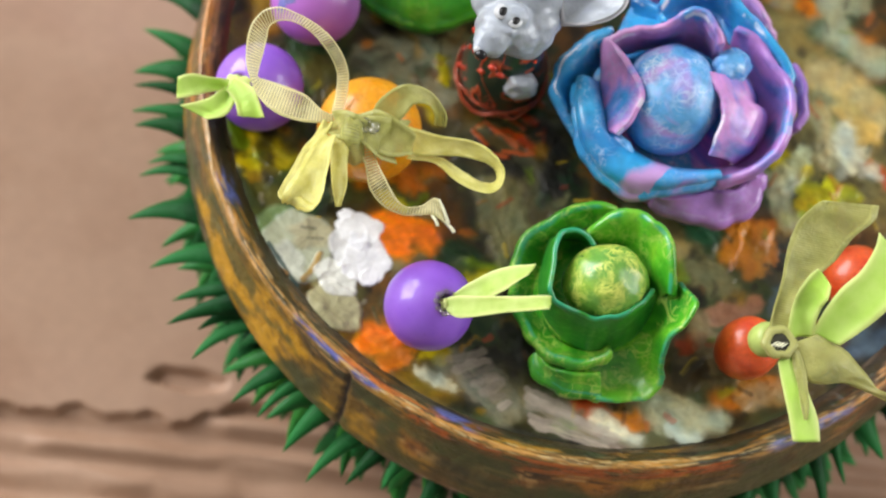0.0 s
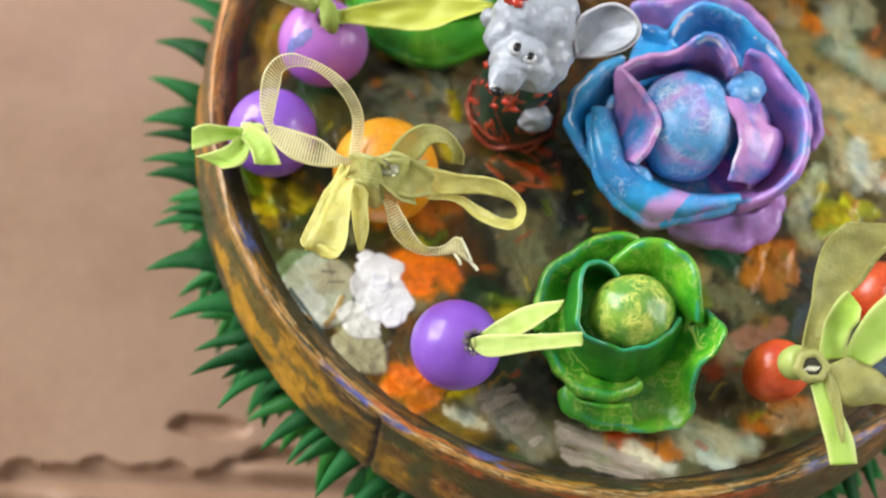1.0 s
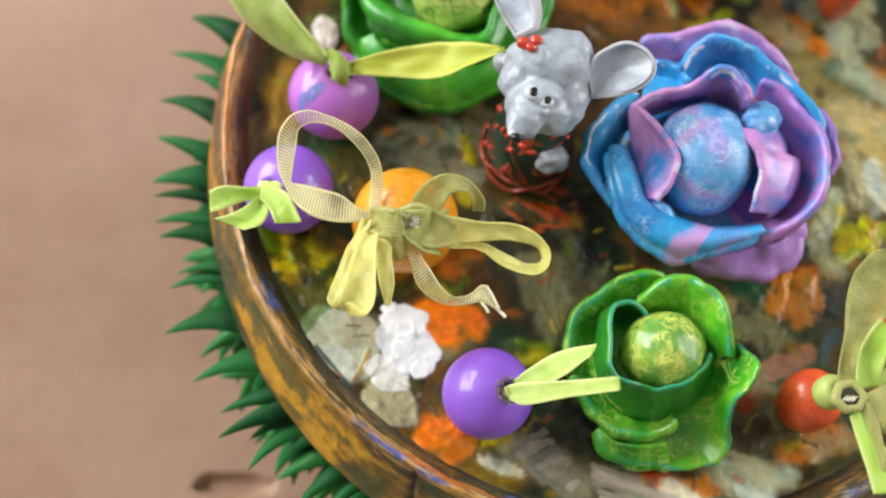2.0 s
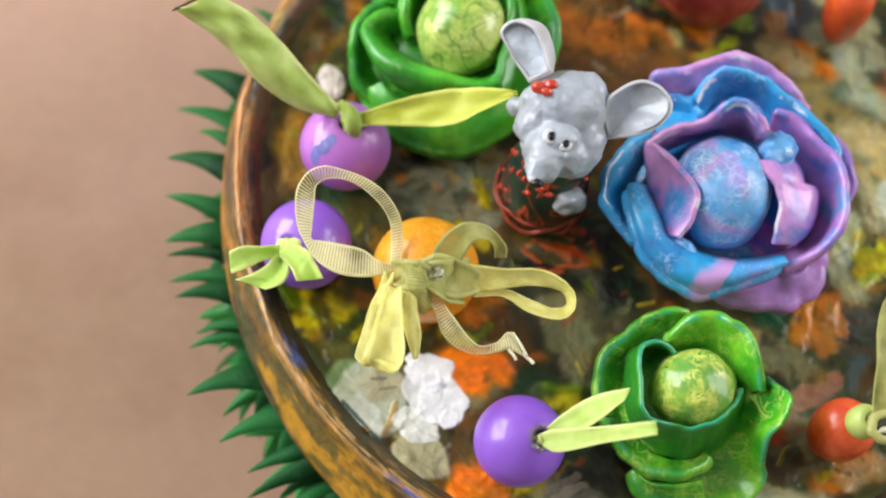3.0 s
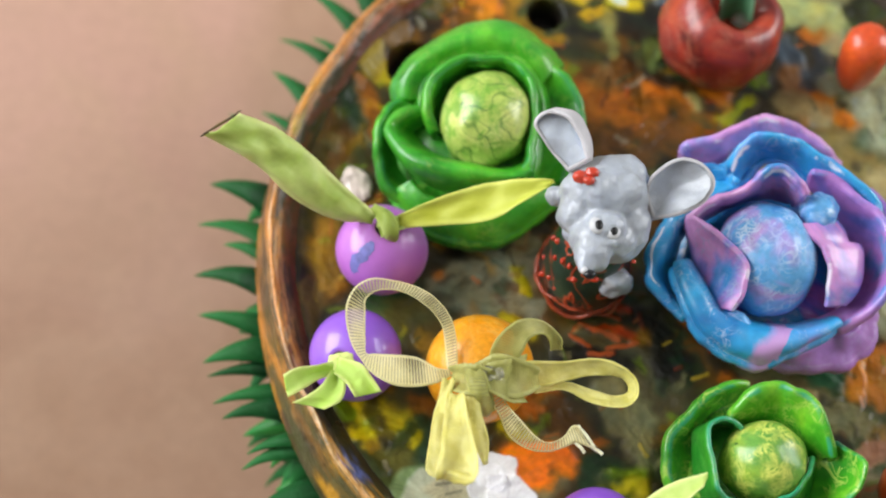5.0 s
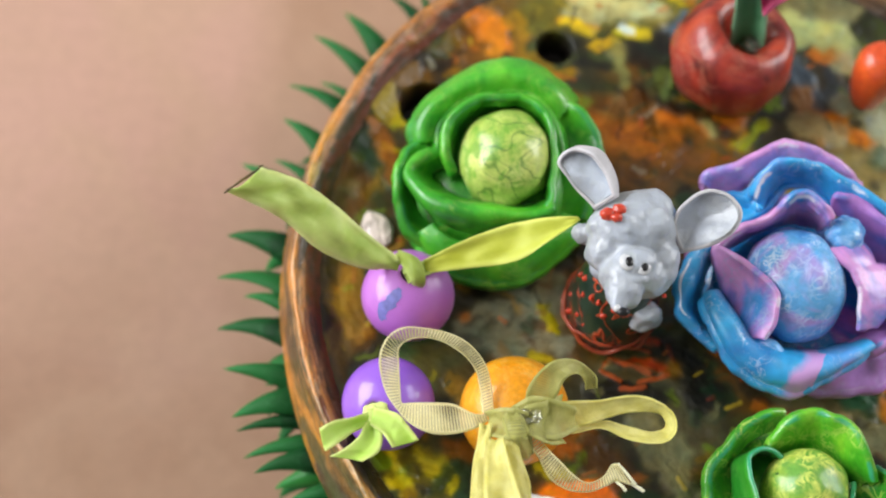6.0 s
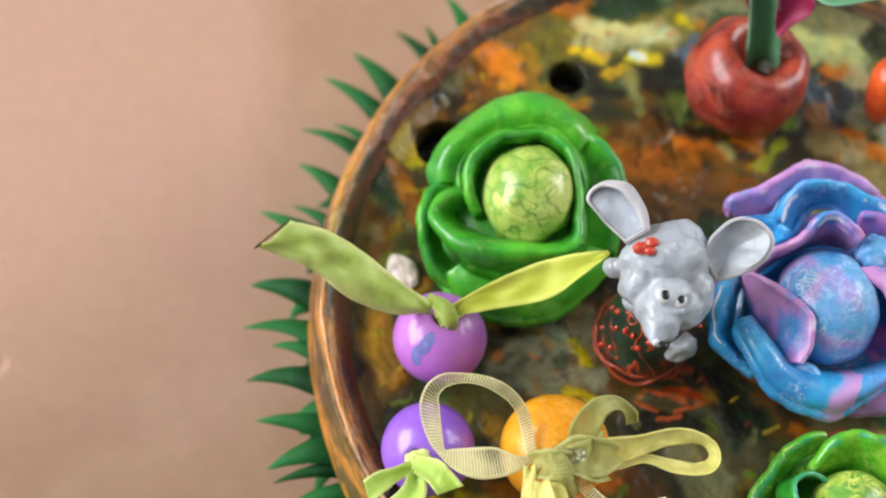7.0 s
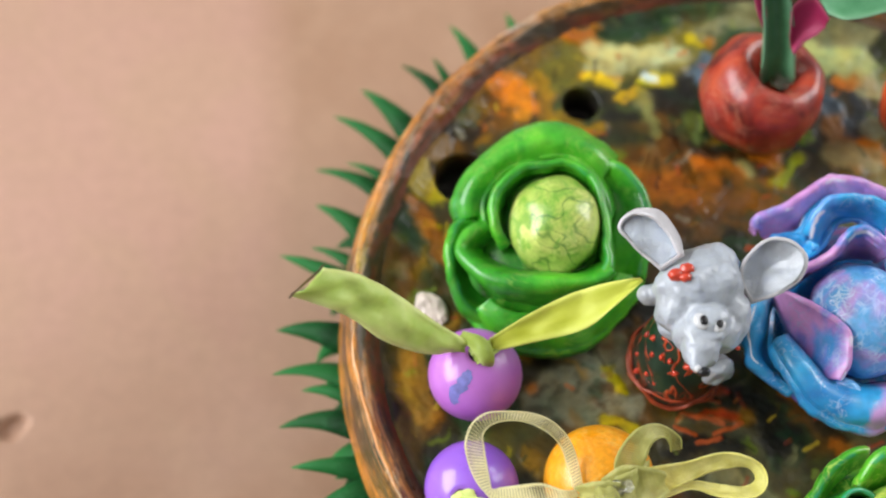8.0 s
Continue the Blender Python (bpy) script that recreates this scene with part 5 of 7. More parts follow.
cabbage = thing("cabbage", 17.1, -50.5, 0, "small green clay cabbage with yellow crackle and open leaves", "cabbage", "clay cabbages in the bowl")
head(cabbage, (-1.6, 1.4, 13.0), (8.5, 8.1, 8.4), GREEN_HEAD_YELLOW, 1.2)
cabbage_foot(cabbage, 13.6, 11, GREEN_LEAF, -2.4, 2.6)
LEAVES = (
    (GREEN_CUP, [[(-7, 9.5, 10), (-9, 9.5, 10), (-11.5, 9, 10), (-14.5, 7.5, 10), (-15, 5, 10), (-14.5, 1.5, 9), (-13.5, -2.5, 8.5), (-11.5, -6.5, 8), (-8, -9, 7), (-4, -10.5, 6), (1, -10.5, 6), (4.5, -8.5, 6), (7, -5.5, 7), (8.5, -1.5, 9), (8.5, 1.5, 11), (8.5, 3, 12)],
      [(-6.5, 6.5, 17), (-8.5, 7.5, 18), (-11.5, 7.5, 19), (-13.5, 5.5, 19.5), (-13.5, 1.5, 20), (-12.5, -3, 20), (-12, -6, 20), (-10, -8, 19), (-7.5, -8, 18.5), (-4.5, -7.5, 17.5), (-1.5, -7.5, 17.5), (1, -6.5, 18), (3, -5, 18.5), (5.5, -2, 18), (6.5, 1, 17), (7, 3, 16)]], False),
    (GREEN_LEAF, [[(-8, 10, 12), (-5.5, 10, 10), (-3.5, 10, 10), (-0.5, 10.5, 10), (2, 10, 10), (4, 9.5, 10), (5.5, 8, 10), (6, 6, 11), (7, 5, 11), (8.5, 4, 11), (9.5, 2.5, 12)],
      [(-8, 10, 13.5), (-7, 10, 14), (-5, 11.5, 15), (-2, 12.5, 16), (0.5, 13, 16.5), (3, 12, 17), (5, 10.5, 17), (6.5, 8.5, 17), (7.5, 6.5, 16), (8.5, 5, 14.5), (10, 3.5, 14)],
      [(-9, 10.5, 14), (-8, 12, 16), (-6, 14, 18), (-3.5, 15.5, 19.5), (0, 16, 20), (3, 15, 21), (6, 13.5, 21), (8, 10.5, 21), (10, 7.5, 20), (11, 5, 18.5), (11.5, 3, 17)]], True),
    (GREEN_LEAF, [[(-4.5, 15.5, 9), (-8, 14, 9), (-11, 12, 9), (-13.5, 9.5, 8), (-14.5, 6.5, 8), (-14.5, 3.5, 7), (-14, 0.5, 6), (-13, -3, 5), (-12.5, -5, 5)],
      [(-5, 18, 14), (-9, 17, 15), (-12, 15.5, 15), (-15, 12.5, 14.5), (-18, 9, 13.5), (-20.5, 6, 12.5), (-21, 2.5, 11.5), (-20.5, -1.5, 10), (-18.5, -6.5, 8)]], True),
    (GREEN_LEAF, [[(-13.5, -4, 5), (-11.5, -6.5, 5), (-9, -9, 5), (-6, -10.5, 5), (-3, -11, 5.5), (0, -11, 6), (2, -10.5, 7), (3, -9.5, 7.5), (3.5, -8.5, 8)],
      [(-18, -6.5, 8), (-16, -9.5, 7.5), (-13, -12.5, 7), (-9.5, -15, 7), (-6, -16, 8), (-2.5, -16, 9), (1, -15, 10), (3.5, -13.5, 11.5), (4.5, -12, 12)]], True),
    (GREEN_LEAF, [[(-8.5, -14.5, 5), (-7, -16, 6), (-5, -16.5, 6.5), (-2.5, -16.5, 7.5), (1, -15.5, 8), (3.5, -14.5, 8.5)],
      [(-10, -15, 4), (-9, -18, 4), (-6, -19.5, 4), (-2.5, -20, 4), (2, -19.5, 4), (6, -18.5, 4.5)]], True),
    (GREEN_LEAF, [[(8, 7.5, 11), (8.5, 5, 11), (8, 3, 11), (8, 1, 9), (7.5, -1, 8), (7, -3, 7), (5.5, -5, 6), (4.5, -6.5, 5), (3, -8, 4.5), (1.5, -9.5, 4.5), (0, -10.5, 4.5), (-1.5, -11.5, 4.5)],
      [(10.5, 7.5, 12), (11.5, 5.5, 13.5), (13, 2.5, 15.5), (12.5, -0.5, 13.5), (11.5, -3, 12), (11, -5, 10), (11, -7.5, 7.5), (11.5, -9, 5.5), (10.5, -11, 4), (8.5, -12.5, 3), (5.5, -14.5, 3), (2.5, -15.5, 3)],
      [(11.5, 6.5, 16), (13.5, 4, 19), (15.5, 0.5, 23), (15, -3.5, 21.5), (13.5, -6, 19), (13.5, -7.5, 16), (14.5, -10, 12), (16, -11.5, 9), (15.5, -14, 6.5), (13.5, -16, 5), (9, -18, 4.5), (5, -19, 4.5)]], False),
)
for k, (material, curves, roll) in enumerate(LEAVES):
    leaf(cabbage, (-1.2, 0.4), material, curves, roll, 31 + k, 1.15, 0.35)

cabbage = thing("cabbage", -45.3, 17.0, 0, "bright green clay cabbage with a pale lime head", "cabbage", "clay cabbages in the bowl")
head(cabbage, (0.9, -0.1, 17.0), (9.5, 10.4, 10.3), GREEN_HEAD, 4.4)
cabbage_foot(cabbage, 17.5, 12.5, GREEN_PLAIN, 0.0, 0.5)
LEAVES = (
    (GREEN_PLAIN, [[(-12.5, 1.5, 14), (-13, 5.5, 15), (-12, 9, 16), (-9, 12.5, 17), (-5, 14, 18), (0, 15, 18.5), (4.5, 15, 18.5), (8, 13, 18.5), (10.5, 9, 18), (12, 5, 17), (12.5, 1, 15)],
      [(-16, 5, 10), (-16.5, 10, 11), (-14.5, 14, 12), (-11.5, 17, 13), (-7.5, 19.5, 14), (-3.5, 21, 14.5), (0.5, 21.5, 15), (6, 21.5, 15), (11, 20, 14), (15, 16.5, 13), (16.5, 11, 12)]], False),
    (GREEN_PLAIN, [[(-8, -2, 12), (-9, 1.5, 12), (-9.5, 5, 12), (-8, 8.5, 13), (-6.5, 11, 13), (-3.5, 12.5, 14), (0, 13.5, 14), (4.5, 13, 14), (7.5, 11.5, 14), (9.5, 8, 14), (10.5, 4.5, 13), (11, 1, 12), (10.5, -2.5, 11), (9.5, -6, 11), (8, -9, 12)],
      [(-10, -4, 16), (-12.5, -1.5, 19), (-13, 2.5, 20.5), (-12, 6, 21.5), (-9.5, 9, 22.5), (-5.5, 11.5, 23), (-0.5, 12, 23.5), (4, 12, 23.5), (7.5, 10, 23.5), (10, 6.5, 23), (11, 2, 22.5), (11.5, -3, 22), (11, -7, 21.5), (11, -10.5, 21), (9.5, -14, 20.5)]], True),
    (GREEN_PLAIN, [[(-10.5, 0, 12), (-12.5, -0.5, 11), (-14, -2, 11), (-12.5, -4, 11), (-10, -6.5, 12), (-7.5, -8, 13), (-5, -8.5, 13), (-0.5, -9, 13), (3.5, -9.5, 13), (7, -8.5, 13), (9.5, -7, 13)],
      [(-12.5, 1, 16.5), (-16, -1, 17), (-18.5, -3.5, 16.5), (-17.5, -7, 17.5), (-14.5, -10.5, 19), (-10.5, -12.5, 20), (-6.5, -13.5, 20.5), (-1.5, -14, 21), (3.5, -14.5, 21), (7.5, -14, 21), (10.5, -12, 21)],
      [(-13.5, 2.5, 14.5), (-17.5, 0.5, 15), (-19.5, -3.5, 15), (-18.5, -7, 15.5), (-15.5, -11.5, 16.5), (-12.5, -14, 17), (-7.5, -15.5, 17), (-1.5, -16, 17), (4, -15, 17), (8.5, -14, 17.5), (11.5, -11.5, 18)],
      [(-13, 4.5, 11), (-16.5, 2.5, 11), (-18, -0.5, 10), (-17, -4.5, 9), (-13.5, -9, 8), (-11, -12, 8), (-6.5, -14, 8), (-0.5, -14.5, 8), (4.5, -13.5, 8), (9.5, -12, 9), (12, -9, 11)]], True),
    (GREEN_PLAIN, [[(-13.5, 3.5, 13), (-16, 2.5, 12), (-17.5, 0.5, 11), (-18, -3, 10), (-17.5, -6, 9), (-16, -9.5, 8), (-13.5, -11.5, 7), (-11, -13, 6)],
      [(-18, 5, 13), (-20.5, 2, 14), (-22, -2.5, 15), (-22, -7, 14), (-21, -10, 12), (-19.5, -14, 10), (-16, -16, 8), (-12.5, -17.5, 7)]], True),
    (GREEN_PLAIN, [[(-13, 4.5, 13), (-13, 8, 14), (-11.5, 11, 15), (-9.5, 13.5, 16), (-6.5, 14.5, 17), (-3, 15, 17.5), (0.5, 15.5, 17.5), (4.5, 15.5, 17.5), (7.5, 14.5, 17.5), (10, 12.5, 17), (11.5, 10, 16)],
      [(-16.5, 4, 14), (-16.5, 7.5, 16), (-15, 10.5, 17.5), (-12, 13.5, 18.5), (-8, 16, 19.5), (-4, 17.5, 20), (0, 18.5, 20.5), (4.5, 18, 20.5), (8.5, 16.5, 20), (11.5, 14.5, 19), (13.5, 12.5, 17)],
      [(-19.5, 5, 12), (-19.5, 8.5, 14), (-17.5, 13, 15), (-14, 16.5, 16), (-9, 20.5, 17), (-4.5, 23, 17.5), (0.5, 24, 18), (5.5, 23.5, 18), (10.5, 21, 17.5), (14, 19, 16.5), (16.5, 16.5, 15)]], True),
    (GREEN_PLAIN, [[(11.5, 12.5, 15), (12.5, 10, 14), (13.5, 7.5, 13), (14, 4.5, 12), (13.5, 1.5, 11), (13.5, -2, 10), (13.5, -5.5, 9), (13, -9, 8)],
      [(13, 15.5, 17), (16, 13.5, 18), (19, 10.5, 17.5), (21, 7, 16.5), (21.5, 3.5, 15.5), (21.5, -1, 14), (20.5, -6, 13), (18.5, -10.5, 11)]], True),
    (GREEN_PLAIN, [[(-13, -12.5, 11), (-11.5, -14.5, 11), (-9, -16, 11), (-5, -16.5, 11), (0, -16.5, 11), (4, -16, 11), (7.5, -14.5, 11), (10.5, -13, 11), (12, -11, 11), (13, -8.5, 11)],
      [(-16, -14, 9), (-13, -17, 9), (-9, -19, 8.5), (-4.5, -19.5, 8), (0.5, -20, 8), (5, -19, 8), (9, -17.5, 9), (12, -15.5, 9.5), (14.5, -12.5, 10), (16.5, -9, 10.5)],
      [(-18, -14, 6), (-14.5, -18, 5.5), (-9.5, -21.5, 5), (-4.5, -23, 4.5), (1, -23.5, 4.5), (6, -22.5, 5), (10.5, -20, 6), (14, -17, 7), (17.5, -13.5, 8), (19.5, -9, 9)]], True),
)
for k, (material, curves, roll) in enumerate(LEAVES):
    leaf(cabbage, (0.2, -0.3), material, curves, roll, 51 + k, 1.4, 0.3)

cabbage = thing("cabbage", 16.7, -2.6, 0, "large blue and pink marbled clay cabbage with worn edges", "cabbage", "clay cabbages in the bowl")
head(cabbage, (-2.6, -5.8, 19.0), (10.2, 11.6, 10.6), BLUE_HEAD, 7.1, 8)
cabbage_foot(cabbage, 20.5, 13, BLUE_CLAY, 0.0, -1.0)
LEAVES = (
    (PINK_PETAL, [[(-18.5, 3, 14), (-17, 0.5, 13), (-16, -2.5, 12), (-15, -5.5, 12), (-13.5, -8.5, 12), (-13, -11, 12), (-12, -13, 13), (-11, -15, 14)],
      [(-19.5, 0.5, 20), (-18, -3.5, 19.5), (-17, -6, 19), (-16, -8.5, 18.5), (-15, -11.5, 18.5), (-14, -14, 18.5), (-13, -16, 18.5), (-12, -18, 18.5)],
      [(-19, 0, 22), (-16, -3.5, 23.5), (-14, -5.5, 24), (-11.5, -8.5, 24.5), (-10.5, -11.5, 24.5), (-10.5, -14, 24), (-10.5, -16.5, 23), (-11, -19, 21.5)],
      [(-18.5, 0, 23), (-15.5, -3.5, 25.5), (-13, -6, 27), (-10.5, -8.5, 27.5), (-8.5, -11.5, 27.5), (-8, -14, 26.5), (-8.5, -17, 25), (-10, -19.5, 22.5)]], False),
    (PINK_PETAL, [[(-17.5, 2, 13), (-14, 4.5, 13), (-10.5, 7, 14), (-8, 8, 15), (-5, 9, 16), (-2, 9.5, 16), (0, 9.5, 16), (2, 8.5, 17), (3, 8, 18), (3, 6.5, 19)],
      [(-20, 0, 21.5), (-18, 2, 23), (-15, 4, 24.5), (-11, 5, 26), (-8.5, 6, 28.5), (-7, 7.5, 30.5), (-5, 9, 32), (-2, 9, 32), (1, 6.5, 31.5), (3, 4.5, 30)]], True),
    (PINK_PETAL, [[(12, 7, 14), (14, 5, 14), (15.5, 3, 13), (18, 2.5, 12), (18.5, -1, 12), (17.5, -6, 12), (14.5, -11, 13)],
      [(10, 2.5, 23), (11.5, 0, 23.5), (12.5, -2.5, 23.5), (15, -3, 23), (15.5, -6.5, 22.5), (15, -11, 21.5), (12.5, -14.5, 20)],
      [(5.5, 0, 26), (8, -2, 26), (10, -4, 25.5), (11.5, -6.5, 25), (11.5, -9.5, 24.5), (11, -12.5, 23.5), (10.5, -15.5, 21.5)],
      [(1.5, -1, 26.5), (3.5, -3.5, 27), (5.5, -5, 27), (7, -7.5, 26.5), (8, -10.5, 25.5), (8, -13.5, 24), (8, -16, 22)]], False),
    (BLUE_FRONT, [[(-16, -5, 12), (-14.5, -8, 12), (-12, -12, 12), (-9, -14.5, 12), (-6, -16, 12), (-3, -17, 12), (0.5, -17, 12), (4.5, -16.5, 12), (9, -15, 12), (13, -14, 13)],
      [(-19.5, -9, 21), (-17.5, -12.5, 22), (-15, -16.5, 22), (-12.5, -20, 21.5), (-8.5, -21.5, 21), (-5, -22, 20.5), (-1.5, -22, 20), (3, -21.5, 20), (7.5, -20, 20), (12, -17.5, 20)],
      [(-21.5, -10, 22), (-20, -14, 23), (-18, -18, 23), (-15.5, -22, 22.5), (-12, -24.5, 22), (-8, -26.5, 21.5), (-4, -26.5, 21), (1.5, -24.5, 20.5), (7, -22, 20.5), (12.5, -18, 20)],
      [(-22, -10.5, 20), (-21, -15, 21), (-20, -18.5, 21), (-17.5, -22.5, 20), (-13.5, -25.5, 19), (-9, -27.5, 18), (-4, -28.5, 17.5), (1.5, -26.5, 18), (7.5, -22.5, 18.5), (13, -18.5, 18.5)]], True),
    (BLUE_PETAL, [[(-16.5, 4.5, 12), (-17.5, 2, 11), (-19, -1, 11), (-19.5, -4, 10), (-20, -6.5, 10), (-20, -8.5, 10), (-19.5, -10.5, 10), (-18.5, -12.5, 10), (-16.5, -15.5, 10)],
      [(-18.5, 1.5, 21), (-21, -1, 20), (-22, -4, 19.5), (-23, -7, 19), (-24, -9.5, 18), (-24, -11.5, 17), (-22.5, -13.5, 15.5), (-20, -15.5, 15), (-18, -17.5, 14)],
      [(-19.5, 3.5, 22), (-22.5, 1, 21), (-25, -2.5, 20), (-26.5, -6.5, 19.5), (-26.5, -10, 18.5), (-26, -12.5, 17.5), (-24, -14.5, 16.5), (-21, -16.5, 15.5), (-18, -19, 14.5)]], True),
    (BLUE_PETAL, [[(-17.5, 5, 17), (-14, 7, 18), (-10, 8.5, 19), (-7.5, 10, 20), (-5.5, 12.5, 21), (-3, 15, 21), (0.5, 15, 21), (3, 12.5, 21), (5, 10.5, 20)],
      [(-17, 15.5, 15), (-14, 15, 16), (-11, 16, 17), (-9, 19, 18), (-7, 21, 19), (-3.5, 22, 20), (1, 22, 20), (6, 20, 20), (11.5, 16.5, 20)]], False),
    (BLUE_PETAL, [[(-15.5, 11.5, 14), (-12, 10.5, 14), (-9.5, 11.5, 15), (-8, 12, 16)],
      [(-17.5, 14.5, 18.5), (-14.5, 14, 19.5), (-11.5, 13, 20.5), (-9.5, 10.5, 21.5)]], True),
    (BLUE_PETAL, [[(-7.5, 12.5, 14), (-6, 15.5, 15), (-4, 18, 16), (-2, 18.5, 17), (1, 17.5, 17), (4, 15, 17), (7, 12.5, 17), (10, 12, 16), (14, 11.5, 15), (17.5, 9, 14), (20, 6, 14)],
      [(-9, 10.5, 19), (-7.5, 13, 20), (-5.5, 15.5, 21), (-3.5, 16.5, 22), (0, 16.5, 22), (4, 15, 22), (7, 12.5, 22), (10, 11.5, 22), (14, 10, 22), (17, 7, 22), (19, 4.5, 22)],
      [(-11.5, 12, 23), (-10.5, 15, 26), (-9, 16.5, 28), (-6.5, 17.5, 29), (-2, 17.5, 29), (2.5, 16.5, 28.5), (7, 14.5, 28), (11, 12.5, 27.5), (15, 9.5, 27), (18.5, 7.5, 26), (20, 4, 25)]], True),
    (VIOLET_PETAL, [[(5, 11, 20), (8.5, 9.5, 19), (10.5, 8, 17), (13, 6.5, 15), (15, 4, 14), (17.5, 1.5, 13), (18.5, -2, 12), (18, -6, 12), (16.5, -9, 12), (14.5, -11.5, 12), (11.5, -14, 13), (8.5, -16, 14)],
      [(4.5, 11.5, 24), (8.5, 10, 24), (12, 8, 23), (15, 5.5, 21.5), (18, 3.5, 20), (20, 0.5, 19), (20.5, -3, 18.5), (20.5, -6.5, 18), (19.5, -9.5, 17), (17.5, -12.5, 16), (14, -15, 16), (10.5, -17.5, 17)],
      [(5, 12.5, 26), (10, 11.5, 26), (14, 8, 26), (17.5, 5, 26), (19.5, 3, 26), (21, -1, 26), (22, -5, 26), (22, -9.5, 25.5), (21, -13, 24), (19, -15.5, 22), (16, -17.5, 19.5), (12.5, -19.5, 18)]], True),
    (PURPLE_PETAL, [[(20, 16, 12), (22.5, 13.5, 12), (24.5, 10, 12), (25, 6.5, 12), (25, 3, 12)],
      [(19.5, 14, 18), (22, 11, 18.5), (24, 7, 18.5), (25, 3.5, 17.5), (25, 0.5, 16)]], True),
    (PINK_PETAL, [[(-14.5, 15.5, 10), (-12, 16, 10), (-9.5, 17, 11), (-8, 18, 12), (-6.5, 20, 13), (-4.5, 21.5, 14), (-2, 22, 15), (1.5, 22, 15), (4.5, 21.5, 14), (8, 21, 13), (11, 20.5, 12), (14, 19.5, 11), (15.5, 19, 10)],
      [(-18, 17, 13), (-15, 17.5, 14), (-12, 17.5, 15), (-10, 18.5, 16), (-8.5, 20, 17), (-6.5, 21.5, 18), (-3.5, 22.5, 19), (0, 22, 19), (3.5, 22, 18), (7, 21, 17), (9.5, 20.5, 16), (12.5, 20, 15), (14.5, 19, 14)],
      [(-20.5, 17.5, 17), (-20, 18.5, 19), (-17, 19.5, 20), (-14, 20, 21), (-11.5, 21.5, 22), (-8.5, 23, 23), (-5.5, 24.5, 23.5), (-2.5, 25, 23.5), (1, 24.5, 23), (4.5, 24, 22), (8.5, 22.5, 21), (11.5, 20.5, 19), (14, 19.5, 17)]], True),
    (PURPLE_PETAL, [[(3, -23.5, 12), (5.5, -22.5, 12), (9, -20.5, 12), (12.5, -18, 12), (15, -17.5, 13), (17, -16, 13), (18, -14.5, 13), (18.5, -13.5, 14), (19.5, -12.5, 15)],
      [(1.5, -24, 10), (5.5, -24.5, 9), (10, -24.5, 9), (15, -23.5, 9), (19, -21.5, 9), (21.5, -18.5, 10), (22.5, -15.5, 11), (22.5, -13, 12), (22, -10.5, 13)]], True),
)
for k, (material, curves, roll) in enumerate(LEAVES):
    leaf(cabbage, (-1.8, -4.2), material, curves, roll, 71 + k, 1.4, 0.45)
for centre, size, seed in (((6.4, 3.0, 25.2), (3.7, 3.9, 3.4), 3.3), ((-8.6, -20.0, 18.8), (3.4, 2.0, 2.4), 5.2)):
    bm = bmesh.new()
    blob(bm, centre, size, Matrix.Rotation(-0.5, 3, "Z"), 4, 0.2, seed)
    part("fold", bm, BLUE_HEAD, cabbage)

KNOT_SHADE = plain("hollow_shade", (0.03, 0.028, 0.012), 0.8, 0.3, 500)
SCORCH = plain("scorched_thread", (0.10, 0.065, 0.022), 0.7, 0.7, 500)


# ---- beads with ribbon leaves ----
def bead(parent, r, squash, hole, axis, material, height):
    return part("bead", lathe(bead_profile(r, squash, hole), 56, axis, (0, 0, height)), material, parent)


radish = thing("bead_radish", -15.6, -65.7, 0, "glossy purple wooden bead with two lime ribbon leaves", "bead", "beads in the bowl")
bead(radish, 9.0, 1.0, 1.9, (0.38, -0.10, 0.92), PURPLE, 9.0)
ribbon("ribbon_leaf", [(-11.8, -64.5, 17.0, -10.1, -65.5, 17.0),
     (-9.1, -61.6, 20.0, -6.8, -65.3, 20.0),
     (-5.0, -58.9, 25.0, -3.5, -63.7, 25.0),
     (0.9, -57.5, 30.0, 0.2, -60.2, 30.0)], LIME_SATIN, radish)
ribbon("ribbon_leaf", [(-13.3, -66.3, 17.0, -11.5, -68.3, 17.0),
     (-10.7, -65.1, 19.0, -8.5, -69.1, 19.0),
     (-3.8, -65.3, 27.0, -1.8, -68.1, 27.0),
     (5.4, -65.0, 37.0, 6.1, -67.5, 37.0)], LIME_SATIN, radish)
knot("knot", radish, (3.4, -0.9, 16.2), 1.5, LIME_SATIN, (0.5, -0.1, 0.86))
# clear drops added to stand in for the bright highlight round the hole
bm = bmesh.new()
for k in range(9):
    a = 2 * math.pi * k / 9
    blob(bm, (3.4 + 2.0 * math.cos(a), -0.9 + 2.2 * math.sin(a), 17.0 - 0.9 * math.cos(a)), (0.7, 0.5, 0.4), None, 3, 0.4, k)
part("clear_drop", bm, GLUE, radish, "ring of clear drops imitating the highlight round the hole")

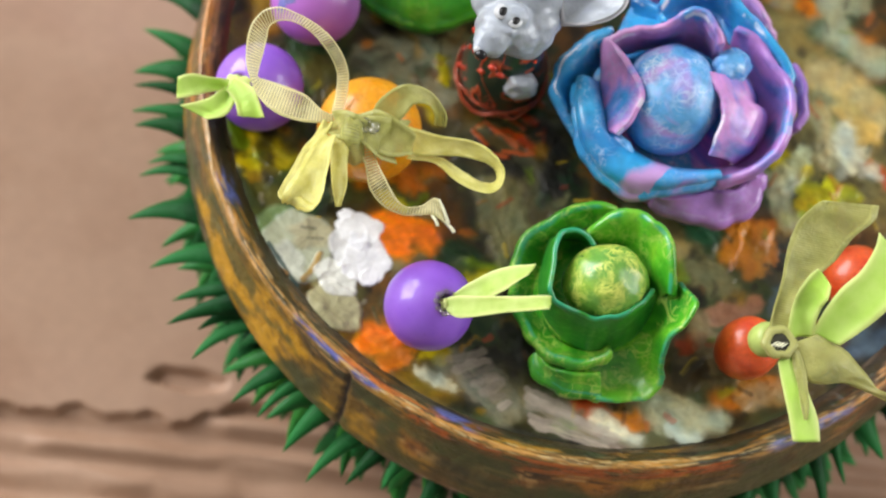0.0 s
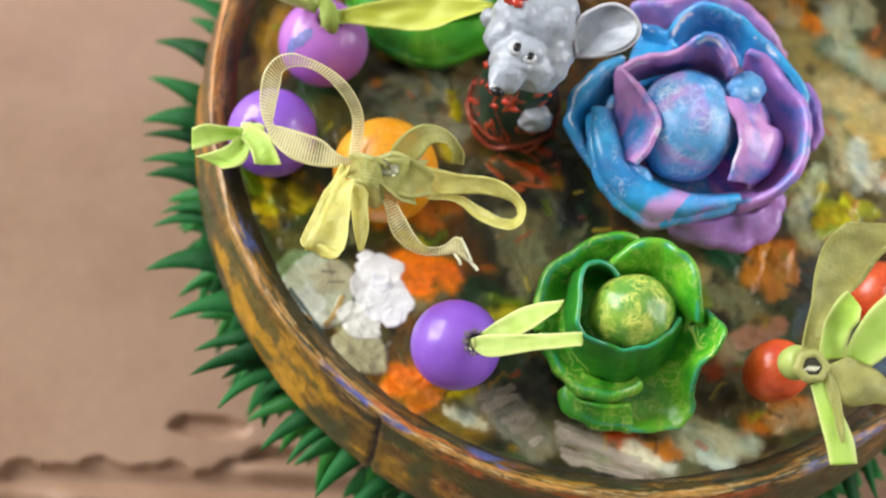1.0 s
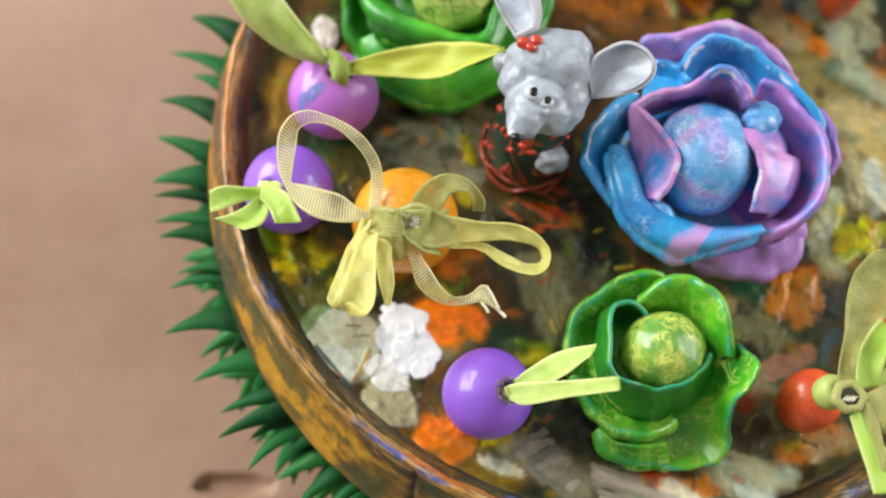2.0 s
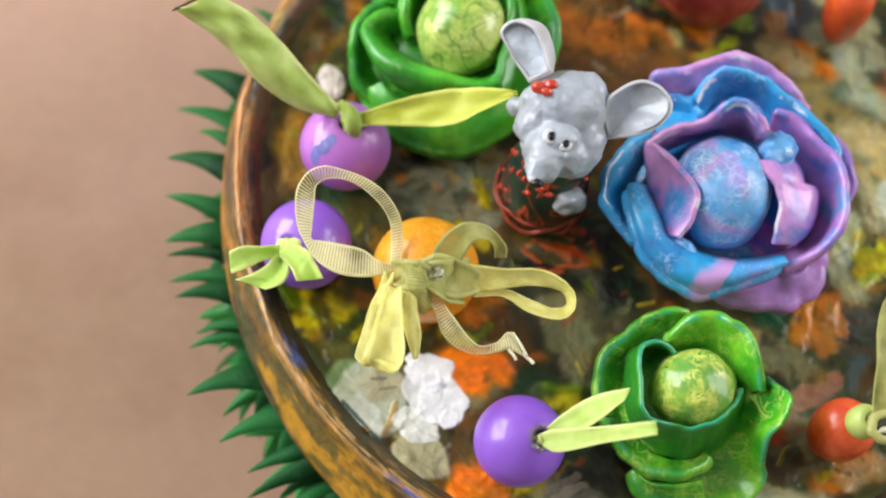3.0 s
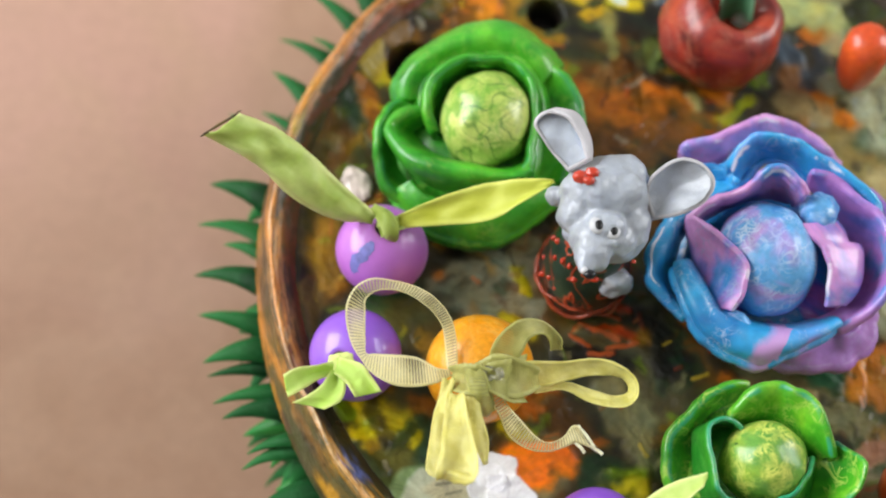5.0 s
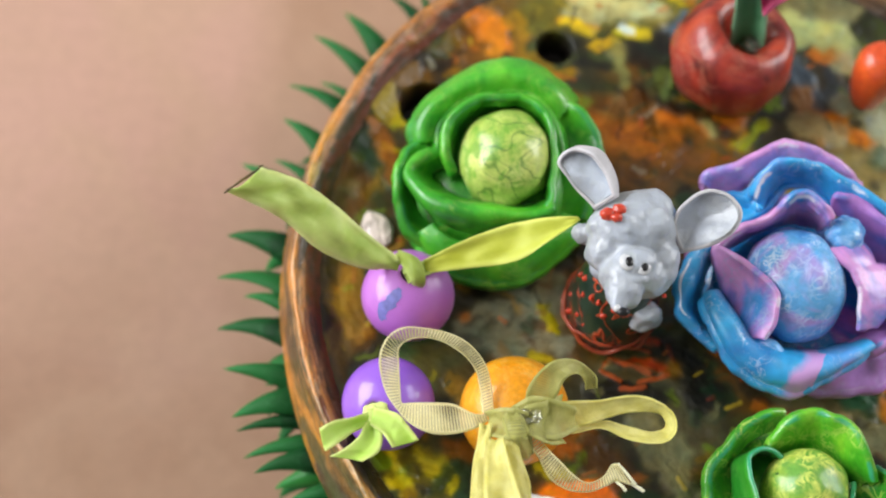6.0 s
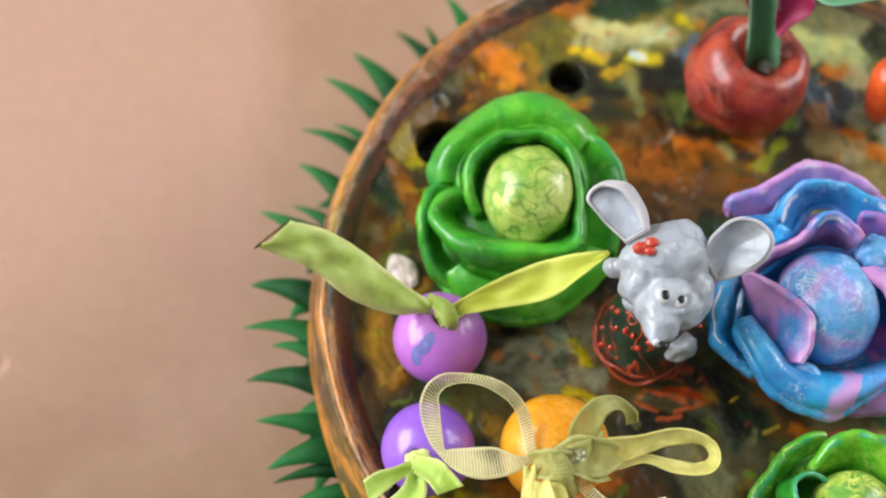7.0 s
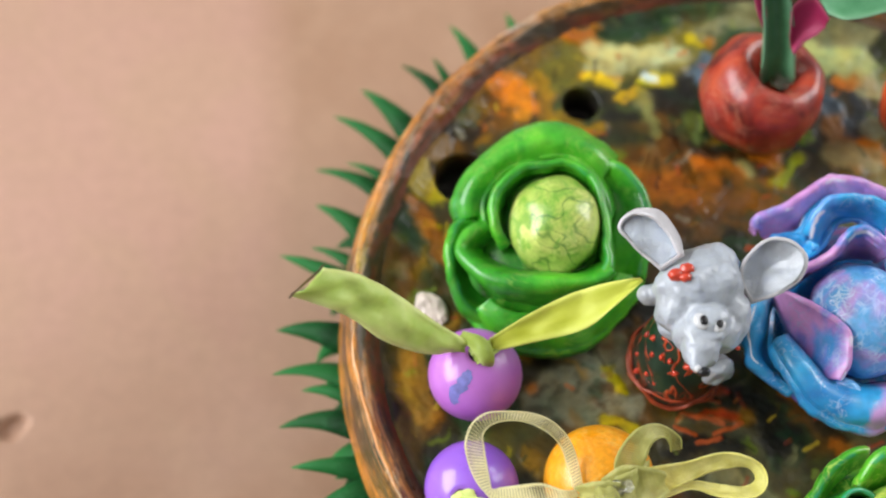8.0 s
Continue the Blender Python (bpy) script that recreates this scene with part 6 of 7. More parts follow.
radish = thing("bead_radish", -65.5, -35.2, 0, "glossy purple wooden bead with a bright lime bow", "bead", "beads in the bowl")
bead(radish, 9.2, 1.0, 1.8, (-0.29, -0.47, 0.84), PURPLE, 9.2)
ribbon("ribbon_leaf", [(-69.3, -40.9, 20, -68.6, -43.3, 19.5),
     (-72.6, -42.8, 22, -71.4, -45.0, 20),
     (-75.7, -44.0, 23, -74.0, -47.3, 20.5),
     (-78.1, -45.6, 22.5, -76.7, -49.4, 21)], BRIGHT_SATIN, radish, bow=-1.0, crinkle=0.8)
ribbon("ribbon_leaf", [(-69.6, -43.0, 20, -67.1, -41.8, 19.5),
     (-70.8, -46.0, 20.5, -66.2, -45.6, 20),
     (-73.1, -48.4, 20.5, -66.8, -48.6, 20),
     (-75.8, -50.0, 20, -69.7, -50.5, 19.5)], BRIGHT_SATIN, radish, bow=-0.8, crinkle=0.8)
ribbon("ribbon_leaf", [(-68.2, -39.9, 20, -68.8, -43.4, 20),
     (-64.1, -41.0, 21, -66.5, -44.9, 20.5),
     (-61.8, -43.2, 21, -65.3, -46.3, 20.5),
     (-59.4, -46.0, 20.5, -64.3, -47.6, 20)], BRIGHT_SATIN, radish, bow=1.0, crinkle=0.8)
knot("knot", radish, (-2.4, -4.8, 17.6), 2.3, BRIGHT_SATIN, (-0.3, -0.5, 0.8))

radish = thing("bead_radish", -62.9, -11.8, 0, "glossy pink wooden bead with long lime ribbon leaves", "bead", "beads in the bowl")
bead(radish, 9.5, 0.94, 2.4, (0.06, 0.14, 0.98), PINK, 9.2)
bm = bmesh.new()
strip = []
for k in range(15):
    el, row = radians(72 - 50 * k / 14), []
    for w in (-1, 0, 1):
        ragged = 1 + 0.8 * noise.noise(Vector((k * 0.7, w * 5.0, 2.0)))
        az = radians(233 + 3 * math.sin(k * 0.5)) + w * ragged * 0.14 * math.sin(math.pi * (k + 0.6) / 15.2) ** 0.5 / max(0.3, math.cos(el))
        row.append(bm.verts.new(Vector((9.62 * math.cos(el) * math.cos(az), 9.62 * math.cos(el) * math.sin(az), 9.66 * 0.94 * math.sin(el) + 9.2)) * MM))
    strip.append(row)
for a, b in zip(strip, strip[1:]):
    for k in range(2):
        bm.faces.new((a[k], b[k], b[k + 1], a[k + 1]))
part("stain", bm, BLUE_STAIN, radish, "dark blue smear on the paint")
long_leaf = ribbon("ribbon_leaf", [(-64.9, -8.4, 19.0, -65.6, -10.5, 17.0),
     (-72.1, -5.2, 24.0, -74.1, -10.9, 20.0),
     (-78.6, -2.5, 30.0, -81.7, -10.2, 26.0),
     (-85.0, -0.7, 35.0, -88.3, -7.8, 33.0),
     (-92.2, -1.3, 41.0, -98.1, -6.5, 40.0)], LIME_SATIN, radish, bow=1.2, crinkle=1.7)
ribbon("ribbon_leaf", [(-60.9, -8.6, 19.0, -60.3, -10.7, 18.0),
     (-53.2, -5.1, 22.0, -51.3, -9.8, 20.0),
     (-44.3, -2.1, 25.0, -42.6, -9.1, 23.0),
     (-36.7, -1.0, 27.0, -37.5, -6.8, 26.0),
     (-30.8, -0.8, 28.0, -30.4, -1.5, 28.0)], YELLOW_SATIN, radish, bow=1.2, crinkle=0.8)
ribbon("burnt_end", [(-91.7, -0.9, 41.3, -92.6, -1.9, 41.2), (-92.8, -2.0, 41.0, -93.2, -2.4, 41.0), (-95.2, -4.0, 40.7, -95.5, -4.4, 40.7), (-98.0, -6.3, 40.2, -98.5, -7.0, 40.1)], SCORCH, long_leaf, "scorched dark ribbon end", thick=0.3)
knot("knot", radish, (0.3, 1.6, 18.0), 2.0, KNOT_SATIN, (0.1, -0.3, 0.9))
ribbon("knot", [(-65.9, -7.5, 17.5, -65.0, -6.0, 17.5), (-63.9, -11.3, 20.5, -61.8, -8.6, 20.8), (-62.6, -13.6, 20.0, -60.1, -11.0, 20.2), (-61.7, -13.1, 17.0, -59.6, -11.9, 17.0)], KNOT_SATIN, radish, bow=2.6, crinkle=0.6, thick=0.3)
ribbon("knot", [(-64.5, -11.1, 18.5, -63.3, -13.2, 18.0), (-62.4, -10.3, 21.3, -60.9, -12.9, 21.0), (-60.4, -8.4, 19.0, -58.5, -10.6, 18.5)], KNOT_SATIN, radish, bow=2.2, crinkle=0.5, thick=0.3)

pumpkin = thing("bead_pumpkin", -40.8, -35.7, 0, "amber painted bead with a loose organza ribbon bow", "bead", "beads in the bowl")
bead(pumpkin, 10.8, 0.98, 2.0, (0.05, -0.42, 0.90), AMBER, 10.7)
ribbon("ribbon_loop", [(-45.6, -39.3, 21, -47.5, -40.4, 21),
     (-46.2, -35.1, 22, -48.4, -36.1, 22),
     (-47.4, -31.9, 24, -49.4, -33.1, 24),
     (-49.6, -30.0, 27, -51.4, -31.6, 27),
     (-52.6, -28.9, 30, -54.2, -30.8, 30),
     (-56.3, -28.4, 32, -57.2, -30.1, 31.5),
     (-60.1, -28.4, 33, -60.3, -30.0, 32),
     (-63.6, -28.5, 33, -62.9, -30.4, 31),
     (-66.4, -30.0, 32, -64.3, -31.7, 30),
     (-67.8, -32.9, 30, -64.1, -33.6, 28.5),
     (-67.4, -36.1, 28, -63.8, -36.2, 27),
     (-66.1, -39.3, 26.5, -63.5, -38.6, 26),
     (-64.3, -41.5, 25.5, -63.1, -40.4, 25),
     (-61.5, -44.1, 24.5, -61.4, -40.1, 24.5),
     (-57.4, -45.7, 24, -57.9, -39.7, 24),
     (-52.6, -45.1, 23, -53.6, -39.3, 23),
     (-48.8, -43.4, 22, -49.7, -40.5, 22),
     (-46.5, -41.5, 21, -47.0, -40.4, 21)], CREAM_ORGANZA, pumpkin, "sheer cream organza loop", bow=0.0, crinkle=0.2)
ribbon("ribbon_loop", [(-34.4, -37.2, 22, -31.6, -42.4, 20),
     (-30.3, -36.8, 22, -28.0, -41.0, 20),
     (-25.1, -36.5, 22.5, -23.8, -39.2, 20),
     (-20.4, -35.4, 23, -19.6, -38.0, 20.5),
     (-15.9, -35.9, 23.5, -15.8, -37.7, 20.5),
     (-12.4, -37.7, 23, -13.4, -38.1, 19.5),
     (-10.9, -40.3, 22, -12.6, -39.6, 19),
     (-11.8, -42.7, 21, -13.4, -40.5, 18.5),
     (-14.8, -43.7, 20, -15.5, -40.9, 18.5),
     (-19.2, -43.0, 19, -19.3, -40.1, 18),
     (-23.9, -41.2, 19, -23.6, -39.2, 18.5),
     (-27.3, -41.6, 19.5, -27.1, -40.0, 19),
     (-30.5, -42.7, 20, -30.1, -41.5, 20)], GOLD_ORGANZA, pumpkin, "yellow organza loop", bow=0.5, crinkle=0.5)
ribbon("ribbon_loop", [(-42.5, -39.2, 23.0, -41.6, -43.7, 22.0),
     (-38.8, -37.5, 25.0, -37.8, -44.9, 23.0),
     (-34.4, -38.0, 25.0, -33.4, -44.6, 22.0),
     (-30.3, -38.5, 23.0, -29.4, -41.8, 21.0)], OLIVE_ORGANZA, pumpkin, "olive organza loop", bow=1.6, crinkle=0.9)
ribbon("ribbon_loop", [(-39.9, -39.3, 22.0, -36.0, -39.9, 21.0),
     (-39.5, -35.6, 25.0, -33.9, -36.6, 24.0),
     (-35.9, -31.8, 28.0, -32.6, -34.0, 26.0),
     (-31.0, -30.0, 26.0, -30.2, -32.5, 25.0),
     (-26.6, -31.7, 23.0, -28.6, -32.7, 22.0),
     (-25.7, -33.3, 20.0, -28.0, -33.9, 20.0)], OLIVE_ORGANZA, pumpkin, "olive organza loop", bow=0.8)
ribbon("ribbon_loop", [(-48.2, -42.8, 22, -45.9, -42.8, 22.5),
     (-49.2, -50.5, 23, -46.3, -50.3, 24),
     (-49.6, -57.7, 24, -46.5, -57.7, 25),
     (-49.4, -61.6, 24.5, -46.7, -62.4, 26),
     (-47.6, -63.4, 26, -44.5, -63.7, 28),
     (-47.7, -63.4, 28.5, -40.9, -64.0, 31.5),
     (-47.7, -59.0, 29, -41.0, -60.1, 32),
     (-47.6, -52.9, 27.5, -42.8, -53.3, 29.5),
     (-46.8, -46.2, 25.5, -44.1, -46.4, 26)], GOLD_ORGANZA, pumpkin, "yellow organza loop", bow=2.0, crinkle=1.1)
ribbon("ribbon_tail", [(-45.2, -46.2, 24, -41.7, -43.8, 24),
     (-43.5, -50.4, 24, -40.4, -49.3, 24),
     (-41.4, -54.8, 23, -38.6, -53.7, 23),
     (-39.1, -58.2, 21, -38.2, -57.8, 21)], GOLD_ORGANZA, pumpkin, bow=1.2, crinkle=0.6)
ribbon("ribbon_tail", [(-40.6, -45.0, 22, -38.1, -42.4, 22),
     (-37.2, -47.9, 21, -35.2, -46.2, 21),
     (-34.8, -51.2, 19, -32.7, -48.1, 19.5),
     (-31.1, -53.0, 17.5, -29.8, -50.2, 18),
     (-27.0, -53.0, 17, -27.0, -51.3, 17.5),
     (-23.9, -51.8, 17, -24.2, -49.9, 17.5),
     (-21.5, -50.5, 16.5, -22.8, -47.6, 17.5),
     (-18.4, -51.0, 16, -21.6, -47.2, 17.5)], CREAM_ORGANZA, pumpkin, "frayed sheer ribbon end", bow=0.4, crinkle=0.4)
for fold, bulge in (([(-47.4, -40.2, 22.0, -47.3, -44.1, 21.0), (-44.0, -40.4, 26.0, -43.6, -46.3, 25.0), (-39.5, -41.1, 26.0, -39.5, -46.1, 25.0)], 2.4), ([(-44.5, -41.4, 24.0, -41.3, -40.1, 25.0), (-43.7, -44.9, 25.0, -39.2, -44.4, 25.0), (-41.4, -48.1, 20.0, -37.7, -46.6, 20.0)], 2.2), ([(-40.3, -39.7, 25.0, -39.7, -45.0, 25.0), (-36.1, -38.2, 25.0, -35.4, -46.1, 23.0), (-32.7, -35.3, 21.0, -31.7, -44.7, 20.0)], 1.6)):
    ribbon("gather", fold, OLIVE_ORGANZA, pumpkin, bow=bulge, crinkle=1.1)
for line in ([(-21.8, -50.6, 16.5, -21.6, -50.2, 16.6),
     (-20.7, -51.5, 16.4, -20.4, -51.1, 16.5),
     (-20.0, -52.3, 16, -19.6, -52.0, 16.1)],
             [(-19.0, -50.7, 16.2, -18.7, -50.3, 16.3),
     (-17.6, -51.4, 16, -17.3, -51.0, 16.1),
     (-16.5, -52.2, 15.8, -16.1, -51.8, 15.9)],
             [(-21.6, -47.4, 17.5, -21.3, -47.1, 17.5),
     (-19.9, -49.0, 17, -19.6, -48.9, 17.1),
     (-18.1, -51.0, 16.2, -17.8, -50.7, 16.3)]):
    ribbon("loose_thread", line, CREAM_THREAD, pumpkin, thick=0.35)
knot("knot", pumpkin, (0.4, -5.8, 22.4), 2.6, OLIVE_ORGANZA, (0.1, -0.4, 0.9))
bm = bmesh.new()
for k in range(7):
    blob(bm, (1.6 + 1.6 * math.sin(k * 2.4), -5.8 + 0.9 * math.cos(k * 2.4), 24.6 + 0.3 * k % 1), (0.75, 0.6, 0.45), None, 3, 0.4, k)
part("clear_drop", bm, GLUE, pumpkin, "shiny drop of clear glue")

carrot = thing("bead_carrot", 45.6, -48.8, 0, "orange red bead carrot with lime and organza leaves", "bead", "beads in the bowl")
part("body", lathe([(1.5, 0.0), (3.4, 0.8), (5.0, 3.0), (5.9, 6.0), (6.2, 9.0), (5.9, 12.0), (4.8, 14.4), (3.0, 15.6), (1.0, 16.0)], 40, (0.10, -0.02, 0.99)), TANGERINE, carrot)
part("cap", lathe([(0.8, 0.0), (2.4, 0.6), (3.3, 2.4), (3.4, 4.6), (2.7, 6.6), (1.6, 7.4), (1.2, 7.0), (0.3, 6.0)], 32, (0.14, -0.08, 0.98), (1.6, -0.8, 15.2)), CAP, carrot)
part("stalk", lathe([(1.1, 0.0), (1.0, 4.0), (1.2, 8.6), (0.3, 9.0)], 16, (0.05, -0.15, 0.98), (2.6, -1.6, 21.0)), OLIVE_ORGANZA, carrot)
ribbon("ribbon_leaf", [(45.7, -53.5, 30, 49.6, -52.4, 30),
     (45.0, -48.8, 32, 48.6, -48.1, 32),
     (44.4, -43.8, 34, 49.5, -42.8, 34),
     (43.4, -38.9, 36, 52.5, -36.7, 35),
     (43.3, -33.7, 38, 54.2, -31.6, 37),
     (44.8, -30.0, 39.5, 56.7, -27.3, 38),
     (46.2, -28.4, 40, 56.5, -24.6, 39)], OLIVE_ORGANZA, carrot, "sheer olive organza ribbon", bow=0.9, crinkle=0.5)
ribbon("ribbon_leaf", [(49.5, -52.8, 30, 54.2, -50.5, 30),
     (48.2, -49.5, 32.5, 53.0, -48.6, 32.5),
     (47.7, -46.0, 35, 52.8, -46.6, 35),
     (48.1, -43.2, 38, 52.8, -45.9, 38),
     (48.9, -41.9, 40, 52.3, -44.1, 39.5)], BRIGHT_SATIN, carrot, bow=1.2)
ribbon("ribbon_leaf", [(53.4, -50.0, 30, 59.1, -50.2, 30),
     (54.2, -44.9, 32, 61.3, -47.3, 32),
     (55.3, -41.1, 34.5, 63.3, -44.3, 34),
     (57.3, -37.4, 37, 65.2, -40.5, 36),
     (58.0, -33.3, 39, 66.3, -36.6, 38),
     (57.7, -30.4, 40, 66.2, -33.4, 39)], BRIGHT_SATIN, carrot, bow=0.8, notch=0.6)
ribbon("ribbon_leaf", [(49.1, -57.6, 29.5, 50.8, -54.9, 30),
     (51.9, -61.8, 28, 55.3, -59.4, 28.5),
     (54.8, -66.0, 26.5, 59.5, -63.7, 27),
     (57.1, -69.5, 25, 61.8, -67.7, 25.5)], BRIGHT_SATIN, carrot, bow=0.6)
ribbon("ribbon_tail", [(48.9, -54.5, 30, 54.3, -50.0, 30.5),
     (51.9, -56.6, 29.5, 57.3, -49.8, 29.5),
     (54.9, -58.7, 29, 60.8, -50.3, 29),
     (58.0, -58.1, 28, 64.2, -51.7, 28),
     (62.1, -55.8, 27, 67.0, -53.0, 27),
     (66.8, -55.2, 26, 69.4, -53.9, 26),
     (71.9, -55.1, 25, 73.4, -53.3, 25)], OLIVE_ORGANZA, carrot, "sheer olive organza ribbon", bow=0.9, crinkle=0.5)
ribbon("ribbon_fold", [(50.2, -54.1, 30.4, 51.1, -53.5, 30.6),
     (52.1, -57.6, 29.8, 53.9, -56.4, 30),
     (54.4, -61.0, 28.9, 56.0, -60.4, 29.2),
     (56.2, -64.1, 28, 57.4, -63.3, 28.2),
     (57.5, -65.6, 27.4, 58.0, -65.3, 27.5)], OLIVE_ORGANZA, carrot, "sheer olive organza ribbon", bow=0.6)
bm = lathe([(1.4, -0.4), (1.7, 0.5), (2.3, 0.9), (3.0, 0.6), (3.3, -0.2), (2.9, -1.2), (1.6, -1.4)], 28, (0.1, -0.1, 1.0), (2.53, -5.65, 30.7), 0.28, 4)
part("knot", bm, OLIVE_ORGANZA, carrot, "pulled organza knot round a dark hole")
# solid dark cap gives the shade of an open gap
part("hole", lathe([(1.9, 0.0), (1.9, 0.5), (1.2, 0.7), (0.3, 0.3)], 20, (0.1, -0.1, 1.0), (2.53, -5.65, 30.6)), KNOT_SHADE, carrot, "dark cap standing in for the shaded gap inside the knot")
for k in range(4):
    bm = bmesh.new()
    blob(bm, (2.53 - 0.9 + 0.6 * k, -5.65 - 0.8 + 0.15 * k, 31.4), (0.14, 0.9, 0.14), Euler((0, 0, -0.6)).to_matrix(), 2, 0.2, k)
    part("stitch", bm, CREAM_THREAD, carrot, "pale thread stitch")

tomato = thing("bead_tomato", 63.7, -24.7, 0, "small red painted bead on the ground", "bead", "beads in the bowl")
bead(tomato, 7.0, 0.95, 1.6, (0.1, -0.2, 0.97), TANGERINE, 6.7)

beet = thing("bead_beet", 5.2, 49.5, 0, "red brown painted bead with a green stalk and magenta ribbon", "bead", "beads in the bowl")
part("bead", lathe([(0.3, 3.4), (2.2, 3.6), (3.8, 5.0), (4.8, 7.4), (5.9, 9.4), (7.4, 10.5), (9.2, 10.2), (11.0, 8.4), (12.4, 5.4), (13.1, 1.8), (13.1, -1.6), (12.3, -5.0), (10.6, -8.2), (8.0, -10.4), (4.6, -11.4), (0.4, -11.5)], 64,
                   (0.18, 0.05, 0.98), (0, 0, 11.4), 0.10, 2.0), CRIMSON, beet)
bm = bmesh.new()
blob(bm, (4.2, 0.6, 16.4), (3.2, 2.6, 1.2), None, 3, 0.35, 2.0)
part("clear_drop", bm, GLUE, beet, "whitish glue round the stalk")
rows = [(4.0, 48.6, 15.0, 11.0, 48.2, 15.0)] + [(3.4, 49.7, 20.0, 10.4, 49.0, 20.0),
     (2.2, 53.1, 30.0, 8.6, 52.8, 30.0),
     (-0.4, 56.1, 42.0, 5.0, 55.9, 42.0)]
ribbon("stalk", rows, GREEN_FILM, beet, bow=3.5, thick=0.5)
ribbon("ribbon_leaf", [(7.0, 51.5, 32.0, 8.3, 48.8, 28.0),
     (7.2, 55.1, 37.0, 10.5, 50.6, 30.0),
     (11.3, 56.4, 38.0, 12.5, 51.0, 32.0),
     (14.8, 52.7, 35.0, 14.2, 51.9, 33.0)], MAGENTA_SATIN, beet, "folded magenta satin ribbon", bow=1.5)
ribbon("ribbon_leaf", [(10.8, 56.4, 40.0, 13.1, 51.4, 39.0),
     (17.3, 56.1, 42.0, 17.2, 48.4, 41.0),
     (30.8, 56.1, 44.0, 30.4, 50.9, 42.0)], GREEN_FILM, beet, "shiny green ribbon leaf", bow=1.0)
ribbon("ribbon_leaf", [(-2.0, 56.2, 40.0, 0.4, 56.4, 40.0),
     (0.3, 54.7, 34.0, 2.2, 54.6, 34.0),
     (2.9, 54.4, 28.0, 3.6, 54.4, 28.0)], MAGENTA_SATIN, beet, "folded magenta satin ribbon", bow=0.5)

carrot = thing("bead_carrot", 37.8, 46.8, 0, "upright orange bead carrot without leaves", "bead", "beads in the bowl")
part("body", lathe([(0.8, 0.0), (2.4, 0.8), (3.8, 3.5), (4.7, 8.0), (5.2, 13.0), (5.0, 17.0), (3.6, 19.6), (1.5, 20.4), (0.3, 20.5)], 40, (-0.06, 0.02, 1.0)), TANGERINE, carrot)

# ---- relief lumps on the ground ----
def lump(name, label, category, x, y, pieces, material, seed):
    """Low relief modelled on the ground: overlapping lumpy petals."""
    t = thing(name, x, y, 0, label, category)
    for k, (dx, dy, sx, sy, sz, turn) in enumerate(pieces):
        bm = bmesh.new()
        made = blob(bm, (dx, dy, sz * 0.35), (sx, sy, sz), Matrix.Rotation(radians(turn), 3, "Z"), 4, 0.16, seed + k * 1.7)
        for v in made:
            v.co.z += 0.00035 * noise.noise(v.co * 900)
        part("petal", bm, material[k % len(material)], t)
    return t


lump("pale_chip", "pale pinkish chip lying against the bowl wall", "chip", -70.0, 7.0, [(0, 0, 2.9, 4.4, 1.2, 35), (1.2, -1.6, 1.6, 2.4, 1.1, 20)], [SHELL], 5.1)

# ---- the figurine ----
FUR, tree, bsdf = fresh("grey_cast_resin", 0.36, 0.3)
bsdf.inputs["Subsurface Weight"].default_value = 0.35
bsdf.inputs["Subsurface Radius"].default_value = (0.003, 0.003, 0.004)
bsdf.inputs["Subsurface Scale"].default_value = 0.5
tree.links.new(ramp(tree, noise_of(tree, 85, 6), [(0.3, (0.26, 0.27, 0.28)), (0.5, (0.37, 0.40, 0.44)), (0.7, (0.46, 0.51, 0.58))]), bsdf.inputs["Base Color"])
bumped(tree, bsdf, noise_of(tree, 420, 5), 0.6, 0.0007)
INNER_EAR = plain("pinkish_grey_resin", (0.46, 0.45, 0.465), 0.5, 0.15, 200)
INNER_EAR.node_tree.nodes["Principled BSDF"].inputs["Subsurface Weight"].default_value = 0.5
INNER_EAR.node_tree.nodes["Principled BSDF"].inputs["Subsurface Radius"].default_value = (0.004, 0.004, 0.004)
INNER_EAR.node_tree.nodes["Principled BSDF"].inputs["Subsurface Scale"].default_value = 0.6
DRESS, tree, bsdf = fresh("green_and_orange_paint", 0.35, 0.4)
lines = cracks_of(tree, 60, 0.010)
tree.links.new(mixed(tree, lines, ramp(tree, noise_of(tree, 200, 3), [(0.35, (0.008, 0.022, 0.014)), (0.7, (0.02, 0.05, 0.03))]), (0.55, 0.07, 0.02)), bsdf.inputs["Base Color"])
bumped(tree, bsdf, lines, 0.6, 0.0006)
EYE_AND_GLINT_WHITE = plain("eye_and_glint_paint", (0.56, 0.57, 0.58), 0.3, 0.08, 300, 0.4)
PUPIL = plain("black_paint", (0.004, 0.004, 0.005), 0.35, 0.1, 300, 0.1)
HEM = plain("rust_paint", (0.32, 0.05, 0.016), 0.4, 0.45, 260, 0.3)
BOW = plain("red_orange_paint", (0.58, 0.05, 0.02), 0.35, 0.2, 300, 0.5)


def facet(q):
    near = noise.voronoi(q)[0]
    return min(1.0, near[1] - near[0]) - 0.4


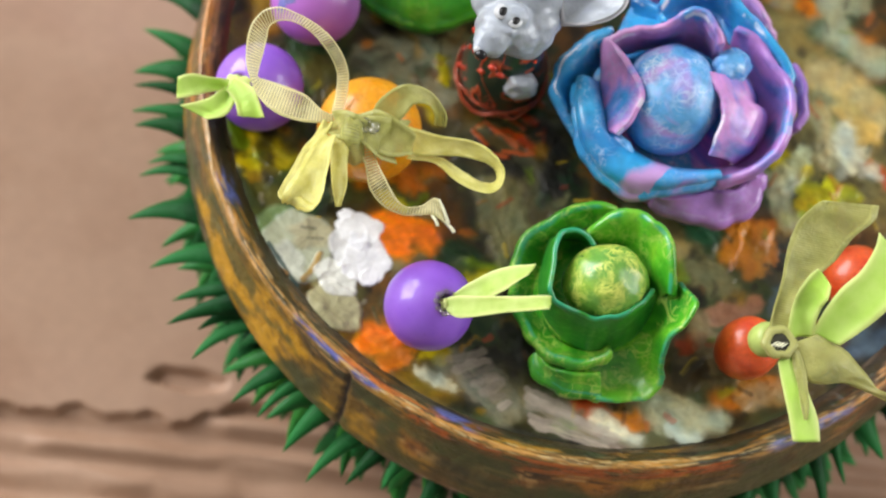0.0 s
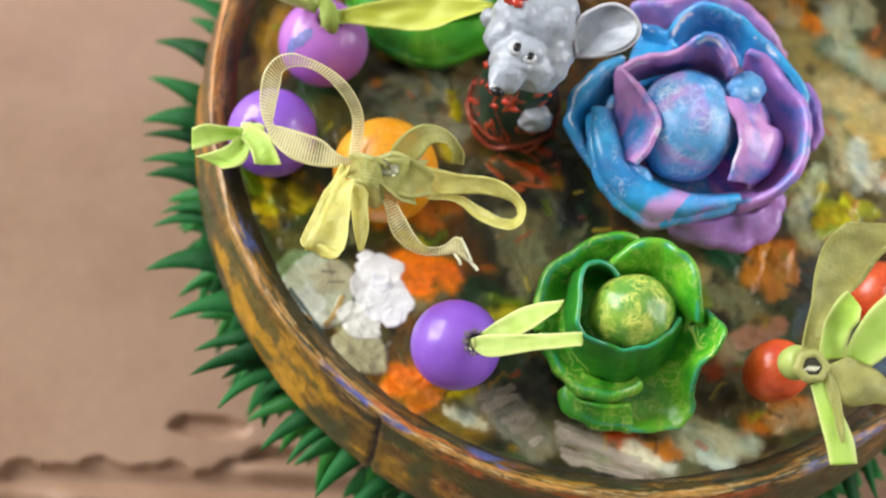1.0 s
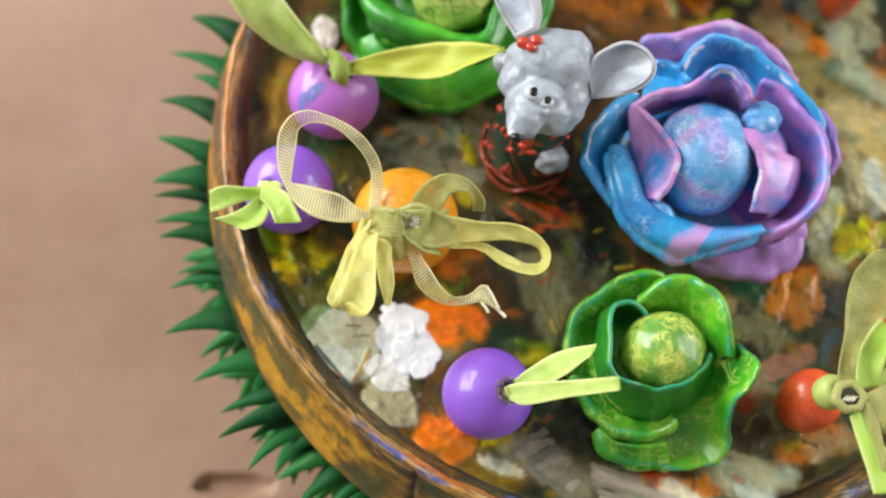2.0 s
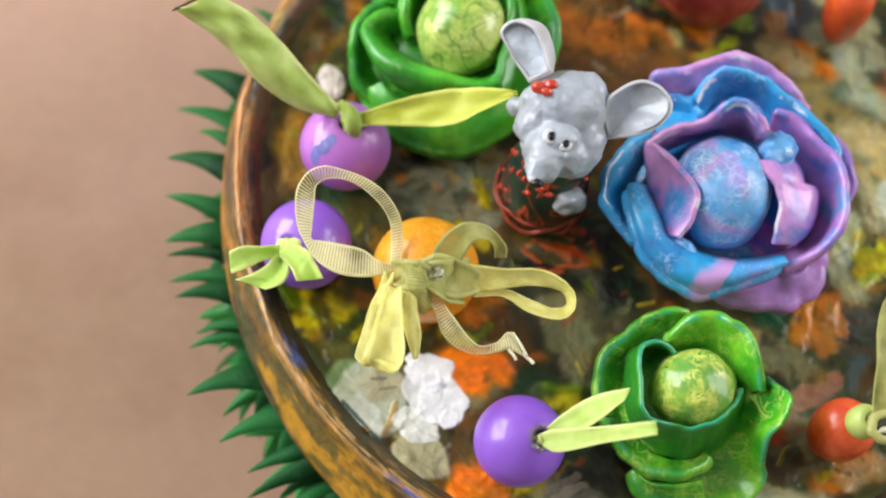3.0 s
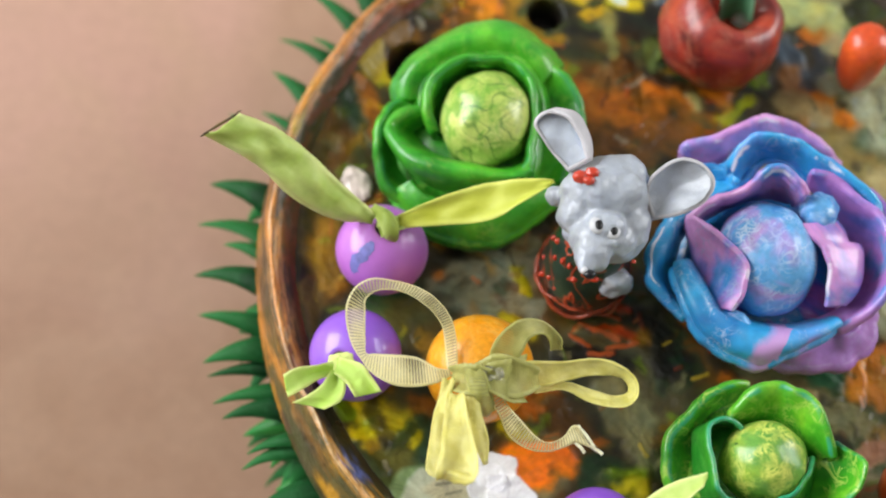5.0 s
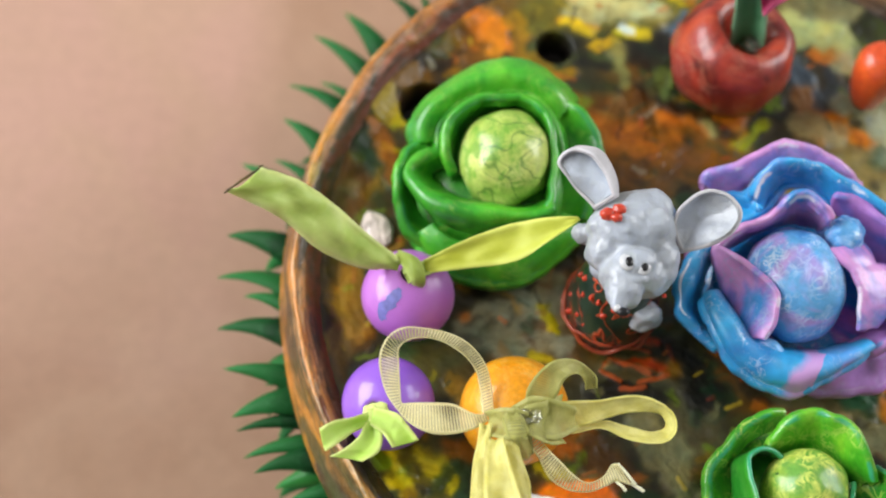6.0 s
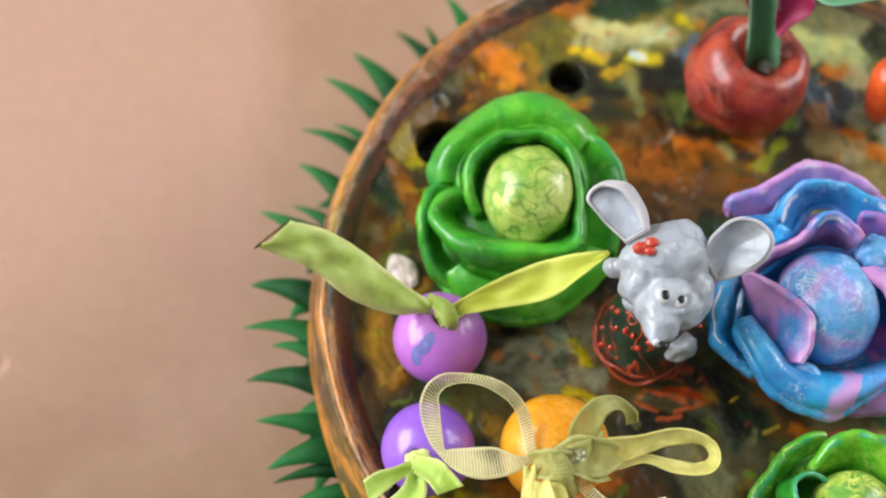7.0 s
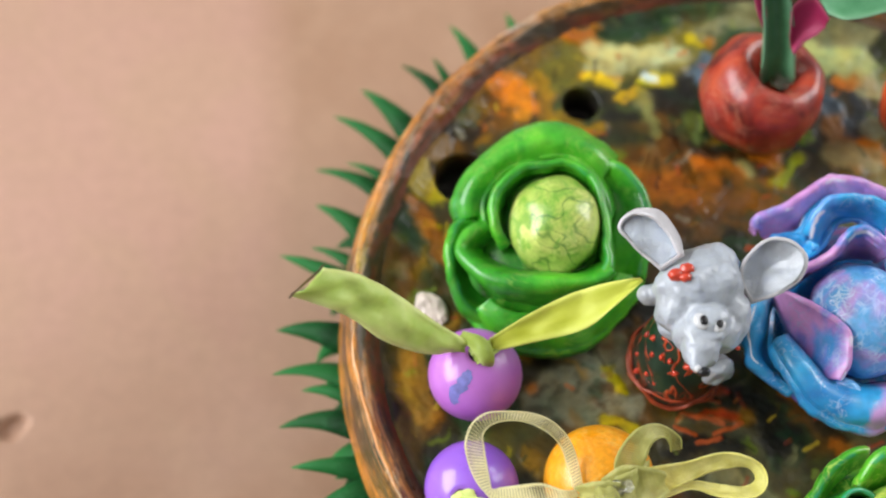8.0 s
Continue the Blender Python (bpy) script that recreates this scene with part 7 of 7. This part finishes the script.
def figurine():
    """A cast figurine in one mesh: head with a long snout, two cupped ears, a painted dress."""
    soft = bmesh.new()
    for c, s, e in (((1.3, 5.4, 34.0), (8.6, 7.0, 7.2), (0, 0, 0)), ((4.6, 9.6, 35.4), (4.8, 2.8, 3.4), (0, 0, -0.2)), ((6.2, 0.0, 32.0), (4.4, 5.2, 5.0), (0, 0, 0.1)), ((-2.8, 1.4, 33.0), (4.4, 4.8, 5.2), (0, 0, -0.2)),
                    ((1.6, -3.6, 33.4), (6.4, 4.8, 4.6), (0.1, 0, 0)), ((5.2, -3.6, 30.2), (4.0, 3.0, 3.4), (0, 0, 0.2)), ((-0.2, -7.4, 34.8), (3.4, 4.2, 2.9), (0.1, 0, -0.25)), ((-1.5, -10.8, 36.0), (1.5, 2.4, 1.5), (0.1, 0, -0.2)),
                    ((1.2, -3.2, 37.2), (4.0, 3.0, 2.6), (0, 0, 0)), ((-0.8, 5.0, 39.8), (3.6, 3.2, 2.4), (0, 0, 0)), ((5.0, 4.6, 38.6), (3.2, 3.0, 2.6), (0, 0, 0)), ((9.4, 1.6, 31.6), (1.6, 1.6, 1.8), (0, 0, 0)),
                    ((-7.0, 6.2, 29.6), (2.6, 2.3, 2.2), (0, 0, 0)), ((0.5, 3.0, 26.0), (5.6, 5.4, 7.0), (0, 0, 0))):
        blob(soft, c, s, Euler(e).to_matrix(), 3)
    for k in range(22):
        a = 2 * math.pi * k / 22
        blob(soft, (1.1 + 4.1 * math.cos(a), -3.4 + 3.3 * math.sin(a), 37.6 - 0.10 * (4.1 * math.cos(a)) ** 2), (0.9, 0.9, 0.8), None, 2)
    me = bpy.data.meshes.new("draft")
    soft.to_mesh(me)
    soft.free()
    draft = new("draft", me)
    r = draft.modifiers.new("blend", "REMESH")
    r.mode, r.voxel_size = "VOXEL", 0.0004
    s = draft.modifiers.new("smooth", "SMOOTH")
    s.factor, s.iterations = 0.5, 12
    bpy.context.view_layer.update()
    whole = bpy.data.meshes.new_from_object(draft.evaluated_get(bpy.context.evaluated_depsgraph_get()))
    bpy.data.objects.remove(draft)
    bm = bmesh.new()
    bm.from_mesh(whole)
    for v in bm.verts:
        v.co += v.normal * (0.0009 * noise.noise(v.co * 110) - 0.0009 * facet(v.co * 80) - 0.0004 * facet(v.co * 210 + Vector((3, 1, 2))) + 0.0005 * noise.noise(v.co * 300) + 0.00014 * noise.noise(v.co * 900))
    # thin cupped ears: a rim, the hollow behind it and its deepest place
    ears = (([(-6.5, 7, 38), (-9.5, 10, 38.5), (-12, 12.5, 39.5), (-14, 15, 40.5), (-13, 16.5, 42), (-11, 17, 43.5), (-8, 15.5, 44.5), (-5.5, 13, 44), (-4, 10, 43), (-3, 8, 42)],
             [(-4.5, 9.5, 36), (-6.5, 12.5, 36), (-8.5, 15, 36.5), (-9.5, 16.5, 37), (-9, 18.5, 38), (-7, 20, 39), (-4.5, 20, 39.5), (-2.5, 17.5, 39.5), (-1, 14.5, 39), (-1, 11.5, 38.5)], (-7.2, 12.6, 40.2), 0.72),
            ([(10.8, 1.2, 33.5), (9.1, 4.6, 35.5), (8.9, 7.5, 37.5), (10.6, 9.7, 39.0), (14.1, 11.7, 40.0), (17.9, 11.4, 40.5), (20.6, 9.4, 40.0), (21.2, 6.5, 39.5), (19.7, 3.9, 38.5), (17.1, 2.3, 37.0), (14.0, 1.5, 35.0)],
             [(11.7, 3.9, 31.4), (10.5, 6.3, 32.8), (10.3, 8.3, 34.2), (11.5, 9.9, 35.2), (13.9, 11.3, 35.9), (16.6, 11.1, 36.3), (18.5, 9.7, 35.9), (18.9, 7.7, 35.6), (17.8, 5.8, 34.9), (16.0, 4.7, 33.8), (13.9, 4.1, 32.4)], (14.1, 7.3, 34.2), 0.28))
    for rim_line, hollow, deep, peak in ears:
        shell = bmesh.new()
        around = [glide(rim_line, 4), glide(hollow, 4)]
        rings = []
        for i in range(len(around[0])):
            near = 0.5 + 0.5 * math.cos(2 * math.pi * (i / (len(around[0]) - 1) - peak))
            middle = around[0][i] + (around[1][i] - around[0][i]) * (0.14 + 0.38 * near)
            line = glide([around[0][i], middle, np.array(deep)], 5)
            rings.append([shell.verts.new(Vector(q + 0.25 * np.array(noise.noise_vector(Vector(q) * 0.3))) * MM) for q in line])
        faces = [shell.faces.new((p[k], q[k], q[k + 1], p[k + 1])) for p, q in zip(rings, rings[1:] + rings[:1]) for k in range(len(p) - 1)]
        bmesh.ops.remove_doubles(shell, verts=shell.verts[:], dist=0.00005)
        bmesh.ops.recalc_face_normals(shell, faces=shell.faces[:])
        for f in shell.faces:
            f.material_index = 1
        for f in [g for g in bmesh.ops.solidify(shell, geom=shell.faces[:], thickness=0.0007)["geom"] if isinstance(g, bmesh.types.BMFace)]:
            f.material_index = 0
        ear = bpy.data.meshes.new("ear")
        shell.to_mesh(ear)
        shell.free()
        bm.from_mesh(ear)
    # painted eyes, nose, hair bow, dress and paw
    for x, y, z in ((-0.4, -3.9, 39.0), (2.5, -4.4, 38.5)):
        blob(bm, (x, y, z), (1.6, 1.8, 0.9), None, 3, 0.05, x, 3)
        blob(bm, (x + 0.2, y - 0.2, z + 0.60), (0.85, 1.05, 0.5), None, 3, 0, 0, 4)
    blob(bm, (2.1, -5.3, 39.2), (0.35, 0.35, 0.2), None, 2, 0, 0, 3)
    # white blob modelled as the highlight on the black nose
    blob(bm, (-2.1, -12.6, 37.2), (0.7, 0.7, 0.7), None, 3, 0.1, 1, 3)
    blob(bm, (-1.0, -13.3, 37.2), (1.2, 0.9, 0.9), None, 3, 0.15, 0, 4)
    blob(bm, (-1.9, -13.1, 36.5), (0.5, 0.4, 0.5), None, 2, 0.15, 0, 4)
    for x, y, z, s in ((-4.4, 4.6, 41.2, 1.5), (-2.3, 5.4, 41.8, 1.4), (-2.9, 3.7, 41.9, 1.1)):
        blob(bm, (x, y, z), (s, s * 0.8, s * 0.8), None, 3, 0.25, x, 5)
    blob(bm, (8.6, -5.2, 27.6), (0.5, 0.4, 0.4), None, 2, 0.3, 0, 5)
    before = len(bm.faces)
    d = lathe([(8.0, 0.0), (9.0, 0.8), (9.5, 3.0), (9.2, 8.0), (8.2, 14.0), (6.8, 20.0), (4.8, 25.0), (2.0, 27.0)], 48, (0, 0, 1), (1.8, 2.0, 0), 0.10, 3)
    extra = bpy.data.meshes.new("dress")
    d.to_mesh(extra)
    d.free()
    bm.from_mesh(extra)
    bm.faces.ensure_lookup_table()
    for f in bm.faces[before:]:
        f.material_index = 2
    # paw, painted spots and the orange hem of the dress
    blob(bm, (7.0, -4.4, 15.0), (3.6, 2.9, 3.2), Euler((0.3, -0.2, 0.2)).to_matrix(), 4, 0.2, 2, 0)
    blob(bm, (6.6, -2.4, 10.0), (2.6, 2.8, 6.0), Euler((0.3, 0.1, 0.3)).to_matrix(), 3, 0.15, 2, 0)
    for k in range(16):
        a, z = 2.9 + 0.26 * (k % 8) + 0.1 * (k // 8), 8.0 + 9.5 * (k // 8) + 2.0 * math.sin(k * 2.3)
        r = 9.6 - 0.12 * z
        blob(bm, (1.8 + r * math.cos(a), 2.0 + r * math.sin(a), z), (0.7 + 0.3 * math.sin(k), 0.6, 0.8), None, 2, 0.3, k, 5)
    for hem_r, hem_z, fat in ((9.7, 3.2, 0.55), (9.6, 5.4, 0.35)):
        loops = []
        for i in range(72):
            a = 2 * math.pi * i / 72
            r, z = hem_r + 0.6 * noise.noise(Vector((3 * math.cos(a), 3 * math.sin(a), hem_z))), hem_z + 2.2 * noise.noise(Vector((2 * math.cos(a), 2 * math.sin(a), 4 + hem_z)))
            loops.append([bm.verts.new(Vector((1.8 + (r + fat * math.cos(b)) * math.cos(a), 2.0 + (r + fat * math.cos(b)) * math.sin(a), z + fat * math.sin(b))) * MM) for b in (k * math.pi / 3 for k in range(6))])
        for p, q in zip(loops, loops[1:] + loops[:1]):
            for k in range(6):
                bm.faces.new((p[k], q[k], q[(k + 1) % 6], p[(k + 1) % 6])).material_index = 6
    bmesh.ops.recalc_face_normals(bm, faces=bm.faces)
    ob = finish("figurine", bm, [FUR, INNER_EAR, DRESS, EYE_AND_GLINT_WHITE, PUPIL, BOW, HEM])
    ob.location = (-22.6 * MM, -11.2 * MM, 0)
    return tagged(ob, "grey cast resin figurine with round ears and a dark dress", "figurine")


figurine()
